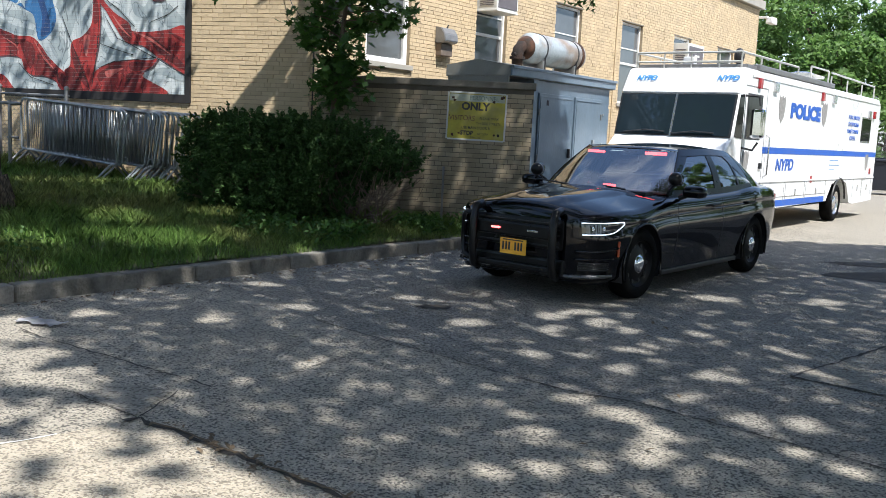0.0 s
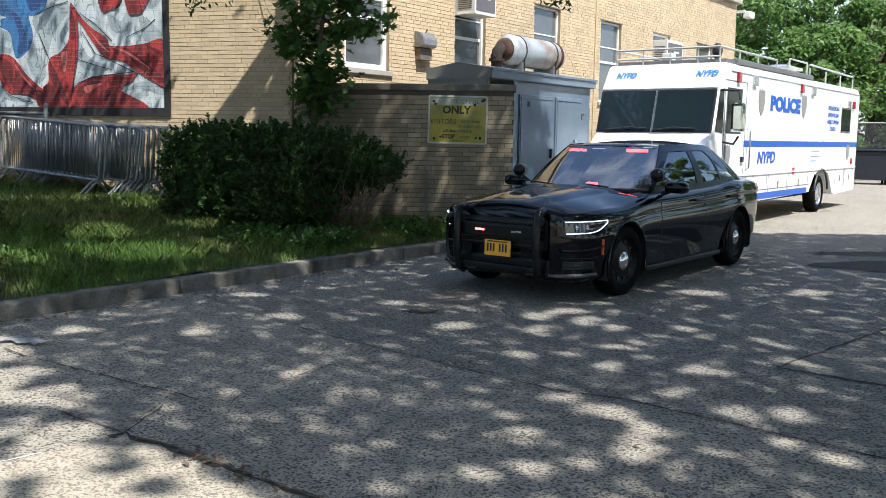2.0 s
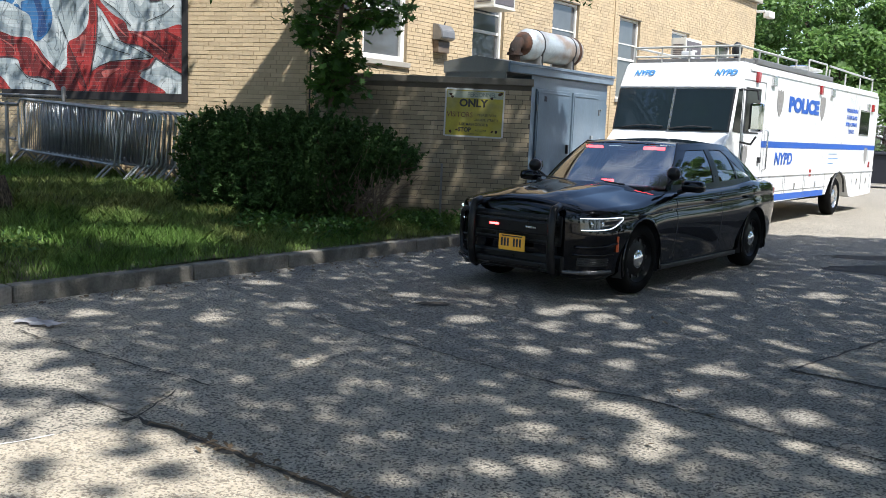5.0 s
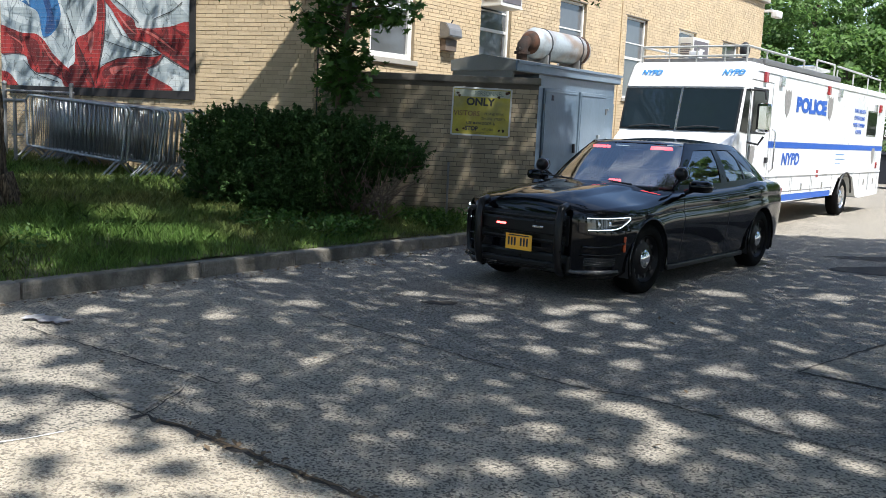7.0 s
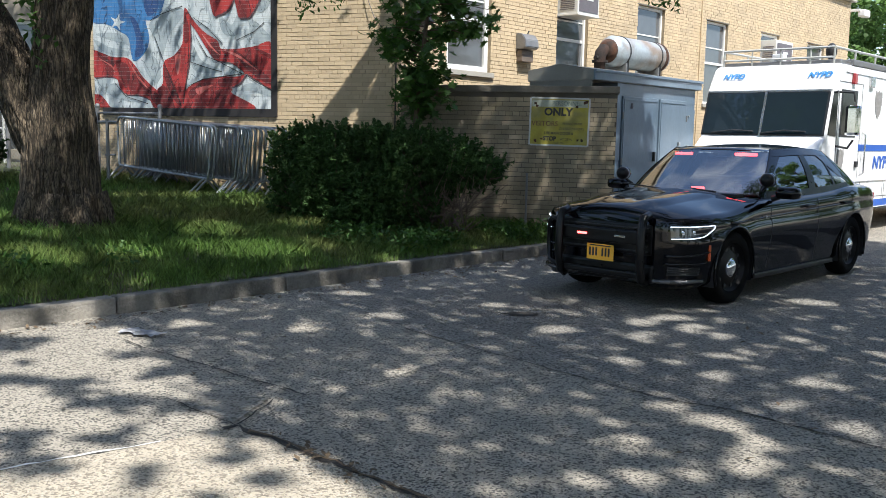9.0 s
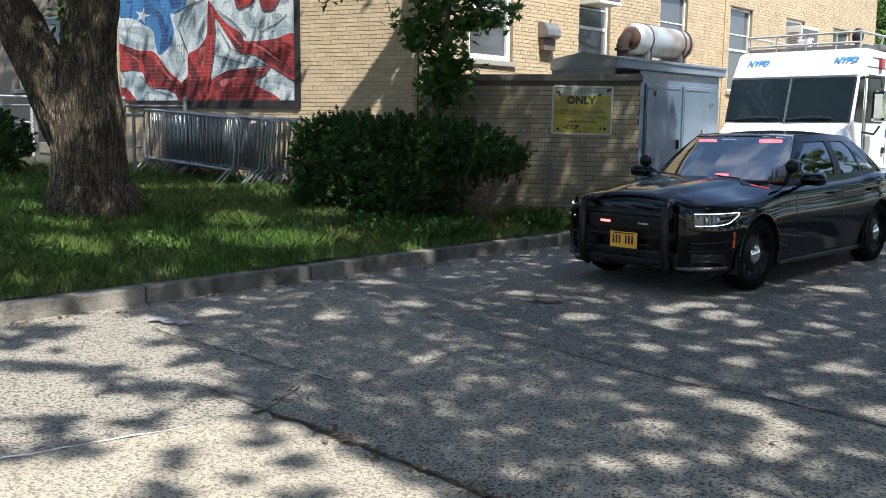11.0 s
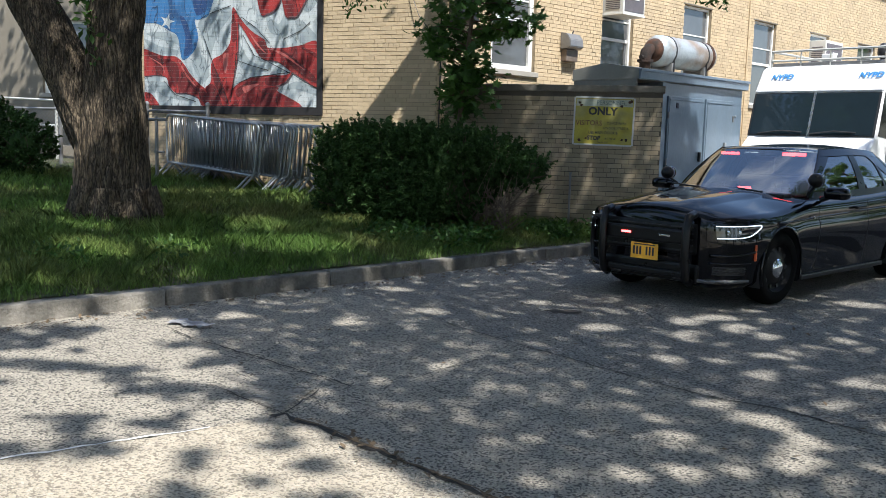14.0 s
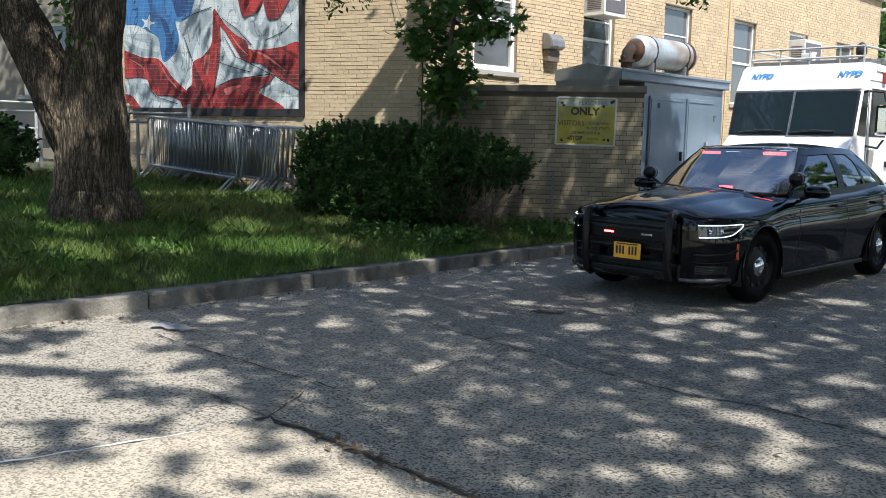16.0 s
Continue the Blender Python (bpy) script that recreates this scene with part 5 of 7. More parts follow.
    # doors: seams, handles
    for sgn in (1, -1):
        for x in (-0.78, -1.98):
            pts = []
            for z in np.linspace(0.3, 0.97, 14):
                sec = car_section(x)
                ys = [p for p in sec if p[0] > 0.5]
                y = max(np.interp(z, [p[1] for p in ys[2:16]], [p[0] for p in ys[2:16]]), 0.5)
                pts.append((x - 0.05 * (z - 0.6), (y + 0.0005) * sgn, z))
            part("door_seam", tubebm(pts, 0.004, 5), M["dark"], root)
        for x in (-1.72, -2.78):
            w = 0.93
            part("door_handle", boxbm(x - 0.11, x + 0.11, (w - 0.02) * sgn, (w + 0.025) * sgn, 0.885, 0.915, 0.01), M["paint"], root)
        pts = []
        for x in np.linspace(0.1, -3.0, 32):
            sec = car_section(x)[3:17]
            z = 0.80 + 0.03 * (0.1 - x)
            pts.append((x, (float(np.interp(z, [p[1] for p in sec], [p[0] for p in sec])) - 0.004) * sgn, z))
        part("side_crease", tubebm(pts, 0.012, 8), M["paint"], root, smooth=True)
        part("sill_trim", boxbm(-2.55, -0.5, 0.86 * sgn, 0.90 * sgn, 0.2, 0.25, 0.01), M["trim"], root)
        part("side_marker", boxbm(0.50, 0.53, 0.905 * sgn, 0.925 * sgn, 0.47, 0.62, 0.006), M["amber"], root, "orange side marker")
        part("red_side_lamp", ball(bmesh.new(), (-0.62, 0.93 * sgn, 0.83), 0.015, 0.012, 0.015, 10), M["chrome"], root)
    # front: grille, lamps, bumper
    part("grille_panel", boxbm(0.78, 0.968, -0.52, 0.52, 0.50, 0.80, 0.03), M["trim"], root, "black grille")
    for k in range(5):
        part("grille_slat", boxbm(0.965, 0.98, -0.48, 0.48, 0.53 + 0.055 * k, 0.545 + 0.055 * k, 0.004), M["dark"], root)
    part("lower_intake", boxbm(0.80, 0.975, -0.55, 0.55, 0.24, 0.42, 0.03), M["trim"], root)
    for sgn in (1, -1):
        def skin(x, z, off):
            sec = car_section(x)[3:17]
            y = float(np.interp(z, [p[1] for p in sec], [p[0] for p in sec]))
            return (x + off * 0.6, (y + off) * sgn, z)
        xl = [0.895 - 0.47 * (i / 18) ** 1.25 for i in range(19)]
        ztop = [0.79 + 0.012 * i / 18 for i, x in enumerate(xl)]
        zbot = [0.678 + 0.02 * i / 18 + 0.082 * (i / 18) ** 5 for i, t in enumerate(ztop)]
        bm = bmesh.new()
        g = [[bm.verts.new(skin(x, zb + (zt - zb) * j / 4, 0.006)) for j in range(5)] for x, zt, zb in zip(xl, ztop, zbot)]
        for ra, rb_ in zip(g, g[1:]):
            for j in range(4):
                bm.faces.new((ra[j], ra[j + 1], rb_[j + 1], rb_[j]))
        bmesh.ops.recalc_face_normals(bm, faces=bm.faces[:])
        hl = part("headlight", bm, M["lampdark"], root, "narrow dark headlight with a pale rim", smooth=True)
        loop = [skin(x, z, 0.012) for x, z in zip(xl, ztop)] + [skin(x, z, 0.012) for x, z in reversed(list(zip(xl, zbot)))]
        part("running_light", tubebm(loop, 0.0045, 6), M["white_on"], hl, "lit white running light")
        for q in (4, 8):
            c = skin(xl[q], (ztop[q] + zbot[q]) / 2, 0.0)
            part("headlight_lens", ball(bmesh.new(), c, 0.014, 0.024, 0.02, 12), M["chrome"], hl, smooth=True)
        def ribbon(x0, x1, z0, z1, off, n=10):
            bm = bmesh.new()
            g = [[bm.verts.new(skin(x0 + (x1 - x0) * i / n, z0 + (z1 - z0) * j / 2, off)) for j in range(3)] for i in range(n + 1)]
            for ra, rb_ in zip(g, g[1:]):
                for j in range(2):
                    bm.faces.new((ra[j], ra[j + 1], rb_[j + 1], rb_[j]))
            bmesh.ops.recalc_face_normals(bm, faces=bm.faces[:])
            return bm
        slot = part("bumper_slot", ribbon(0.90, 0.62, 0.335, 0.415, 0.004), M["dark"], root, "black slot in the bumper", smooth=True)
        for z in (0.352, 0.375, 0.398):
            part("slot_slat", tubebm([skin(0.90 - 0.28 * i / 8, z, 0.008) for i in range(9)], 0.005, 5), M["trim"], slot, smooth=True)
        part("bumper_crease", tubebm([skin(0.92 - 0.42 * i / 12, 0.515 + 0.045 * (i / 12) ** 2, 0.0) for i in range(13)], 0.016, 8), M["paint"], root, smooth=True)
        part("bumper_crease", tubebm([skin(0.92 - 0.36 * i / 12, 0.44 + 0.01 * i / 12, 0.0) for i in range(13)], 0.012, 8), M["paint"], root, smooth=True)
        part("bumper_lip", tubebm([(0.99, 0.30 * sgn, 0.275), (0.94, 0.6 * sgn, 0.27), (0.80, 0.8 * sgn, 0.28), (0.62, 0.9 * sgn, 0.29)], 0.02, 8), M["lip"], root, smooth=True)
    # push bumper
    pb = part("push_bumper", boxbm(1.0, 1.06, -0.46, 0.46, 0.60, 0.735, 0.02), M["trim"], root, "black steel push bumper")
    for sgn in (1, -1):
        part("upright", tubebm([(0.97, 0.47 * sgn, 0.24), (1.06, 0.47 * sgn, 0.28), (1.10, 0.47 * sgn, 0.42), (1.10, 0.47 * sgn, 0.74), (1.06, 0.47 * sgn, 0.86), (0.95, 0.47 * sgn, 0.885)], 0.042, 10), M["trim"], pb, smooth=True)
        part("wing_hoop", tubebm([(1.08, 0.5 * sgn, 0.78), (1.0, 0.62 * sgn, 0.79), (0.9, 0.72 * sgn, 0.74), (0.87, 0.74 * sgn, 0.5), (0.9, 0.70 * sgn, 0.34), (1.05, 0.5 * sgn, 0.32)], 0.026, 8), M["trim"], pb, smooth=True) if sgn < 0 else None
    part("lower_bar", boxbm(1.0, 1.05, -0.44, 0.44, 0.28, 0.34, 0.015), M["trim"], pb)
    part("lit_flasher", boxbm(1.061, 1.07, -0.27, -0.16, 0.66, 0.68, 0.004), M["red_on"], pb, "lit red flasher")
    part("dark_flasher", boxbm(1.061, 1.07, 0.16, 0.28, 0.66, 0.68, 0.004), M["alu"], pb)
    pl = part("number_plate", boxbm(1.052, 1.06, -0.155, 0.155, 0.42, 0.575, 0.004), M["plate"], root, "amber number plate")
    for k in range(7):
        if k != 3:
            part("plate_bar", boxbm(1.0605, 1.0625, -0.125 + 0.036 * k, -0.105 + 0.036 * k, 0.46, 0.54), M["ink"], pl)
    part("plate_bar", boxbm(1.0605, 1.0625, -0.12, 0.12, 0.555, 0.566), M["ink"], pl)
    # tail
    for sgn in (1, -1):
        part("tail_lamp", boxbm(-4.06, -3.9, 0.3 * sgn, 0.76 * sgn, 0.88, 0.97, 0.02), M["redlens"], root)
    part("rear_bumper_shade", boxbm(-4.06, -3.95, -0.6, 0.6, 0.32, 0.5, 0.02), M["trim"], root)
    # wheels
    for ax, steer in ((0.0, -4), (WB, 0)):
        for sgn in (1, -1):
            wh = new("wheel")
            wh.parent = root
            wh.matrix_basis = pose(ax, 0.80 * sgn, WR, 0, 0, (0 if sgn > 0 else 180) + steer)
            part("tyre", lathe(bmesh.new(), [(-0.11, 0.23), (-0.115, 0.3), (-0.09, 0.348), (-0.03, 0.362), (0.03, 0.362), (0.09, 0.348), (0.115, 0.305), (0.108, 0.24), (0.095, 0.232), (-0.11, 0.23)], 40), M["tyre"], wh, smooth=True)
            part("rim", lathe(bmesh.new(), [(0.1, 0.234), (0.075, 0.22), (0.05, 0.205), (0.06, 0.17), (0.085, 0.12), (0.08, 0.07), (0.08, 0.0)], 36), M["rim"], wh, smooth=True)
            for q in range(10):
                t = q * math.pi / 5
                part("rim_hole", cylbm((0.185 * math.cos(t), 0.045, 0.185 * math.sin(t)), (0.185 * math.cos(t), 0.066, 0.185 * math.sin(t)), 0.022, seg=10), M["dark"], wh)
            part("hub_cap", ball(bmesh.new(), (0, 0.088, 0), 0.085, 0.035, 0.085, 20), M["chrome"], wh, "chrome hub cap", smooth=True)
            part("cap_rim", tubebm([(0.085 * math.cos(t), 0.088, 0.085 * math.sin(t)) for t in np.linspace(0, 2 * math.pi, 25)[:-1]], 0.008, 6, closed=True), M["chrome"], wh)
    # a short nose and a long tail
    for ob in root.children_recursive:
        if ob.type == "MESH" and not (ob.parent and ob.parent.name.startswith("wheel")):
            for v in ob.data.vertices:
                if v.co.x > 0.45:
                    v.co.x = 0.45 + (v.co.x - 0.45) * 0.83
                elif v.co.x < -3.45:
                    v.co.x = -3.45 + (v.co.x + 3.45) * 1.2
    return root


sedan()


# ---- white command truck ----
def truck():
    # x back along the side, y across, origin at the front corner of the visible side
    root = empty("police_truck", along(14.1, -5.41), "long white step van with blue stripes and police lettering", "truck")
    W = TRUCK_W
    T = 2.88
    prof = [(0.12, 0.42), (0.0, 0.62), (0.05, 1.28), (0.16, 1.46), (0.44, 1.68), (0.64, 2.42), (0.62, 2.45), (0.86, T - 0.05), (0.95, T), (10.25, T), (10.42, T - 0.12), (10.42, 0.4), (8.6, 0.36), (8.3, 0.4), (7.9, 0.85), (7.3, 1.0), (6.7, 0.85), (6.35, 0.5), (1.5, 0.45), (1.4, 0.7), (1.0, 0.95), (0.6, 0.8), (0.45, 0.42)]
    bm = bmesh.new()
    prism(bm, prof, 0.0, W)
    bmesh.ops.bevel(bm, geom=[e for e in bm.edges if abs(e.verts[0].co.y - e.verts[1].co.y) < 1e-5 and min(e.verts[0].co.z, e.verts[1].co.z) > 1.0], offset=0.06, segments=3, affect="EDGES", profile=0.6)
    body = part("body", bm, M["truck"], root, "white panelled van body")

    def front_pt(y, z, off=0.0):
        x = np.interp(z, [0.42, 0.62, 1.28, 1.46, 1.68, 2.42, 2.45, T], [0.12, 0.0, 0.05, 0.16, 0.44, 0.64, 0.62, 0.88])
        return (x - off, y, z)

    def front_quad(name, y0, y1, z0, z1, off, material, label="", thick=0.0, parent=root):
        bm = bmesh.new()
        vs = [bm.verts.new(front_pt(*p, off)) for p in ((y0, z0), (y1, z0), (y1, z1), (y0, z1))]
        f = bm.faces.new(vs)
        r = bmesh.ops.extrude_face_region(bm, geom=[f])
        bmesh.ops.translate(bm, vec=(0.01, 0, 0), verts=[v for v in r["geom"] if isinstance(v, bmesh.types.BMVert)])
        bmesh.ops.recalc_face_normals(bm, faces=bm.faces[:])
        return part(name, bm, material, parent, label)

    front_quad("windscreen_seal", 0.015, W - 0.015, 1.70, 2.415, 0.006, M["dark"])
    front_quad("windscreen_pane", 0.05, W / 2 - 0.02, 1.73, 2.40, 0.014, M["truckglass"], "dark reflecting windscreen")
    front_quad("windscreen_pane", W / 2 + 0.02, W - 0.05, 1.73, 2.40, 0.014, M["truckglass"], "dark reflecting windscreen")
    front_quad("windscreen_bar", W / 2 - 0.02, W / 2 + 0.02, 1.70, 2.42, 0.018, M["alu"])
    front_quad("radiator_grille", 0.55, W - 0.55, 0.9, 1.22, 0.012, M["dark"], "black radiator grille")
    for k in range(5):
        front_quad("grille_bar", 0.57, W - 0.57, 0.93 + 0.058 * k, 0.948 + 0.058 * k, 0.03, M["alu"])
    for y0, y1 in ((0.12, 0.48), (W - 0.48, W - 0.12)):
        front_quad("headlight", y0, y1, 1.0, 1.2, 0.02, M["alu"], "clear square headlight")
    front_quad("indicator", 0.02, 0.11, 1.0, 1.2, 0.02, M["amber"], "orange indicator")
    front_quad("indicator", W - 0.11, W - 0.02, 1.0, 1.2, 0.02, M["amber"], "orange indicator")
    part("bumper", boxbm(-0.18, 0.1, -0.02, W + 0.02, 0.42, 0.72, 0.04), M["dull"], root, "grey steel bumper")
    part("step_plate", boxbm(-0.14, 0.3, 0.0, 0.02, 0.34, 0.38), M["alu"], root)
    for y0 in (0.3, W * 0.55):
        part("wiper", tubebm([front_pt(y0 + 0.75, 1.74, 0.03), front_pt(y0 + 0.35, 1.79, 0.04), front_pt(y0, 1.77, 0.03)], 0.012, 6), M["dark"], root)
    # lettering on the front: seen from in front
    for y in (0.25, W - 0.42):
        p = Vector(front_pt(y, 2.69, 0.016))
        lettering("lettering", "NYPD", 0.14, Matrix.Translation(p) @ pose(0, 0, 0, 90, 0, -90) @ pose(0, 0, 0, -33, 0, 0), M["lightblue"], root, 0.002, 0.38, 0.006, 0.2)
    lettering("lettering", "NYPD", 0.11, Matrix.Translation(front_pt(W / 2 + 0.1, 1.53, 0.014)) @ pose(0, 0, 0, 90, 0, -90) @ pose(0, 0, 0, -52, 0, 0), M["lightblue"], root, 0.002, 0.5, 0.006, 0.2)
    lettering("lettering", "POLICE", 0.16, Matrix.Translation(front_pt(W / 2, 1.37, 0.016)) @ pose(0, 0, 0, 90, 0, -90) @ pose(0, 0, 0, -31, 0, 0), M["lightblue"], root, 0.002, 0.75, 0.008)

    # side (y = 0), seen with x to the right
    def decal(name, x0, x1, z0, z1, material, label="", y=-0.004, bevel=0.0):
        return part(name, boxbm(x0, x1, y, 0.003, z0, z1, bevel), material, root, label)

    def side_text(words, x, z, size, width, material, bold=0.004, shear=0.0):
        lettering("lettering", words, size, Matrix.Translation((x, -0.006, z)) @ pose(0, 0, 0, 90, 0, 0), material, root, 0.002, width, bold, shear)

    decal("blue_stripe", 2.0, 10.40, 1.47, 1.585, M["blue"], "wide blue stripe")
    decal("blue_stripe", 2.55, 6.15, 0.49, 0.61, M["blue"], "wide blue stripe")
    side_text("POLICE", 4.35, 2.28, 0.36, 1.95, M["blue"], 0.022)
    side_text("NYPD", 3.3, 1.26, 0.30, 1.05, M["blue"], 0.01, 0.15)
    for k, words in enumerate(("PATROL BOROUGH", "STATEN ISLAND", "MOBILE COMMAND", "CENTER")):
        side_text(words, 8.0, 2.34 - 0.155 * k, 0.13, (0.95, 0.9, 0.98, 0.5)[k], M["blue"], 0.0)
    for k in range(3):
        decal("small_lettering_bar", 6.35, (7.0, 7.1, 6.75)[k], 1.36 - 0.1 * k, 1.375 - 0.1 * k, M["lightblue"])
    for x, z, h in ((2.86, 2.28, 0.5), (5.6, 2.3, 0.5), (1.18, 1.3, 0.42), (9.55, 1.34, 0.4)):
        bm = bmesh.new()
        o = [(0, 0.5), (0.16, 0.42), (0.3, 0.5), (0.36, 0.3), (0.34, 0.0), (0.22, -0.3), (0.0, -0.5), (-0.22, -0.3), (-0.34, 0.0), (-0.36, 0.3), (-0.3, 0.5), (-0.16, 0.42)]
        prism(bm, [(x + a * h * 1.0, z + b * h) for a, b in o], -0.006, 0.002)
        part("shield", bm, M["shield"], root, "grey shield emblem")
    # door with window
    decal("door_seam", 0.95, 0.965, 0.6, 2.45, M["dull"])
    decal("door_seam", 2.02, 2.035, 0.6, 2.6, M["dull"])
    decal("door_seam", 0.95, 2.035, 2.585, 2.6, M["dull"])
    decal("door_window_seal", 1.06, 1.80, 1.70, 2.47, M["dark"], y=-0.006, bevel=0.002)
    decal("door_window", 1.10, 1.76, 1.74, 2.43, M["sidewin"], "dark door window", y=-0.009)
    bm = bmesh.new()
    prism(bm, [(0.56, 1.72), (0.9, 1.70), (0.9, 2.44), (0.72, 2.42)], -0.008, 0.004)
    part("quarter_window", bm, M["sidewin"], root, "dark quarter window")
    decal("rear_window_seal", 8.72, 9.62, 1.80, 2.40, M["alu"], y=-0.006)
    decal("rear_side_window", 8.76, 9.58, 1.84, 2.36, M["sidewin"], "dark side window", y=-0.010)
    for x, z in ((1.55, 2.66), (5.35, 2.66), (9.8, 2.48)):
        part("marker_lamp", boxbm(x - 0.075, x + 0.075, -0.05, 0.0, z - 0.09, z + 0.09, 0.02), M["redlens"], root, "red marker lamp")
        part("flood_lamp", boxbm(x + 0.75 if x < 9 else x - 0.55, x + 0.95 if x < 9 else x - 0.38, -0.05, 0.0, z - 0.1, z + 0.08, 0.015), M["alu"], root, "grey flood lamp")
    for x, z in ((5.1, 0.98), (9.95, 1.12), (0.35, 1.28)):
        part("red_reflector", boxbm(x - 0.06, x + 0.06, -0.015, 0.0, z - 0.07, z + 0.07, 0.006), M["redlens"], root)
    decal("panel_rib", 1.0, 10.4, 0.955, 0.985, M["truck"], y=-0.02)
    decal("panel_rib", 1.4, 6.3, 0.66, 0.675, M["dull"])
    for x0, x1 in ((2.2, 3.4), (3.5, 4.7), (4.8, 6.2), (8.5, 9.3), (9.35, 10.2)):
        for xx in (x0, x1):
            decal("locker_seam", xx, xx + 0.012, 0.52, 0.94, M["dull"])
        part("locker_latch", boxbm((x0 + x1) / 2 - 0.03, (x0 + x1) / 2 + 0.03, -0.015, 0.0, 0.66, 0.80, 0.005), M["alu"], root)
    part("grab_rail", tubebm([(2.15, 0.0, 1.05), (2.15, -0.06, 1.1), (2.15, -0.06, 1.75), (2.15, 0.0, 1.8)], 0.016, 8), M["alu"], root, smooth=True)
    part("door_handle", boxbm(1.85, 1.95, -0.04, 0.0, 1.2, 1.3, 0.01), M["dark"], root)
    part("rain_gutter", boxbm(1.2, 10.3, -0.015, 0.02, T - 0.13, T - 0.1), M["truck"], root)
    # mirror
    mi = part("door_mirror", boxbm(0.86, 1.0, -0.36, -0.14, 1.72, 2.2, 0.05), M["chrome"], root, "large chrome door mirror", smooth=False)
    part("mirror_arm", tubebm([(0.95, 0.0, 1.55), (0.9, -0.2, 1.52), (0.9, -0.28, 1.65)], 0.018, 8), M["dark"], mi)
    part("mirror_arm", tubebm([(0.95, 0.0, 2.42), (0.9, -0.25, 2.4), (0.9, -0.28, 2.25)], 0.018, 8), M["dark"], mi)
    # roof gear
    for y in (0.12, W - 0.12):
        part("roof_rail", tubebm([(0.95, y, T + 0.26), (4.0, y, T + 0.26)], 0.02, 6), M["railpaint"], root)
        part("roof_rail", tubebm([(6.3, y, T + 0.34), (10.1, y, T + 0.3)], 0.02, 6), M["railpaint"], root)
        for x in (0.95, 1.9, 2.9, 4.0, 6.3, 7.6, 8.9, 10.1):
            part("rail_post", tubebm([(x, y, T - 0.1), (x, y, T + 0.27)], 0.016, 6), M["railpaint"], root)
    for z in (0.1, 0.26):
        part("front_rail", tubebm([(0.95, 0.12, T + z), (0.95, W - 0.12, T + z)], 0.02, 6), M["railpaint"], root)
    for y in (0.5, 1.0, 1.5, 2.0):
        part("rail_post", tubebm([(0.95, y, T - 0.05), (0.95, y, T + 0.26)], 0.014, 6), M["railpaint"], root)
    part("roof_board", boxbm(1.05, 4.6, 0.05, W - 0.1, T + 0.0, T + 0.07, 0.01), M["dull"], root, "grey roof walkway")
    part("awning", boxbm(1.5, 6.2, 0.0, 0.14, T, T + 0.1, 0.02), M["dull"], root, "long grey roof cassette")
    part("beacon_mast", boxbm(1.05, 1.2, 1.0, 1.2, T + 0.07, T + 0.2, 0.02), M["truck"], root)
    part("dome", ball(bmesh.new(), (1.3, 0.3, T + 0.22), 0.09, 0.09, 0.14, 14), M["dark"], root, "dark antenna dome", smooth=True)
    part("roof_unit", boxbm(6.6, 8.2, 0.7, 1.8, T, T + 0.22, 0.05), M["truck"], root, "white roof air unit")
    part("dish", ball(bmesh.new(), (7.1, 1.0, T + 0.36), 0.3, 0.3, 0.08, 16), M["alu"], root, "folded antenna dish", smooth=True)
    for x in (5.6, 6.9):
        for y in (0.35, 1.35):
            part("mast_post", tubebm([(x, y, T - 0.02), (x, y, T + 0.42)], 0.018, 6), M["railpaint"], root)
    for y in (0.35, 1.35):
        part("mast_rail", tubebm([(5.6, y, T + 0.42), (6.9, y, T + 0.42)], 0.018, 6), M["railpaint"], root)
    part("mast_panel", boxbm(5.7, 6.8, 0.4, 1.3, T + 0.24, T + 0.3, 0.01), M["railpaint"], root, "pale folded mast panel")
    # wheels and underside
    part("chassis", boxbm(0.3, 10.2, 0.5, W - 0.5, 0.35, 0.6), M["dark"], root)
    part("rear_axle_box", boxbm(6.4, 8.3, 0.3, W - 0.3, 0.4, 0.95), M["dark"], root)
    part("front_axle_box", boxbm(0.5, 1.4, 0.3, W - 0.3, 0.4, 0.9), M["dark"], root)
    part("tow_step", boxbm(10.3, 10.6, 0.2, W - 0.2, 0.4, 0.5, 0.02), M["dull"], root)
    for ax in (0.95, 7.3):
        for sgn in (1, -1):
            wh = new("wheel")
            wh.parent = root
            wh.matrix_basis = pose(ax, 0.16 if sgn < 0 else W - 0.16, 0.42, 0, 0, 180 if sgn < 0 else 0)
            part("tyre", lathe(bmesh.new(), [(-0.12, 0.25), (-0.13, 0.36), (-0.1, 0.41), (0.1, 0.41), (0.13, 0.36), (0.12, 0.26), (-0.12, 0.25)], 36), M["tyre"], wh, smooth=True)
            part("rim", lathe(bmesh.new(), [(0.115, 0.262), (0.1, 0.25), (0.05, 0.22), (0.06, 0.16), (0.1, 0.13), (0.11, 0.09), (0.115, 0.0)], 32), M["alu"], wh, "polished aluminium rim", smooth=True)
            for q in range(10):
                t = q * math.pi / 5
                part("rim_hole", cylbm((0.195 * math.cos(t), 0.05, 0.195 * math.sin(t)), (0.195 * math.cos(t), 0.07, 0.195 * math.sin(t)), 0.022, seg=8), M["dark"], wh)
            arc = [(ax + 0.55 * math.cos(t), -0.006 if sgn < 0 else W + 0.006, 0.42 + 0.55 * math.sin(t)) for t in np.linspace(0.15, math.pi - 0.15, 18)]
            part("arch_trim", tubebm(arc, 0.022, 6), M["dark"], root)
    return root


truck()


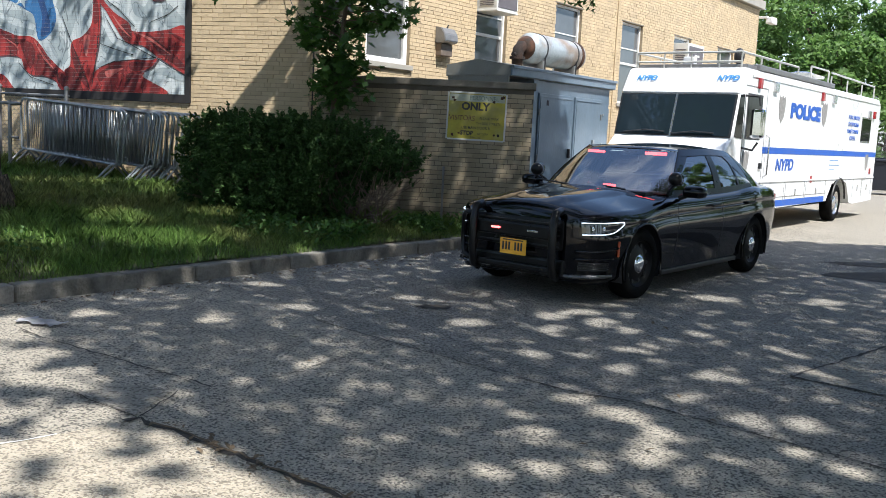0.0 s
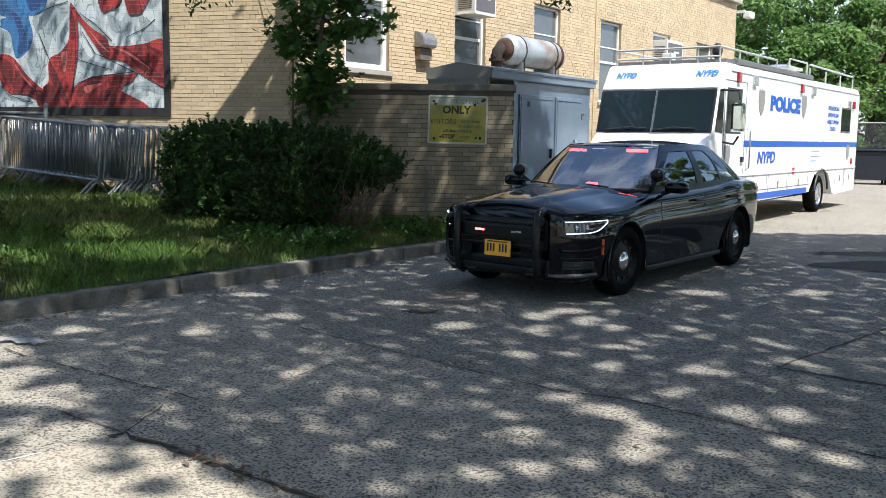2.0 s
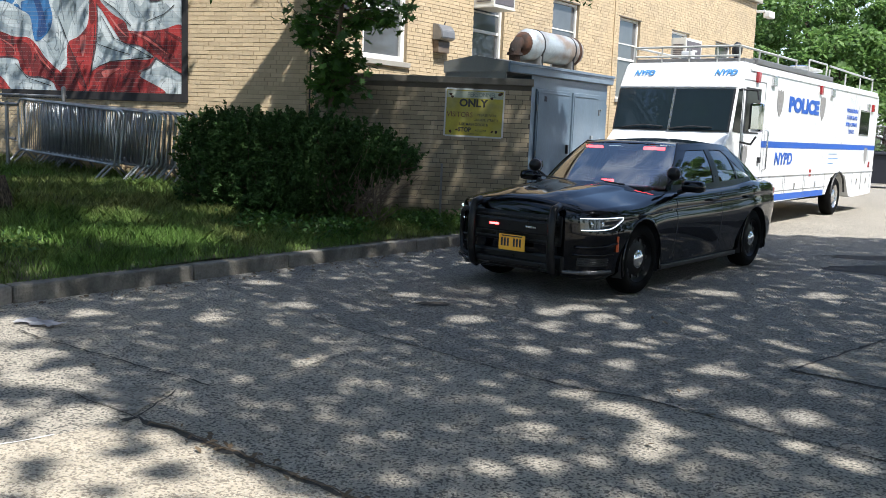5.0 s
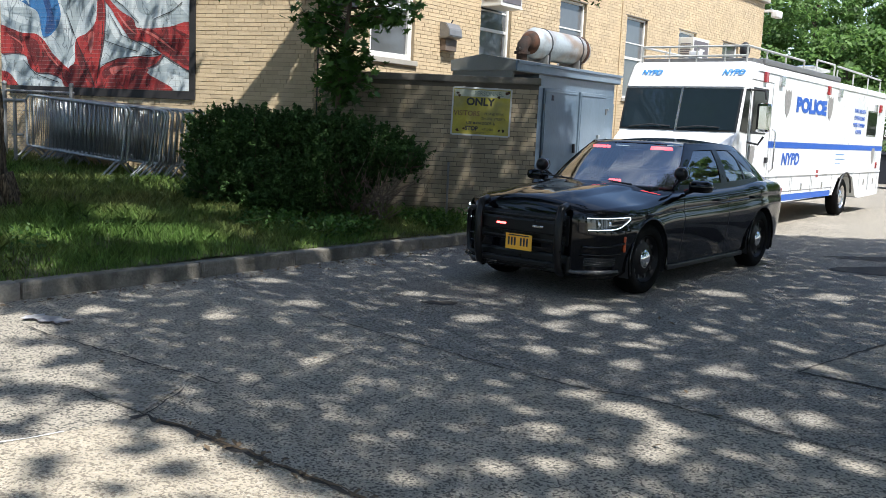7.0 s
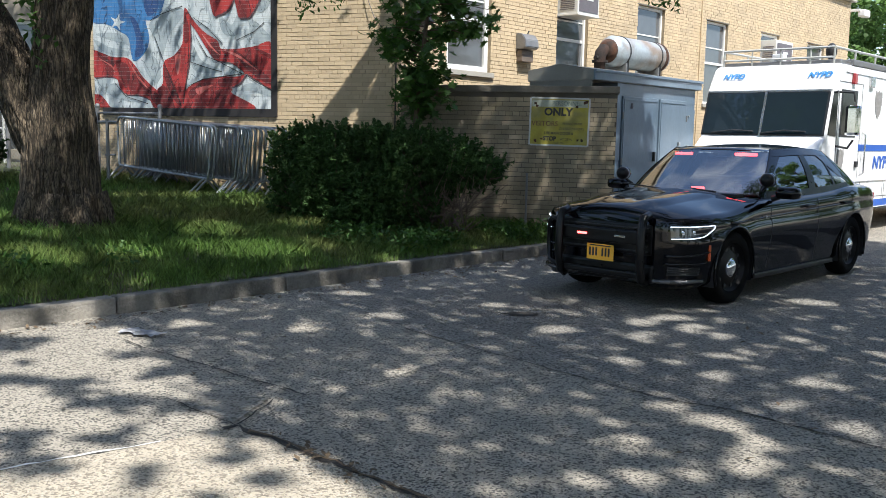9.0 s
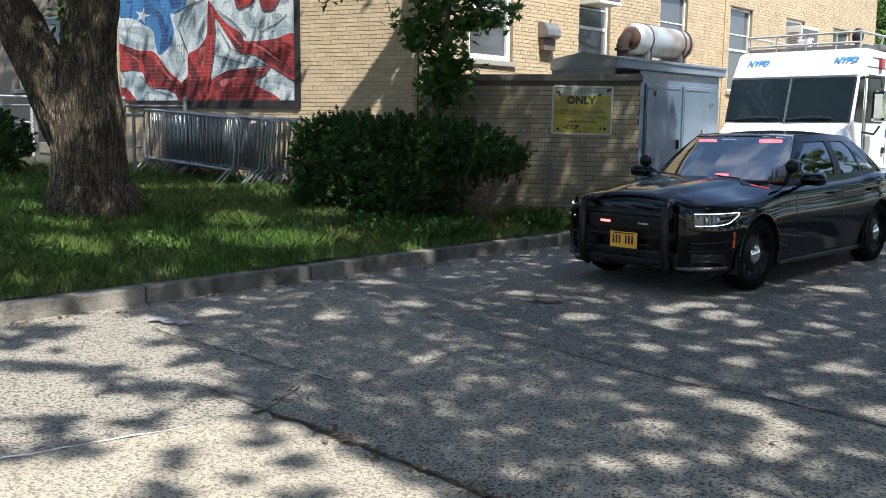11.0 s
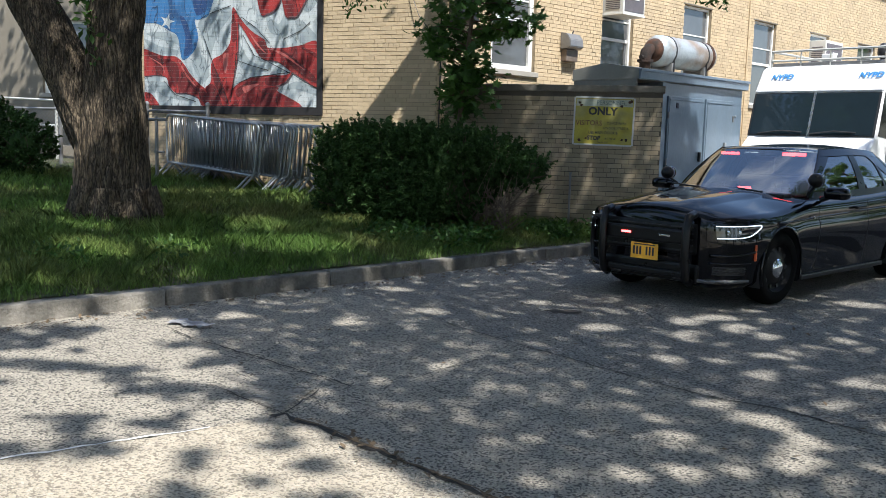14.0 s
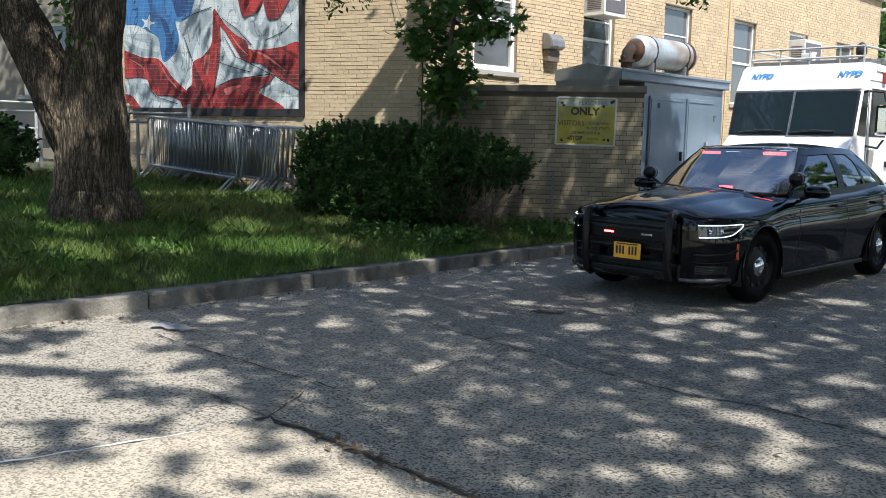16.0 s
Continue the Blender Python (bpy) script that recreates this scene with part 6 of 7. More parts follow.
# ---- crowd barriers ----
def barrier():
    root = empty("crowd_barrier", pose(0, 0, 0), "galvanised steel crowd barrier leaning in a stack on the lawn", "barrier", "stacked crowd barriers")
    L, H, z0 = 2.6, 1.13, 0.27
    r = 0.12
    loop = []
    for cx, cz, a0 in ((L - r, H - r, 0), (r, H - r, 90), (r, z0 + r * 0.4, 180), (L - r, z0 + r * 0.4, 270)):
        rr = r if cz > 0.5 else r * 0.4
        for k in range(5):
            a = radians(a0 + 90 * k / 4)
            loop.append((cx + rr * math.cos(a), 0, cz + rr * math.sin(a)))
    part("frame", tubebm(loop, 0.02, 8, closed=True), M["steel"], root, smooth=True)
    for k in range(22):
        x = 0.11 + (L - 0.22) * k / 21
        part("bar", tubebm([(x, 0, z0), (x, 0, H)], 0.0085, 6), M["steel"], root, smooth=True)
    for x in (0.16, L - 0.16):
        part("foot", tubebm([(x, 0, z0), (x + 0.02, 0.05, z0 - 0.03), (x + 0.05, 0.27, 0.02), (x + 0.06, 0.33, 0.0)], 0.018, 6), M["steel"], root)
        part("foot", tubebm([(x, 0, z0), (x - 0.02, -0.05, z0 - 0.03), (x - 0.05, -0.27, 0.02), (x - 0.06, -0.33, 0.0)], 0.018, 6), M["steel"], root)
    for z in (0.4, 0.85):
        part("hook", tubebm([(L, 0, z), (L + 0.05, 0, z), (L + 0.05, 0, z - 0.06)], 0.009, 6), M["steel"], root)
        part("loop", tubebm([(0, 0, z), (-0.04, 0.02, z), (-0.04, -0.02, z), (0, 0, z)], 0.008, 6), M["steel"], root)
    return root


rb = random.Random(11)
first = barrier()
# right ends step back along the wall
for k in range(13):
    f = (0.0, 0.06, 0.34, 0.39, 0.44, 0.48, 0.53, 0.58, 0.64, 0.71, 0.77, 0.83, 0.97)[k]
    ox, oy = -5.10 + 1.2 * f + rb.uniform(-0.012, 0.012), 14.27 + 0.18 * f + rb.uniform(-0.04, 0.04)
    turn = -32 + 8 * f + rb.uniform(-0.8, 0.8)
    c, s = math.cos(radians(turn)), math.sin(radians(turn))
    lx, ly = ox - 2.6 * c, oy - 2.6 * s
    zz = lawn_z(ox - 0.3 * c, oy - 0.3 * s) - 0.02
    zl = lawn_z(lx, ly) - 0.02
    tilt = math.degrees(math.atan2(zl - zz, 2.6))
    m = pose(lx, ly, zl, 0, 0, turn) @ pose(0, 0, 0, rb.uniform(-3, 2), tilt, 0)
    if k == 0:
        first.matrix_basis = m
    else:
        copy_thing(first, m)


# ---- shrubs ----
def shrub(name, lumps, leafcount, size, seed, label, material, category="shrub", long=1.3, twigs=60):
    rng = np.random.default_rng(seed)
    cx, cy = lumps[0][0], lumps[0][1]
    root = empty(name, pose(cx, cy, lawn_z(cx, cy)), label, category)
    base = Vector((cx, cy, lawn_z(cx, cy)))
    pts = []
    wts = np.array([a[3] * a[4] * a[5] for a in lumps])
    for (x, y, z, rx, ry, rz), k in zip(lumps, (leafcount * wts / wts.sum()).astype(int)):
        # upright shoots, each set with needles
        m = max(20, k // 42)
        d = rng.normal(size=(m, 3))
        d /= np.linalg.norm(d, axis=1)[:, None]
        rad = rng.uniform(0.5, 1.0, m) ** 0.5
        rough = np.array([1 + 0.30 * noise.noise(Vector((a * 2.6 + x, b * 2.6 + y, c * 2.6))) + 0.16 * noise.noise(Vector((a * 7, b * 7 + x, c * 7))) for a, b, c in d])
        foot = d * (rad * rough * 0.93)[:, None] * np.array([rx, ry, rz]) + np.array([x, y, z])
        way = d + np.array([0, 0, 0.55]) + rng.normal(size=(m, 3)) * 0.4
        way *= (rng.uniform(0.07, 0.2, m) / np.linalg.norm(way, axis=1))[:, None]
        t = rng.uniform(0, 1, (m, 42, 1))
        p = (foot[:, None, :] + way[:, None, :] * t + rng.normal(size=(m, 42, 3)) * (0.026 * (1.15 - t))).reshape(-1, 3)
        pts.append(p)
    p = np.vstack(pts) - np.array(base)
    p = p[p[:, 2] > -0.05]
    leaves("foliage", material, root, rng, p, rng.uniform(0.6, 1.35, len(p)) * size, 0.2, long)
    # solid balls fill each lump so that its inside reads as shade
    core = bmesh.new()
    for x, y, z, rx, ry, rz in lumps:
        ball(core, (x - base.x, y - base.y, z - base.z), rx * 0.5, ry * 0.5, rz * 0.52, 12)
    part("inner_shade", core, M["yew"], root, "solid core standing in for inner shade")
    bm = bmesh.new()
    for k in range(twigs):
        l = lumps[rng.integers(len(lumps))]
        a, b = rng.uniform(0, 2 * math.pi), rng.uniform(-0.3, 1.2)
        s = Vector((l[0] - base.x, l[1] - base.y, max(0.02, l[2] - l[5] * 0.6 - base.z)))
        e = Vector((l[0] + l[3] * 0.95 * math.cos(a) * math.cos(b) - base.x, l[1] + l[4] * 0.95 * math.sin(a) * math.cos(b) - base.y, l[2] + l[5] * 0.9 * math.sin(b) - base.z))
        mid = (s + e) / 2 + Vector(rng.normal(size=3) * 0.06)
        tube(bm, [s, mid, e], [0.012, 0.008, 0.003], 4)
    part("twig_tangle", bm, M["twig"], root)
    if leafcount > 50000:
        bm = bmesh.new()
        for k in range(110):
            s = Vector((rng.uniform(0.75, 1.8), rng.uniform(-0.35, 0.1), rng.uniform(-0.1, 0.25)))
            e = s + Vector((rng.uniform(-0.45, 0.6), rng.uniform(-0.35, 0.1), rng.uniform(0.1, 0.75)))
            mid = (s + e) / 2 + Vector(rng.normal(size=3) * 0.07)
            tube(bm, [s, mid, e], [0.009, 0.006, 0.002], 4)
        part("twig_tangle", bm, M["bare"], root, "grey-brown leafless twigs")
    return root


shrub("yew_bush", [(-2.55, 12.15, 1.0, 0.78, 0.75, 0.76), (-1.75, 12.1, 0.98, 0.75, 0.75, 0.76), (-1.1, 12.15, 1.2, 0.5, 0.55, 0.4), (-0.78, 12.1, 1.16, 0.44, 0.45, 0.27), (-2.95, 11.8, 0.75, 0.45, 0.45, 0.5), (-2.15, 11.65, 0.68, 0.6, 0.5, 0.48), (-3.1, 12.3, 1.2, 0.45, 0.5, 0.5), (-2.75, 12.0, 1.38, 0.36, 0.35, 0.3), (-2.1, 12.0, 1.40, 0.4, 0.35, 0.28), (-1.4, 12.0, 1.36, 0.4, 0.35, 0.26), (-0.56, 12.05, 1.12, 0.3, 0.3, 0.2)],
      150000, 0.028, 21, "dark green clipped yew bush before brick walls", M["yew"], twigs=160, long=2.1)
shrub("low_shrub", [(-9.6, 13.9, 1.35, 0.75, 0.6, 0.6), (-8.85, 13.7, 1.2, 0.55, 0.5, 0.5), (-10.4, 14.0, 1.4, 0.7, 0.6, 0.65)], 32000, 0.045, 22, "dark green shrub beside a chain-link fence", M["yew"])


def herb_tufts():
    rng = np.random.default_rng(8)
    pts = []
    for x, y, k, r in ((-1.2, 11.0, 900, 0.5), (-0.2, 12.3, 500, 0.35), (-2.1, 10.9, 500, 0.5), (-4.6, 7.6, 110, 0.3), (-3.9, 8.4, 80, 0.3), (0.5, 12.9, 300, 0.3)):
        p = rng.normal(size=(k, 2)) * r * 0.5 + np.array([x, y])
        for a, b in p:
            if a * UY - b * UX < KERB_N - 0.2:
                pts.append((a, b, lawn_z(a, b) + rng.uniform(0.02, 0.22)))
    root = leaves("weed_tufts", M["leaf"], None, rng, np.array(pts), rng.uniform(0.03, 0.065, len(pts)), 0.4, 1.5)
    tagged(root, "broad-leaved weeds growing in rough grass", "weeds", kind="stuff")


herb_tufts()


# ---- trees ----
def limb(bm, pts, radii, seg=14, rough=0.0, seed=0):
    """A knobbly limb along smooth points."""
    rng = random.Random(seed)
    P, Rr = [], []
    k = len(pts)
    for i in range(k - 1):
        p0, p1, p2, p3 = (Vector(pts[min(max(i + j, 0), k - 1)]) for j in (-1, 0, 1, 2))
        for s in range(6):
            t = s / 6
            P.append(0.5 * ((2 * p1) + (p2 - p0) * t + (2 * p0 - 5 * p1 + 4 * p2 - p3) * t * t + (3 * p1 - p0 - 3 * p2 + p3) * t ** 3))
            Rr.append(radii[i] + (radii[i + 1] - radii[i]) * t)
    P.append(Vector(pts[-1])), Rr.append(radii[-1])
    n0 = len(bm.verts)
    tube(bm, P, Rr, seg)
    if rough:
        bm.verts.ensure_lookup_table()
        for v in bm.verts[n0:]:
            near = min(P, key=lambda q: (q - v.co).length_squared)
            d = v.co - near
            a = math.atan2(d.y, d.x)
            v.co += d.normalized() * rough * (noise.noise(Vector((a * 2.2, v.co.z * 0.6, seed))) + 0.6 * noise.noise(Vector((a * 7.0, v.co.z * 1.2, seed + 5))))
    return bm


def bark_stem(bm, pts, radii, seg=110, step=14, depth=0.03, seed=0):
    """A stem with furrowed bark cut into its rings."""
    P, Rr = [], []
    k = len(pts)
    for i in range(k - 1):
        p0, p1, p2, p3 = (Vector(pts[min(max(i + j, 0), k - 1)]) for j in (-1, 0, 1, 2))
        for s in range(step):
            t = s / step
            P.append(0.5 * ((2 * p1) + (p2 - p0) * t + (2 * p0 - 5 * p1 + 4 * p2 - p3) * t * t + (3 * p1 - p0 - 3 * p2 + p3) * t ** 3))
            Rr.append(radii[i] + (radii[i + 1] - radii[i]) * t)
    P.append(Vector(pts[-1])), Rr.append(radii[-1])
    rings = []
    for p, r in zip(P, Rr):
        ring = []
        for j in range(seg):
            a = 2 * math.pi * j / seg
            ca, sa = math.cos(a), math.sin(a)
            z = p.z
            lump = 0.10 * noise.noise(Vector((ca * 1.3, sa * 1.3, z * 0.7 + seed))) * r
            twist = 0.5 * noise.noise(Vector((ca * 1.5, sa * 1.5, z * 1.1 + seed)))
            f1 = noise.noise(Vector((ca * 7.5 + twist, sa * 7.5 - twist, z * 1.5 + seed)))
            f2 = noise.noise(Vector((ca * 16 + twist, sa * 16, z * 4.0 + seed)))
            fur = (1 - abs(f1) * 2.6) * 0.7 + (1 - abs(f2) * 2.4) * 0.3
            ring.append(bm.verts.new((p.x + ca * (r + lump - depth * fur), p.y + sa * (r + lump - depth * fur), z)))
        rings.append(ring)
    for ra, rc in zip(rings, rings[1:]):
        for j in range(seg):
            bm.faces.new((ra[j], ra[(j + 1) % seg], rc[(j + 1) % seg], rc[j]))
    return bm


def big_tree():
    bx, by = -5.3, 9.95
    bz = lawn_z(bx, by)
    root = empty("shade_tree", pose(bx, by, bz), "old forked tree with furrowed grey-brown bark on a lawn", "tree")
    bm = bmesh.new()
    bark_stem(bm, [(0.0, 0, -0.25), (-0.02, 0, 0.05), (-0.04, 0, 0.35), (-0.04, 0, 0.8), (-0.02, 0, 1.2), (0.0, 0, 1.7), (0.04, 0.02, 2.3), (0.14, 0.05, 3.0), (0.3, 0.2, 4.2), (0.6, 0.8, 5.8), (0.8, 1.4, 7.6)], [0.62, 0.52, 0.45, 0.415, 0.39, 0.315, 0.31, 0.305, 0.27, 0.2, 0.11], 120, 14, 0.035, 3)
    part("trunk", bm, M["bark"], root, "furrowed trunk", smooth=True)
    bm = bmesh.new()
    bark_stem(bm, [(-0.16, 0.0, 0.7), (-0.26, 0.0, 1.0), (-0.46, 0.0, 1.45), (-0.72, -0.02, 2.0), (-1.02, -0.05, 2.6), (-1.4, -0.1, 3.4), (-2.0, -0.2, 4.8), (-2.6, -0.2, 6.5)], [0.28, 0.30, 0.305, 0.30, 0.285, 0.26, 0.2, 0.11], 100, 14, 0.032, 9)
    part("stem", bm, M["bark"], root, "leaning second stem", smooth=True)
    bm = bmesh.new()
    for q in range(9):
        a = q * 0.7
        limb(bm, [(0.36 * math.cos(a), 0.36 * math.sin(a), 0.3), (0.49 * math.cos(a), 0.49 * math.sin(a), 0.02), (0.66 * math.cos(a + 0.1), 0.66 * math.sin(a + 0.1), -0.18)], [0.14, 0.10, 0.04], 12, 0.02, q)
    part("root_flare", bm, M["bark"], root, smooth=True)
    bm = bmesh.new()
    limb(bm, [(0.5, 0.7, 5.4), (1.9, 1.9, 5.3), (3.75, 3.05, 5.2), (4.2, 3.0, 6.4), (4.5, 2.9, 7.6), (5.0, 2.4, 9.2)], [0.2, 0.19, 0.18, 0.17, 0.15, 0.08], 12, 0.01, 4)
    limb(bm, [(0.25, 0.1, 3.8), (0.9, 0.2, 4.8), (2.2, -0.2, 6.4), (4.0, -1.0, 7.8)], [0.16, 0.14, 0.1, 0.05], 10, 0.01, 5)
    limb(bm, [(-1.7, -0.2, 4.4), (-2.3, 0.8, 5.6), (-2.8, 3.0, 7.4), (-3.8, 6.4, 9.0)], [0.15, 0.12, 0.09, 0.04], 10, 0.01, 6)
    part("limb", bm, M["bark"], root, smooth=True)
    rng = np.random.default_rng(77)
    pts = []
    for cx, cy, cz, r, k in ((-0.4, 0.3, 7.6, 2.0, 2600), (-2.4, 0.2, 7.0, 1.6, 1600), (1.4, 0.9, 7.6, 1.6, 2000), (0.3, -0.8, 8.8, 1.5, 1500), (-3.6, 6.6, 9.2, 2.2, 2600), (-5.4, 6.0, 9.0, 2.0, 2000)):
        p = rng.normal(size=(k, 3)) * np.array([0.5, 0.5, 0.36]) * r + np.array([cx, cy, cz])
        pts.append(p[p[:, 2] > 4.6])
    p = np.vstack(pts)
    leaves("crown", M["canopyleaf"], root, rng, p, rng.uniform(0.12, 0.22, len(p)), 0.5, 1.2)
    # small shoots between the stems
    q = []
    for sx, sy, sz in ((-0.35, -0.1, 2.45), (-0.15, -0.15, 2.25), (-0.05, -0.25, 1.95), (-1.1, -0.2, 2.95), (-0.3, -0.2, 2.9)):
        q.append(rng.normal(size=(36, 3)) * np.array([0.10, 0.08, 0.14]) + np.array([sx, sy, sz]))
    q = np.vstack(q)
    leaves("shoot_leaves", M["leaf"], root, rng, q, rng.uniform(0.05, 0.1, len(q)), 0.2, 1.5)


big_tree()


SUN_SHIFT = (SUN_DIR.x / SUN_DIR.z, SUN_DIR.y / SUN_DIR.z)
# where sunlight falls through the crown: place on the ground and radius
SUN_FLECKS = [(0.29, 7.40, 0.14), (1.02, 7.83, 0.17), (1.34, 8.10, 0.12), (1.46, 7.74, 0.14), (1.62, 7.42, 0.14), (2.90, 9.16, 0.21), (2.20, 7.39, 0.12), (1.49, 6.68, 0.14),
              (0.72, 6.42, 0.09), (1.29, 6.11, 0.12), (2.64, 6.91, 0.14), (2.74, 6.30, 0.15), (1.92, 6.05, 0.15), (4.06, 9.25, 0.20), (0.89, 5.35, 0.09), (1.09, 5.07, 0.14),
              (1.57, 5.42, 0.09), (0.56, 4.68, 0.11), (1.24, 4.77, 0.12), (1.13, 4.37, 0.14), (1.87, 5.05, 0.12), (2.13, 5.06, 0.12), (0.57, 4.17, 0.09), (0.29, 4.04, 0.09),
              (0.83, 4.18, 0.09), (1.92, 4.52, 0.09), (2.12, 4.29, 0.10), (-0.25, 8.42, 0.15), (-1.18, 7.70, 0.18), (-2.74, 7.06, 0.14), (-0.83, 5.84, 0.09), (-1.79, 7.03, 0.15)]
LAWN_FLECKS = [(-4.6, 14.0, 0.5, 0.4), (-4.15, 13.2, 0.4, 0.34), (-3.25, 9.62, 0.62, 0.34), (-2.98, 9.95, 0.5, 0.34), (-3.82, 10.55, 0.42, 0.38), (-4.2, 9.05, 0.42, 0.24), (-3.05, 11.55, 0.3, 0.2), (-4.8, 8.4, 0.42, 0.26), (-1.7, 8.75, 0.18, 0.14), (-2.5, 10.5, 0.24, 0.16), (-5.4, 9.3, 0.35, 0.2), (-1.6, 10.2, 0.2, 0.15), (-6.2, 10.4, 0.4, 0.25)]
LEAF_CLUMPS = [(-2.24, 4.89, 0.42, 0.17), (-3.24, 5.24, 0.6, 0.12), (-3.95, 5.77, 0.3, 0.2), (-3.77, 6.28, 0.3, 0.1), (-1.75, 3.91, 0.1, 0.08), (-1.15, 3.87, 0.1, 0.1), (-1.41, 4.15, 0.12, 0.06),
               (-2.59, 4.31, 0.16, 0.07), (-2.16, 4.29, 0.14, 0.08), (-1.5, 4.45, 0.25, 0.06), (-1.21, 4.41, 0.1, 0.08), (-2.6, 3.75, 0.2, 0.1)]


def crown_gaps(rng):
    """A plan of the crown, traced along the sun to 8 m height: true where it lets light through."""
    nx, ny, st = 620, 715, 0.03
    gx, gy = np.meshgrid(np.arange(nx) * st - 5.0, np.arange(ny) * st - 9.0, indexing="ij")
    x, y = gx - 8 * SUN_SHIFT[0], gy - 8 * SUN_SHIFT[1]
    soft = np.array([[noise.noise(Vector((a * 0.36, b * 0.36, 2.5))) for b in range(ny // 4 + 2)] for a in range(nx // 4 + 2)])
    soft = np.kron(soft, np.ones((4, 4)))[:nx, :ny]
    wob = 0.22 * soft + 0.12 * np.sin(gx * 11 + 3 * soft) * np.sin(gy * 13 + 2 * soft)
    gap = np.zeros((nx, ny), bool)

    def hole(cx, cy, lx, ly, a=0.0):
        i0, j0 = int((cx + 8 * SUN_SHIFT[0] + 5.0) / st), int((cy + 8 * SUN_SHIFT[1] + 9.0) / st)
        r = int(max(lx, ly) * 1.5 / st) + 2
        if not (0 < i0 < nx and 0 < j0 < ny):
            return None
        sl = (slice(max(0, i0 - r), i0 + r + 1), slice(max(0, j0 - r), j0 + r + 1))
        dx, dy = x[sl] - cx, y[sl] - cy
        u, v = dx * math.cos(a) + dy * math.sin(a), dy * math.cos(a) - dx * math.sin(a)
        return sl, (u / lx) ** 2 + (v / ly) ** 2 < 1 + 2.2 * wob[sl]

    def cut(*h):
        got = hole(*h)
        if got:
            gap[got[0]] |= got[1]

    # pinholes all over the crown
    for q in range(1500):
        cx, cy = rng.uniform(-7.7, 10.7), rng.uniform(-4.8, 16.3)
        lx = rng.uniform(0.04, 0.092)
        bank = cx * UY - cy * UX < KERB_N
        if (cy > 12.6 and q % 3) or (-2.6 < cx < -0.1 and 4.2 < cy < 7.0 and q % 4):
            continue
        if noise.noise(Vector((cx * 0.7, cy * 0.7, 4.5))) + rng.uniform(-0.45, 0.45) > (-0.15 if bank else -0.05):
            cut(cx, cy, lx * (1.45 if bank else 1.0), lx * rng.uniform(0.6, 1.0), rng.uniform(0, math.pi))
    for cx, cy, r in SUN_FLECKS:
        cut(cx, cy, r + 0.015, (r + 0.015) * rng.uniform(0.7, 1.0), rng.uniform(0, math.pi))
        cut(cx + rng.uniform(-1, 1) * r * 1.3, cy + rng.uniform(-1, 1) * r * 1.3, r * 0.6, r * 0.5, rng.uniform(0, math.pi))
    for cx, cy, lx, ly in LAWN_FLECKS:
        cut(cx, cy, lx, ly)
    # the crown ends over the near pavement and beyond the drive's shade
    rim = np.interp(y, [2.2, 2.8, 3.7, 4.2, 4.6, 5.2, 5.8, 6.4, 7.0, 7.6], [0.6, 0.2, -0.6, -1.1, -1.6, -1.95, -2.4, -2.85, -3.35, -4.2]) + 0.5 * wob
    road = x * UY - y * UX > KERB_N - 0.1
    lit = (x < rim) & road & (y > -2.0)
    thin = lit & (0.8 * soft + 0.6 * wob < -0.33)
    gap |= lit & ~thin
    for cx, cy, lx, ly in LEAF_CLUMPS:
        got = hole(cx, cy, lx, ly)
        if got:
            gap[got[0]] &= ~got[1]
    far = 11.0 + 0.5 * np.clip((gx - 1.5) / 2, 0, 1) - 0.05 * (gx - 2) + 0.4 * soft
    gap |= gy > far
    gap |= (gx < -2.2) & (gy > 9.0) & (soft + wob > -0.25)
    return gap


def canopy_tree():
    """The tree that stands behind the walker and shades the drive."""
    bx, by = 8.6, -5.2
    root = empty("shade_tree", pose(bx, by, 0), "tall leafy tree whose crown shades the drive", "tree")
    bm = bmesh.new()
    limb(bm, [(0, 0, -0.1), (0, 0, 1.5), (-0.1, 0.1, 3.5), (-0.3, 0.6, 5.5), (-0.8, 1.4, 8.6), (-1.0, 2.2, 13.5)], [0.42, 0.34, 0.3, 0.26, 0.22, 0.08], 20, 0.03, 2)
    part("trunk", bm, M["bark"], root, smooth=True)
    bm = bmesh.new()
    for q, e in enumerate([(-6.5, 4.0, 12.6), (-3.5, 9.5, 12.0), (1.0, 10.5, 12.2), (3.0, 5.0, 12.0), (-2.0, -6.0, 12.0), (2.5, -4.5, 11.8), (-6.5, 8.5, 12.4), (-2.0, 5.5, 13.2), (-7.5, 1.0, 12.2)]):
        limb(bm, [(-0.3, 0.6, 5.2 + 0.15 * q), (e[0] * 0.35, e[1] * 0.35, 8.6), (e[0] * 0.7, e[1] * 0.72, 10.8), e], [0.15, 0.12, 0.08, 0.03], 8, 0.0, q)
    part("limb", bm, M["bark"], root, smooth=True)
    rng = np.random.default_rng(31)
    tot = 250000
    px, py, zz = rng.uniform(-5.0, 13.5, tot), rng.uniform(-9.0, 12.2, tot), rng.uniform(9.0, 12.5, tot)
    bare = crown_gaps(rng)
    keep = (rng.uniform(0, 1, tot) < 0.9) & ~bare[((px + 5.0) / 0.03).astype(int), ((py + 9.0) / 0.03).astype(int)]
    px, py, zz = px[keep], py[keep], zz[keep]
    p = np.stack([px + SUN_SHIFT[0] * (zz - 8.0) - bx, py + SUN_SHIFT[1] * (zz - 8.0) - by, zz], 1)
    leaves("crown", M["canopyleaf"], root, rng, p, rng.uniform(0.09, 0.15, len(p)), 1.2, 1.2)


canopy_tree()


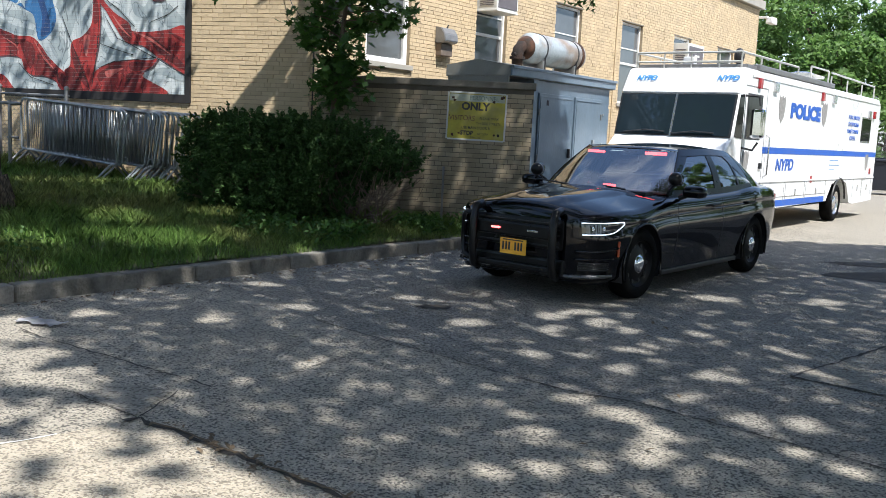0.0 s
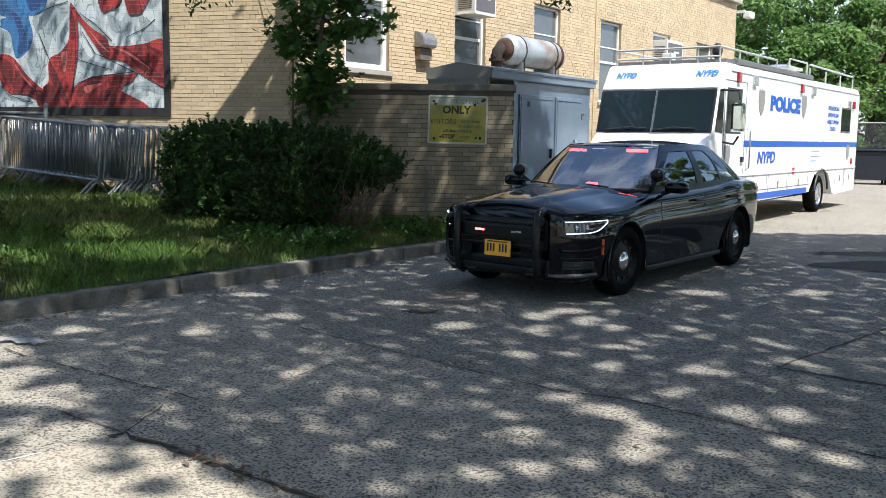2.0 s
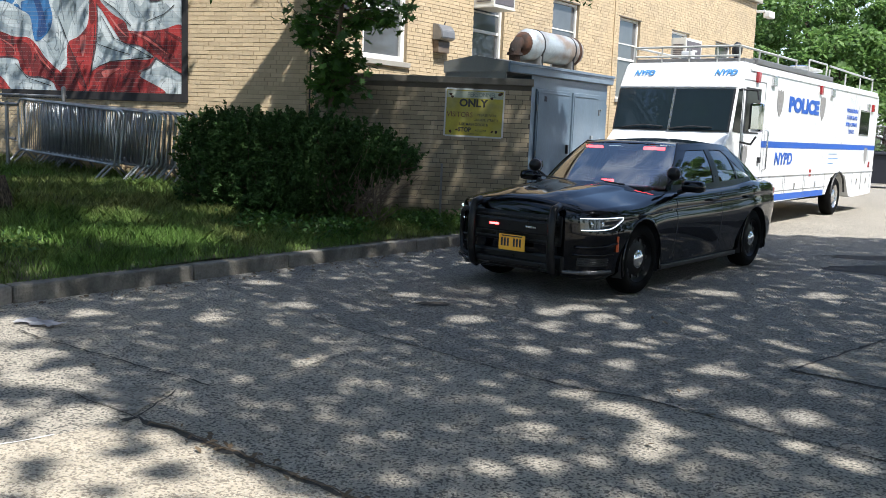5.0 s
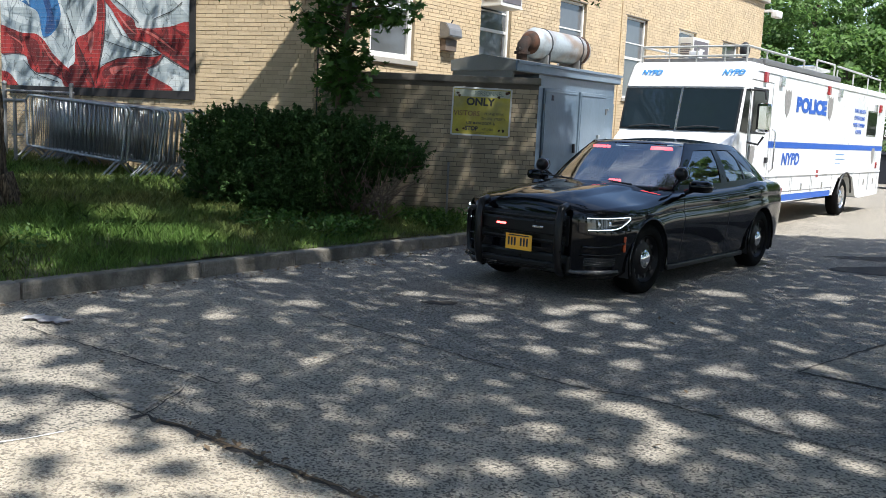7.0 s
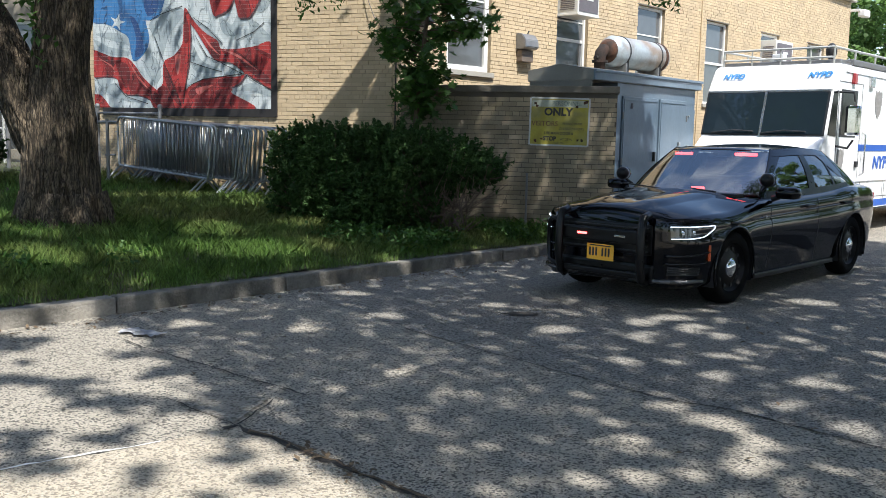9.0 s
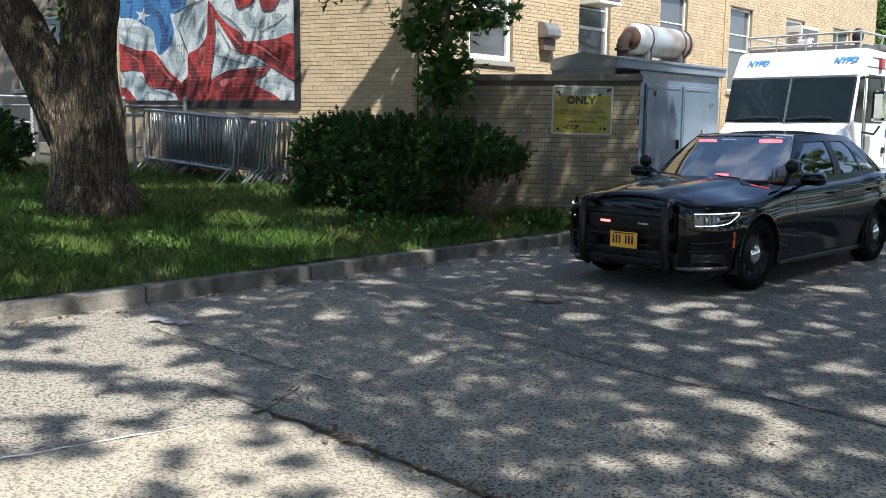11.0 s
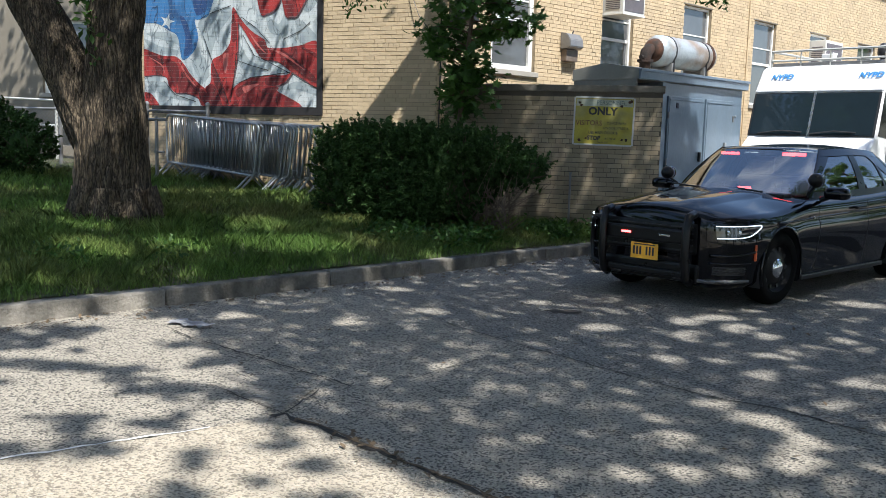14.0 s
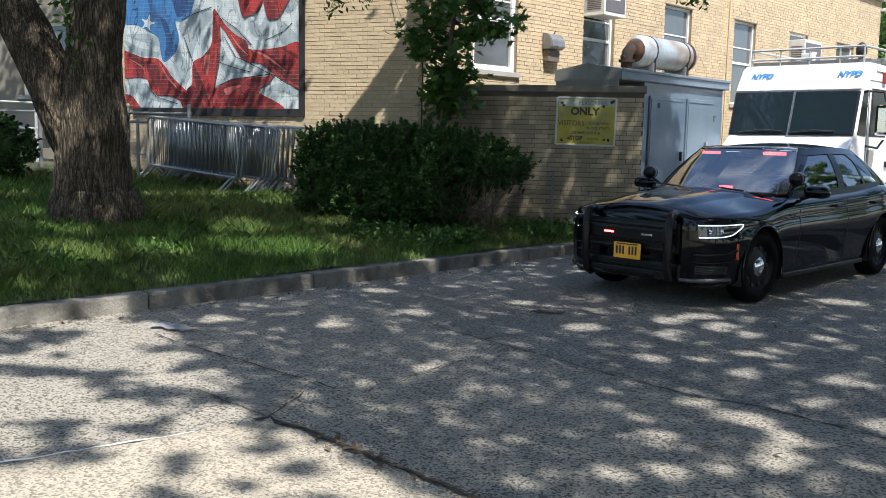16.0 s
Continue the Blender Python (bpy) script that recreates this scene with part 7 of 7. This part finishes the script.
def lobed(bm, c, t, b, n, s):
    """A five-pointed leaf."""
    out = []
    for k, (a, r) in enumerate([(-90, 0.12), (-62, 0.42), (-35, 0.24), (-8, 0.56), (22, 0.28), (58, 0.62), (76, 0.36), (90, 0.72), (104, 0.36), (122, 0.62), (158, 0.28), (188, 0.56), (215, 0.24), (242, 0.42)]):
        x, y = r * math.cos(radians(a)), r * math.sin(radians(a))
        out.append(bm.verts.new(c + (t * x + b * y) * s + n * (0.12 * s * abs(x))))
    bm.faces.new(out)


def maple_sapling():
    bx, by = -1.62, 12.95
    bz = lawn_z(bx, by)
    root = empty("maple_sapling", pose(bx, by, bz), "slender young maple with lobed leaves before a brick corner", "tree")
    bm = bmesh.new()
    limb(bm, [(0, 0, -0.1), (0.02, 0, 1.2), (0.10, 0, 2.2), (0.2, 0.0, 3.2), (0.3, 0, 4.4), (0.36, 0, 5.4)], [0.045, 0.04, 0.034, 0.028, 0.02, 0.008], 10)
    part("trunk", bm, M["twig"], root, smooth=True)
    rng = random.Random(4)
    bb, lf = bmesh.new(), bmesh.new()
    for k in range(70):
        z = 1.5 + 3.6 * k / 70
        a = rng.uniform(0, 2 * math.pi)
        reach = rng.uniform(0.28, 0.72) * (1.2 if 2.3 < z < 4.2 else 0.75)
        if k % 5 == 0 and z > 2.5:
            a, reach = rng.uniform(-0.5, 0.2), rng.uniform(0.7, 0.95)
        s = Vector((0.02 + 0.085 * (z - 0.9), 0, z))
        e = s + Vector((math.cos(a) * reach, math.sin(a) * reach * 0.8, rng.uniform(-0.1, 0.25)))
        tube(bb, [s, (s + e) / 2 + Vector((0, 0, 0.05)), e], [0.012, 0.008, 0.003], 5)
        for q in range(int(16 + reach * 30)):
            f = rng.uniform(0.2, 1.08)
            c = s + (e - s) * f + Vector((rng.gauss(0, 0.085), rng.gauss(0, 0.085), rng.gauss(-0.03, 0.085)))
            n = Vector((rng.gauss(0, 0.6), rng.gauss(-0.3, 0.6), 0.7)).normalized()
            t = n.cross(Vector((rng.gauss(0, 1), rng.gauss(0, 1), 0.2))).normalized()
            lobed(lf, c, t, n.cross(t), n, rng.uniform(0.11, 0.185))
    part("branch", bb, M["twig"], root)
    part("crown", lf, M["leaf"], root, "lobed green leaves")


maple_sapling()


def sprig(name, x, y, z, seed, count, spread, up=1.2, size=0.06):
    """A leafy twig that hangs into view from a bough above."""
    rng = random.Random(seed)
    root = empty(name, pose(x, y, z), "leafy twig hanging from a bough overhead", "twig", "hanging twigs")
    bb, lf = bmesh.new(), bmesh.new()
    for k in range(5):
        e = Vector((rng.gauss(0, spread), rng.gauss(0, spread * 0.6), rng.uniform(-0.10, 0.10)))
        s = Vector((rng.gauss(0, 0.05), 0, up))
        mid = s * 0.5 + e * 0.5 + Vector((rng.gauss(0, 0.06), 0, 0.05))
        tube(bb, [s, mid, e], [0.012, 0.006, 0.002], 5)
        for q in range(count):
            f = rng.uniform(0.45, 1.02)
            c = mid + (e - mid) * f * 1.0 + Vector((rng.gauss(0, spread * 0.35), rng.gauss(0, spread * 0.35), rng.gauss(0, 0.06)))
            n = Vector((rng.gauss(0, 0.7), rng.gauss(0, 0.7), 0.6)).normalized()
            t = n.cross(Vector((rng.gauss(0, 1), rng.gauss(0, 1), 0.3))).normalized()
            b = n.cross(t)
            s2 = rng.uniform(0.7, 1.3) * size
            vs = [lf.verts.new(c + t * s2 * u + b * s2 * v) for u, v in ((-0.5, 0), (-0.15, 0.2), (0.25, 0.16), (0.6, 0), (0.25, -0.16), (-0.15, -0.2))]
            lf.faces.new(vs)
    part("stalk", bb, M["twig"], root)
    part("leaf_cluster", lf, M["leaf"], root)["kind"] = "stuff"


sprig("hanging_twig", -2.3, 10.0, 2.98, 1, 60, 0.13)
sprig("hanging_twig", 1.33, 10.0, 3.08, 2, 40, 0.09)
sprig("hanging_twig", 1.40, 9.6, 3.14, 5, 30, 0.10)
sprig("hanging_twig", 5.03, 10.0, 3.36, 3, 55, 0.14)
sprig("hanging_twig", 4.29, 10.0, 3.36, 6, 35, 0.12)


# ---- left background: fence, ramp, wing ----
def chain_fence(m, w, h, post_x, label):
    root = empty("chain_link_fence", m, label, "fence")
    bm = bmesh.new()
    st = 0.075
    k = int((w + h) / st)
    for i in range(k):
        x = -h + i * st
        for sgn in (1, -1):
            a0, z0, a1, z1 = (x, 0, x + h, h) if sgn > 0 else (x + h, 0, x, h)
            pts = []
            for t in (0, 1):
                pts.append([a0 + (a1 - a0) * t, z0 + (z1 - z0) * t])
            (xa, za), (xb, zb) = pts
            lo, hi = 0.0, 1.0
            for lim, sg in ((0.0, 1), (w, -1)):
                da, db = sg * (xa - lim), sg * (xb - lim)
                if da < 0 and db < 0:
                    lo, hi = 1, 0
                elif da < 0:
                    lo = max(lo, da / (da - db))
                elif db < 0:
                    hi = min(hi, da / (da - db))
            if hi - lo > 0.02:
                p = Vector((xa + (xb - xa) * lo, 0.003 * sgn, za + (zb - za) * lo))
                q = Vector((xa + (xb - xa) * hi, 0.003 * sgn, za + (zb - za) * hi))
                tube(bm, [p, q], 0.0028, 3, caps=False)
    part("wire_mesh", bm, M["dull"], root)
    part("top_rail", tubebm([(0, 0, h), (w, 0, h)], 0.022, 8), M["dull"], root)
    for x in post_x:
        p = part("fence_post", tubebm([(x, 0, -0.2), (x, 0, h + 0.1)], 0.035, 10), M["dull"], root)
        part("post_cap", ball(bmesh.new(), (x, 0, h + 0.12), 0.045, 0.045, 0.05, 10), M["dull"], p)
    return root


chain_fence(pose(-11.5, 16.25, 0.85, 0, 0, -9), 5.2, 1.02, (0.05, 2.0, 3.9, 5.15), "grey chain-link fence with capped posts along a lawn")


def ramp_rail():
    root = empty("handrail", pose(-13.5, 17.3, 1.0, 0, 0, -8), "pale grey pipe handrail along a ramp", "handrail")
    for z in (0.55, 1.05):
        part("rail", tubebm([(0, 0, z + 0.1), (3.4, 0, z), (5.2, 0, z - 0.12)], 0.022, 8), M["railpaint"], root, smooth=True)
    for x in (0.4, 1.9, 3.4, 4.9):
        part("rail_post", tubebm([(x, 0, -0.4), (x, 0, 1.0)], 0.028, 8), M["railpaint"], root)
    r2 = empty("ramp_wall", pose(-13.5, 17.6, 0.3, 0, 0, -8), "low concrete ramp wall", "wall", kind="structure")
    part("wall_core", boxbm(0, 6.4, 0, 0.25, 0, 0.85, 0.01), M["render_wall"], r2)


ramp_rail()


def ground_sign():
    root = empty("pipe_stand", pose(-7.05, 14.75, 0.8, 0, 0, -9), "grey pipe stand behind a chain-link fence", "stand")
    part("post", tubebm([(0, 0, -0.2), (0, 0, 0.95)], 0.03, 8), M["dull"], root)
    part("crossbar", tubebm([(-0.18, 0, 0.9), (0.2, 0, 0.9)], 0.028, 8), M["dull"], root)
    part("crossbar", tubebm([(-0.05, 0, 0.35), (0.15, 0, 0.35)], 0.02, 8), M["dull"], root)


ground_sign()


def wing():
    m = pose(-7.4, 20.2, 0, 0, 0, -8)
    root = empty("wall_wing", m, "shaded grey rendered wing of a building with a window", "wall", kind="structure")
    hole = [(-5.6, -4.2, 2.35, 4.1)]
    part("wall_core", backing(bmesh.new(), -14, 3.0, 0.0, 6.0, hole, 0, 0.35), M["render_wall"], root)
    w = empty("window_7", m @ Matrix.Translation((-4.9, 0, 2.35)), "dark window in a grey wall", "window", kind="structure")
    part("window_frame", backing(bmesh.new(), -0.7, 0.7, 0, 1.75, [(-0.62, 0.62, 0.08, 1.67)], 0.08, 0.16), M["white"], w)
    part("pane", boxbm(-0.62, 0.62, 0.11, 0.12, 0.08, 1.67), M["pane"], w)
    part("window_sill", boxbm(-0.78, 0.78, -0.06, 0.2, -0.1, -0.002, 0.01), M["concrete"], w)


wing()


# ---- far end of the drive ----
def rolling_bin(m, w, label, material):
    root = empty("dumpster", m, label, "dumpster", "bins at the end of the drive")
    bm = bmesh.new()
    prism(bm, [(-0.5, 0.18), (0.5, 0.18), (0.62, 1.25), (-0.62, 1.25)], 0, w, 0.02)
    bmesh.ops.rotate(bm, cent=(0, 0, 0), matrix=Matrix.Rotation(radians(90), 3, "Z"), verts=bm.verts[:])
    part("bin_body", bm, material, root)
    lid = boxbm(-w - 0.03, 0.03, -0.68, 0.66, 1.26, 1.36, 0.03)
    ld = part("lid", lid, material, root)
    for k in range(7):
        part("lid_rib", boxbm(-w + 0.08 + k * (w - 0.2) / 6, -w + 0.14 + k * (w - 0.2) / 6, -0.66, 0.5, 1.36, 1.40, 0.01), material, ld)
    for x in (-0.2, -w + 0.2):
        for y in (-0.4, 0.4):
            part("castor", cylbm((x - 0.03, y, 0.1), (x + 0.03, y, 0.1), 0.1, seg=12), M["tyre"], root)


def far_end():
    rolling_bin(pose(17.7, 34.2, 0, 0, 0, -20), 1.5, "dark blue plastic rolling bin at the end of the drive", M["dumpster"])
    rolling_bin(pose(19.35, 33.7, 0, 0, 0, -20), 1.5, "dark blue plastic rolling bin at the end of the drive", M["dumpster"])
    rolling_bin(pose(22.3, 32.6, 0, 0, 0, -12), 1.9, "worn green steel bin at the end of the drive", M["dumpgreen"])
    chain_fence(pose(14.5, 38.5, 0, 0, 0, -16), 16, 2.4, (0.1, 3, 6, 9, 12, 15.9), "tall chain-link fence before woodland")
    root = empty("steel_gate", pose(19.2, 35.0, 0, 0, 0, -18), "white tubular gate frame with diagonal braces", "gate")
    for x in (0, 1.3, 2.6):
        part("upright", tubebm([(x, 0, 0), (x, 0, 2.3)], 0.04, 8), M["alu"], root)
    part("brace", tubebm([(0, 0, 0.1), (1.3, 0, 1.2), (2.6, 0, 2.2)], 0.035, 8), M["alu"], root)
    part("brace", tubebm([(0, 0, 2.2), (1.3, 0, 1.2), (2.6, 0, 0.1)], 0.035, 8), M["alu"], root)
    for z in (0.1, 2.25):
        part("rail", tubebm([(0, 0, z), (2.6, 0, z)], 0.035, 8), M["alu"], root)


far_end()


def wood_tree(x, y, h, r, seed):
    rng = np.random.default_rng(seed)
    root = empty("woodland_tree", pose(x, y, 0), "tall leafy woodland tree behind a fence", "tree", "woodland trees")
    bm = bmesh.new()
    limb(bm, [(0, 0, -0.1), (0.1, 0, h * 0.3), (0.2, 0.1, h * 0.6), (0.1, 0, h * 0.92)], [0.26, 0.2, 0.12, 0.03], 10)
    pts = []
    for k in range(46):
        t = rng.uniform(0.1, 1.0)
        wid = r * (0.55 + 0.75 * math.sin(math.pi * min(1, t * 0.86 + 0.12)))
        a = rng.uniform(0, 2 * math.pi)
        d = rng.uniform(0.35, 1.0) * wid
        c = np.array([d * math.cos(a), d * math.sin(a), h * t * 0.95 + 0.3])
        cr = rng.uniform(0.55, 1.15)
        q = rng.normal(size=(230, 3))
        q /= np.linalg.norm(q, axis=1)[:, None]
        pts.append(c + q * (cr * rng.uniform(0.5, 1.0, 230) ** 0.5)[:, None] * np.array([1, 1, 0.7]))
        if k % 4 == 0:
            limb(bm, [(0.1, 0, min(c[2] * 0.8, h * 0.85)), tuple(c * np.array([0.5, 0.5, 0.95])), tuple(c)], [0.07, 0.045, 0.015], 5)
    part("trunk", bm, M["twig"], root)
    p = np.vstack(pts)
    p = p[p[:, 2] > 0.2]
    leaves("crown", M["farleaf"], root, rng, p, rng.uniform(0.15, 0.32, len(p)), 0.4, 1.1)
    return root


for i, (x, y, h, r) in enumerate([(15.5, 47, 11.5, 3.2), (19.5, 50, 10.6, 3.0), (22.5, 46, 8.6, 2.8), (25.5, 51, 10.0, 3.0), (28.6, 46, 9.4, 3.0), (32.5, 50, 11.5, 3.4), (37, 47, 11.5, 3.4), (12.5, 53, 12.5, 3.4), (18.5, 43, 7.0, 2.4), (24.5, 42, 6.5, 2.4), (29.5, 41, 6.5, 2.4), (42, 48, 11, 3.4), (34, 41.5, 6.5, 2.5), (22, 58, 11.0, 3.6), (30, 58, 12.0, 3.6), (16, 58, 13.0, 3.6), (38, 57, 13.0, 3.8)]):
    last_tree = wood_tree(x, y, h, r, 100 + i)

# unseen trees added beside and behind the walker to darken the car's reflections
for x, y, a in [(12.5, 2.5, 120), (14.5, 8.0, 290), (17, 4.5, 20), (19.5, 11, 80), (23, 17.5, 150), (15, -2, 200), (10.5, -9, 260), (4, -12, 310), (-4, -11, 30), (-11, -7, 100), (-15.5, 0, 170), (-17, 7.5, 240), (27, 24, 60)]:
    tagged(copy_thing(last_tree, pose(x, y, 0, 0, 0, a)), "unseen leafy tree added to darken reflections", "tree", "trees round the drive")


# ---- litter ----
def litter():
    rng = random.Random(6)
    bm = bmesh.new()
    k, n = 14, 6
    g = [[bm.verts.new((0.36 * (i / k - 0.5) + rng.uniform(-0.012, 0.012), 0.16 * (j / n - 0.5) * (1 + 0.3 * math.sin(i)), 0.012 + 0.02 * abs(noise.noise(Vector((i * 0.4, j * 0.6, 0)))) + rng.uniform(0, 0.01))) for j in range(n + 1)] for i in range(k + 1)]
    for a, b in zip(g, g[1:]):
        for j in range(n):
            bm.faces.new((a[j], a[j + 1], b[j + 1], b[j]))
    bmesh.ops.solidify(bm, geom=bm.faces[:], thickness=0.003)
    ob = part("paper_litter", bm, M["paper"])
    ob.matrix_basis = pose(-2.95, 6.64, 0.0, 0, 0, -20)
    tagged(ob, "crumpled pale paper lying flat on pavement", "litter")
    rng2 = np.random.default_rng(9)
    pts = []
    for q in range(420):
        s = rng2.uniform(-1, 10.5)
        n_ = KERB_N + abs(rng2.normal()) * 0.22 + 0.03
        x, y = road_xy(s, n_)
        pts.append((x, y, 0.012))
    for q in range(160):
        x, y = edge[int(rng2.integers(40, len(edge)))]
        pts.append((x + rng2.normal() * 0.05, y + rng2.normal() * 0.05, 0.018))
    for q in range(60):
        pts.append((rng2.uniform(-3, 5), rng2.uniform(4, 11), 0.012))
    ob = leaves("dry_leaf_litter", M["dirt"], None, rng2, np.array(pts), rng2.uniform(0.02, 0.05, len(pts)), 3.0, 1.4)
    tagged(ob, "small dry leaves and grit lying along a kerb", "litter", kind="stuff")


litter()


# ---- bricks of the low wall, one by one ----
def brick_pieces(boxes, parent, material):
    shared = {}
    for s0, s1, za, zb, pr, tz in boxes:
        key = (round(s1 - s0, 3), round(zb - za, 3))
        if key not in shared:
            shared[key] = link_mesh("brick", boxbm(0, s1 - s0, -0.0115, 0.012, 0, zb - za), material)
        ob = new("brick", shared[key])
        ob.parent = parent
        ob.matrix_basis = Matrix.Translation((s0, pr, za + tz))


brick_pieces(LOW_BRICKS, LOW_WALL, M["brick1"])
brick_pieces(FAC_PICK, fac, M["brick_single"])
brick_pieces(MUR_PICK, mur, M["brick_single"])
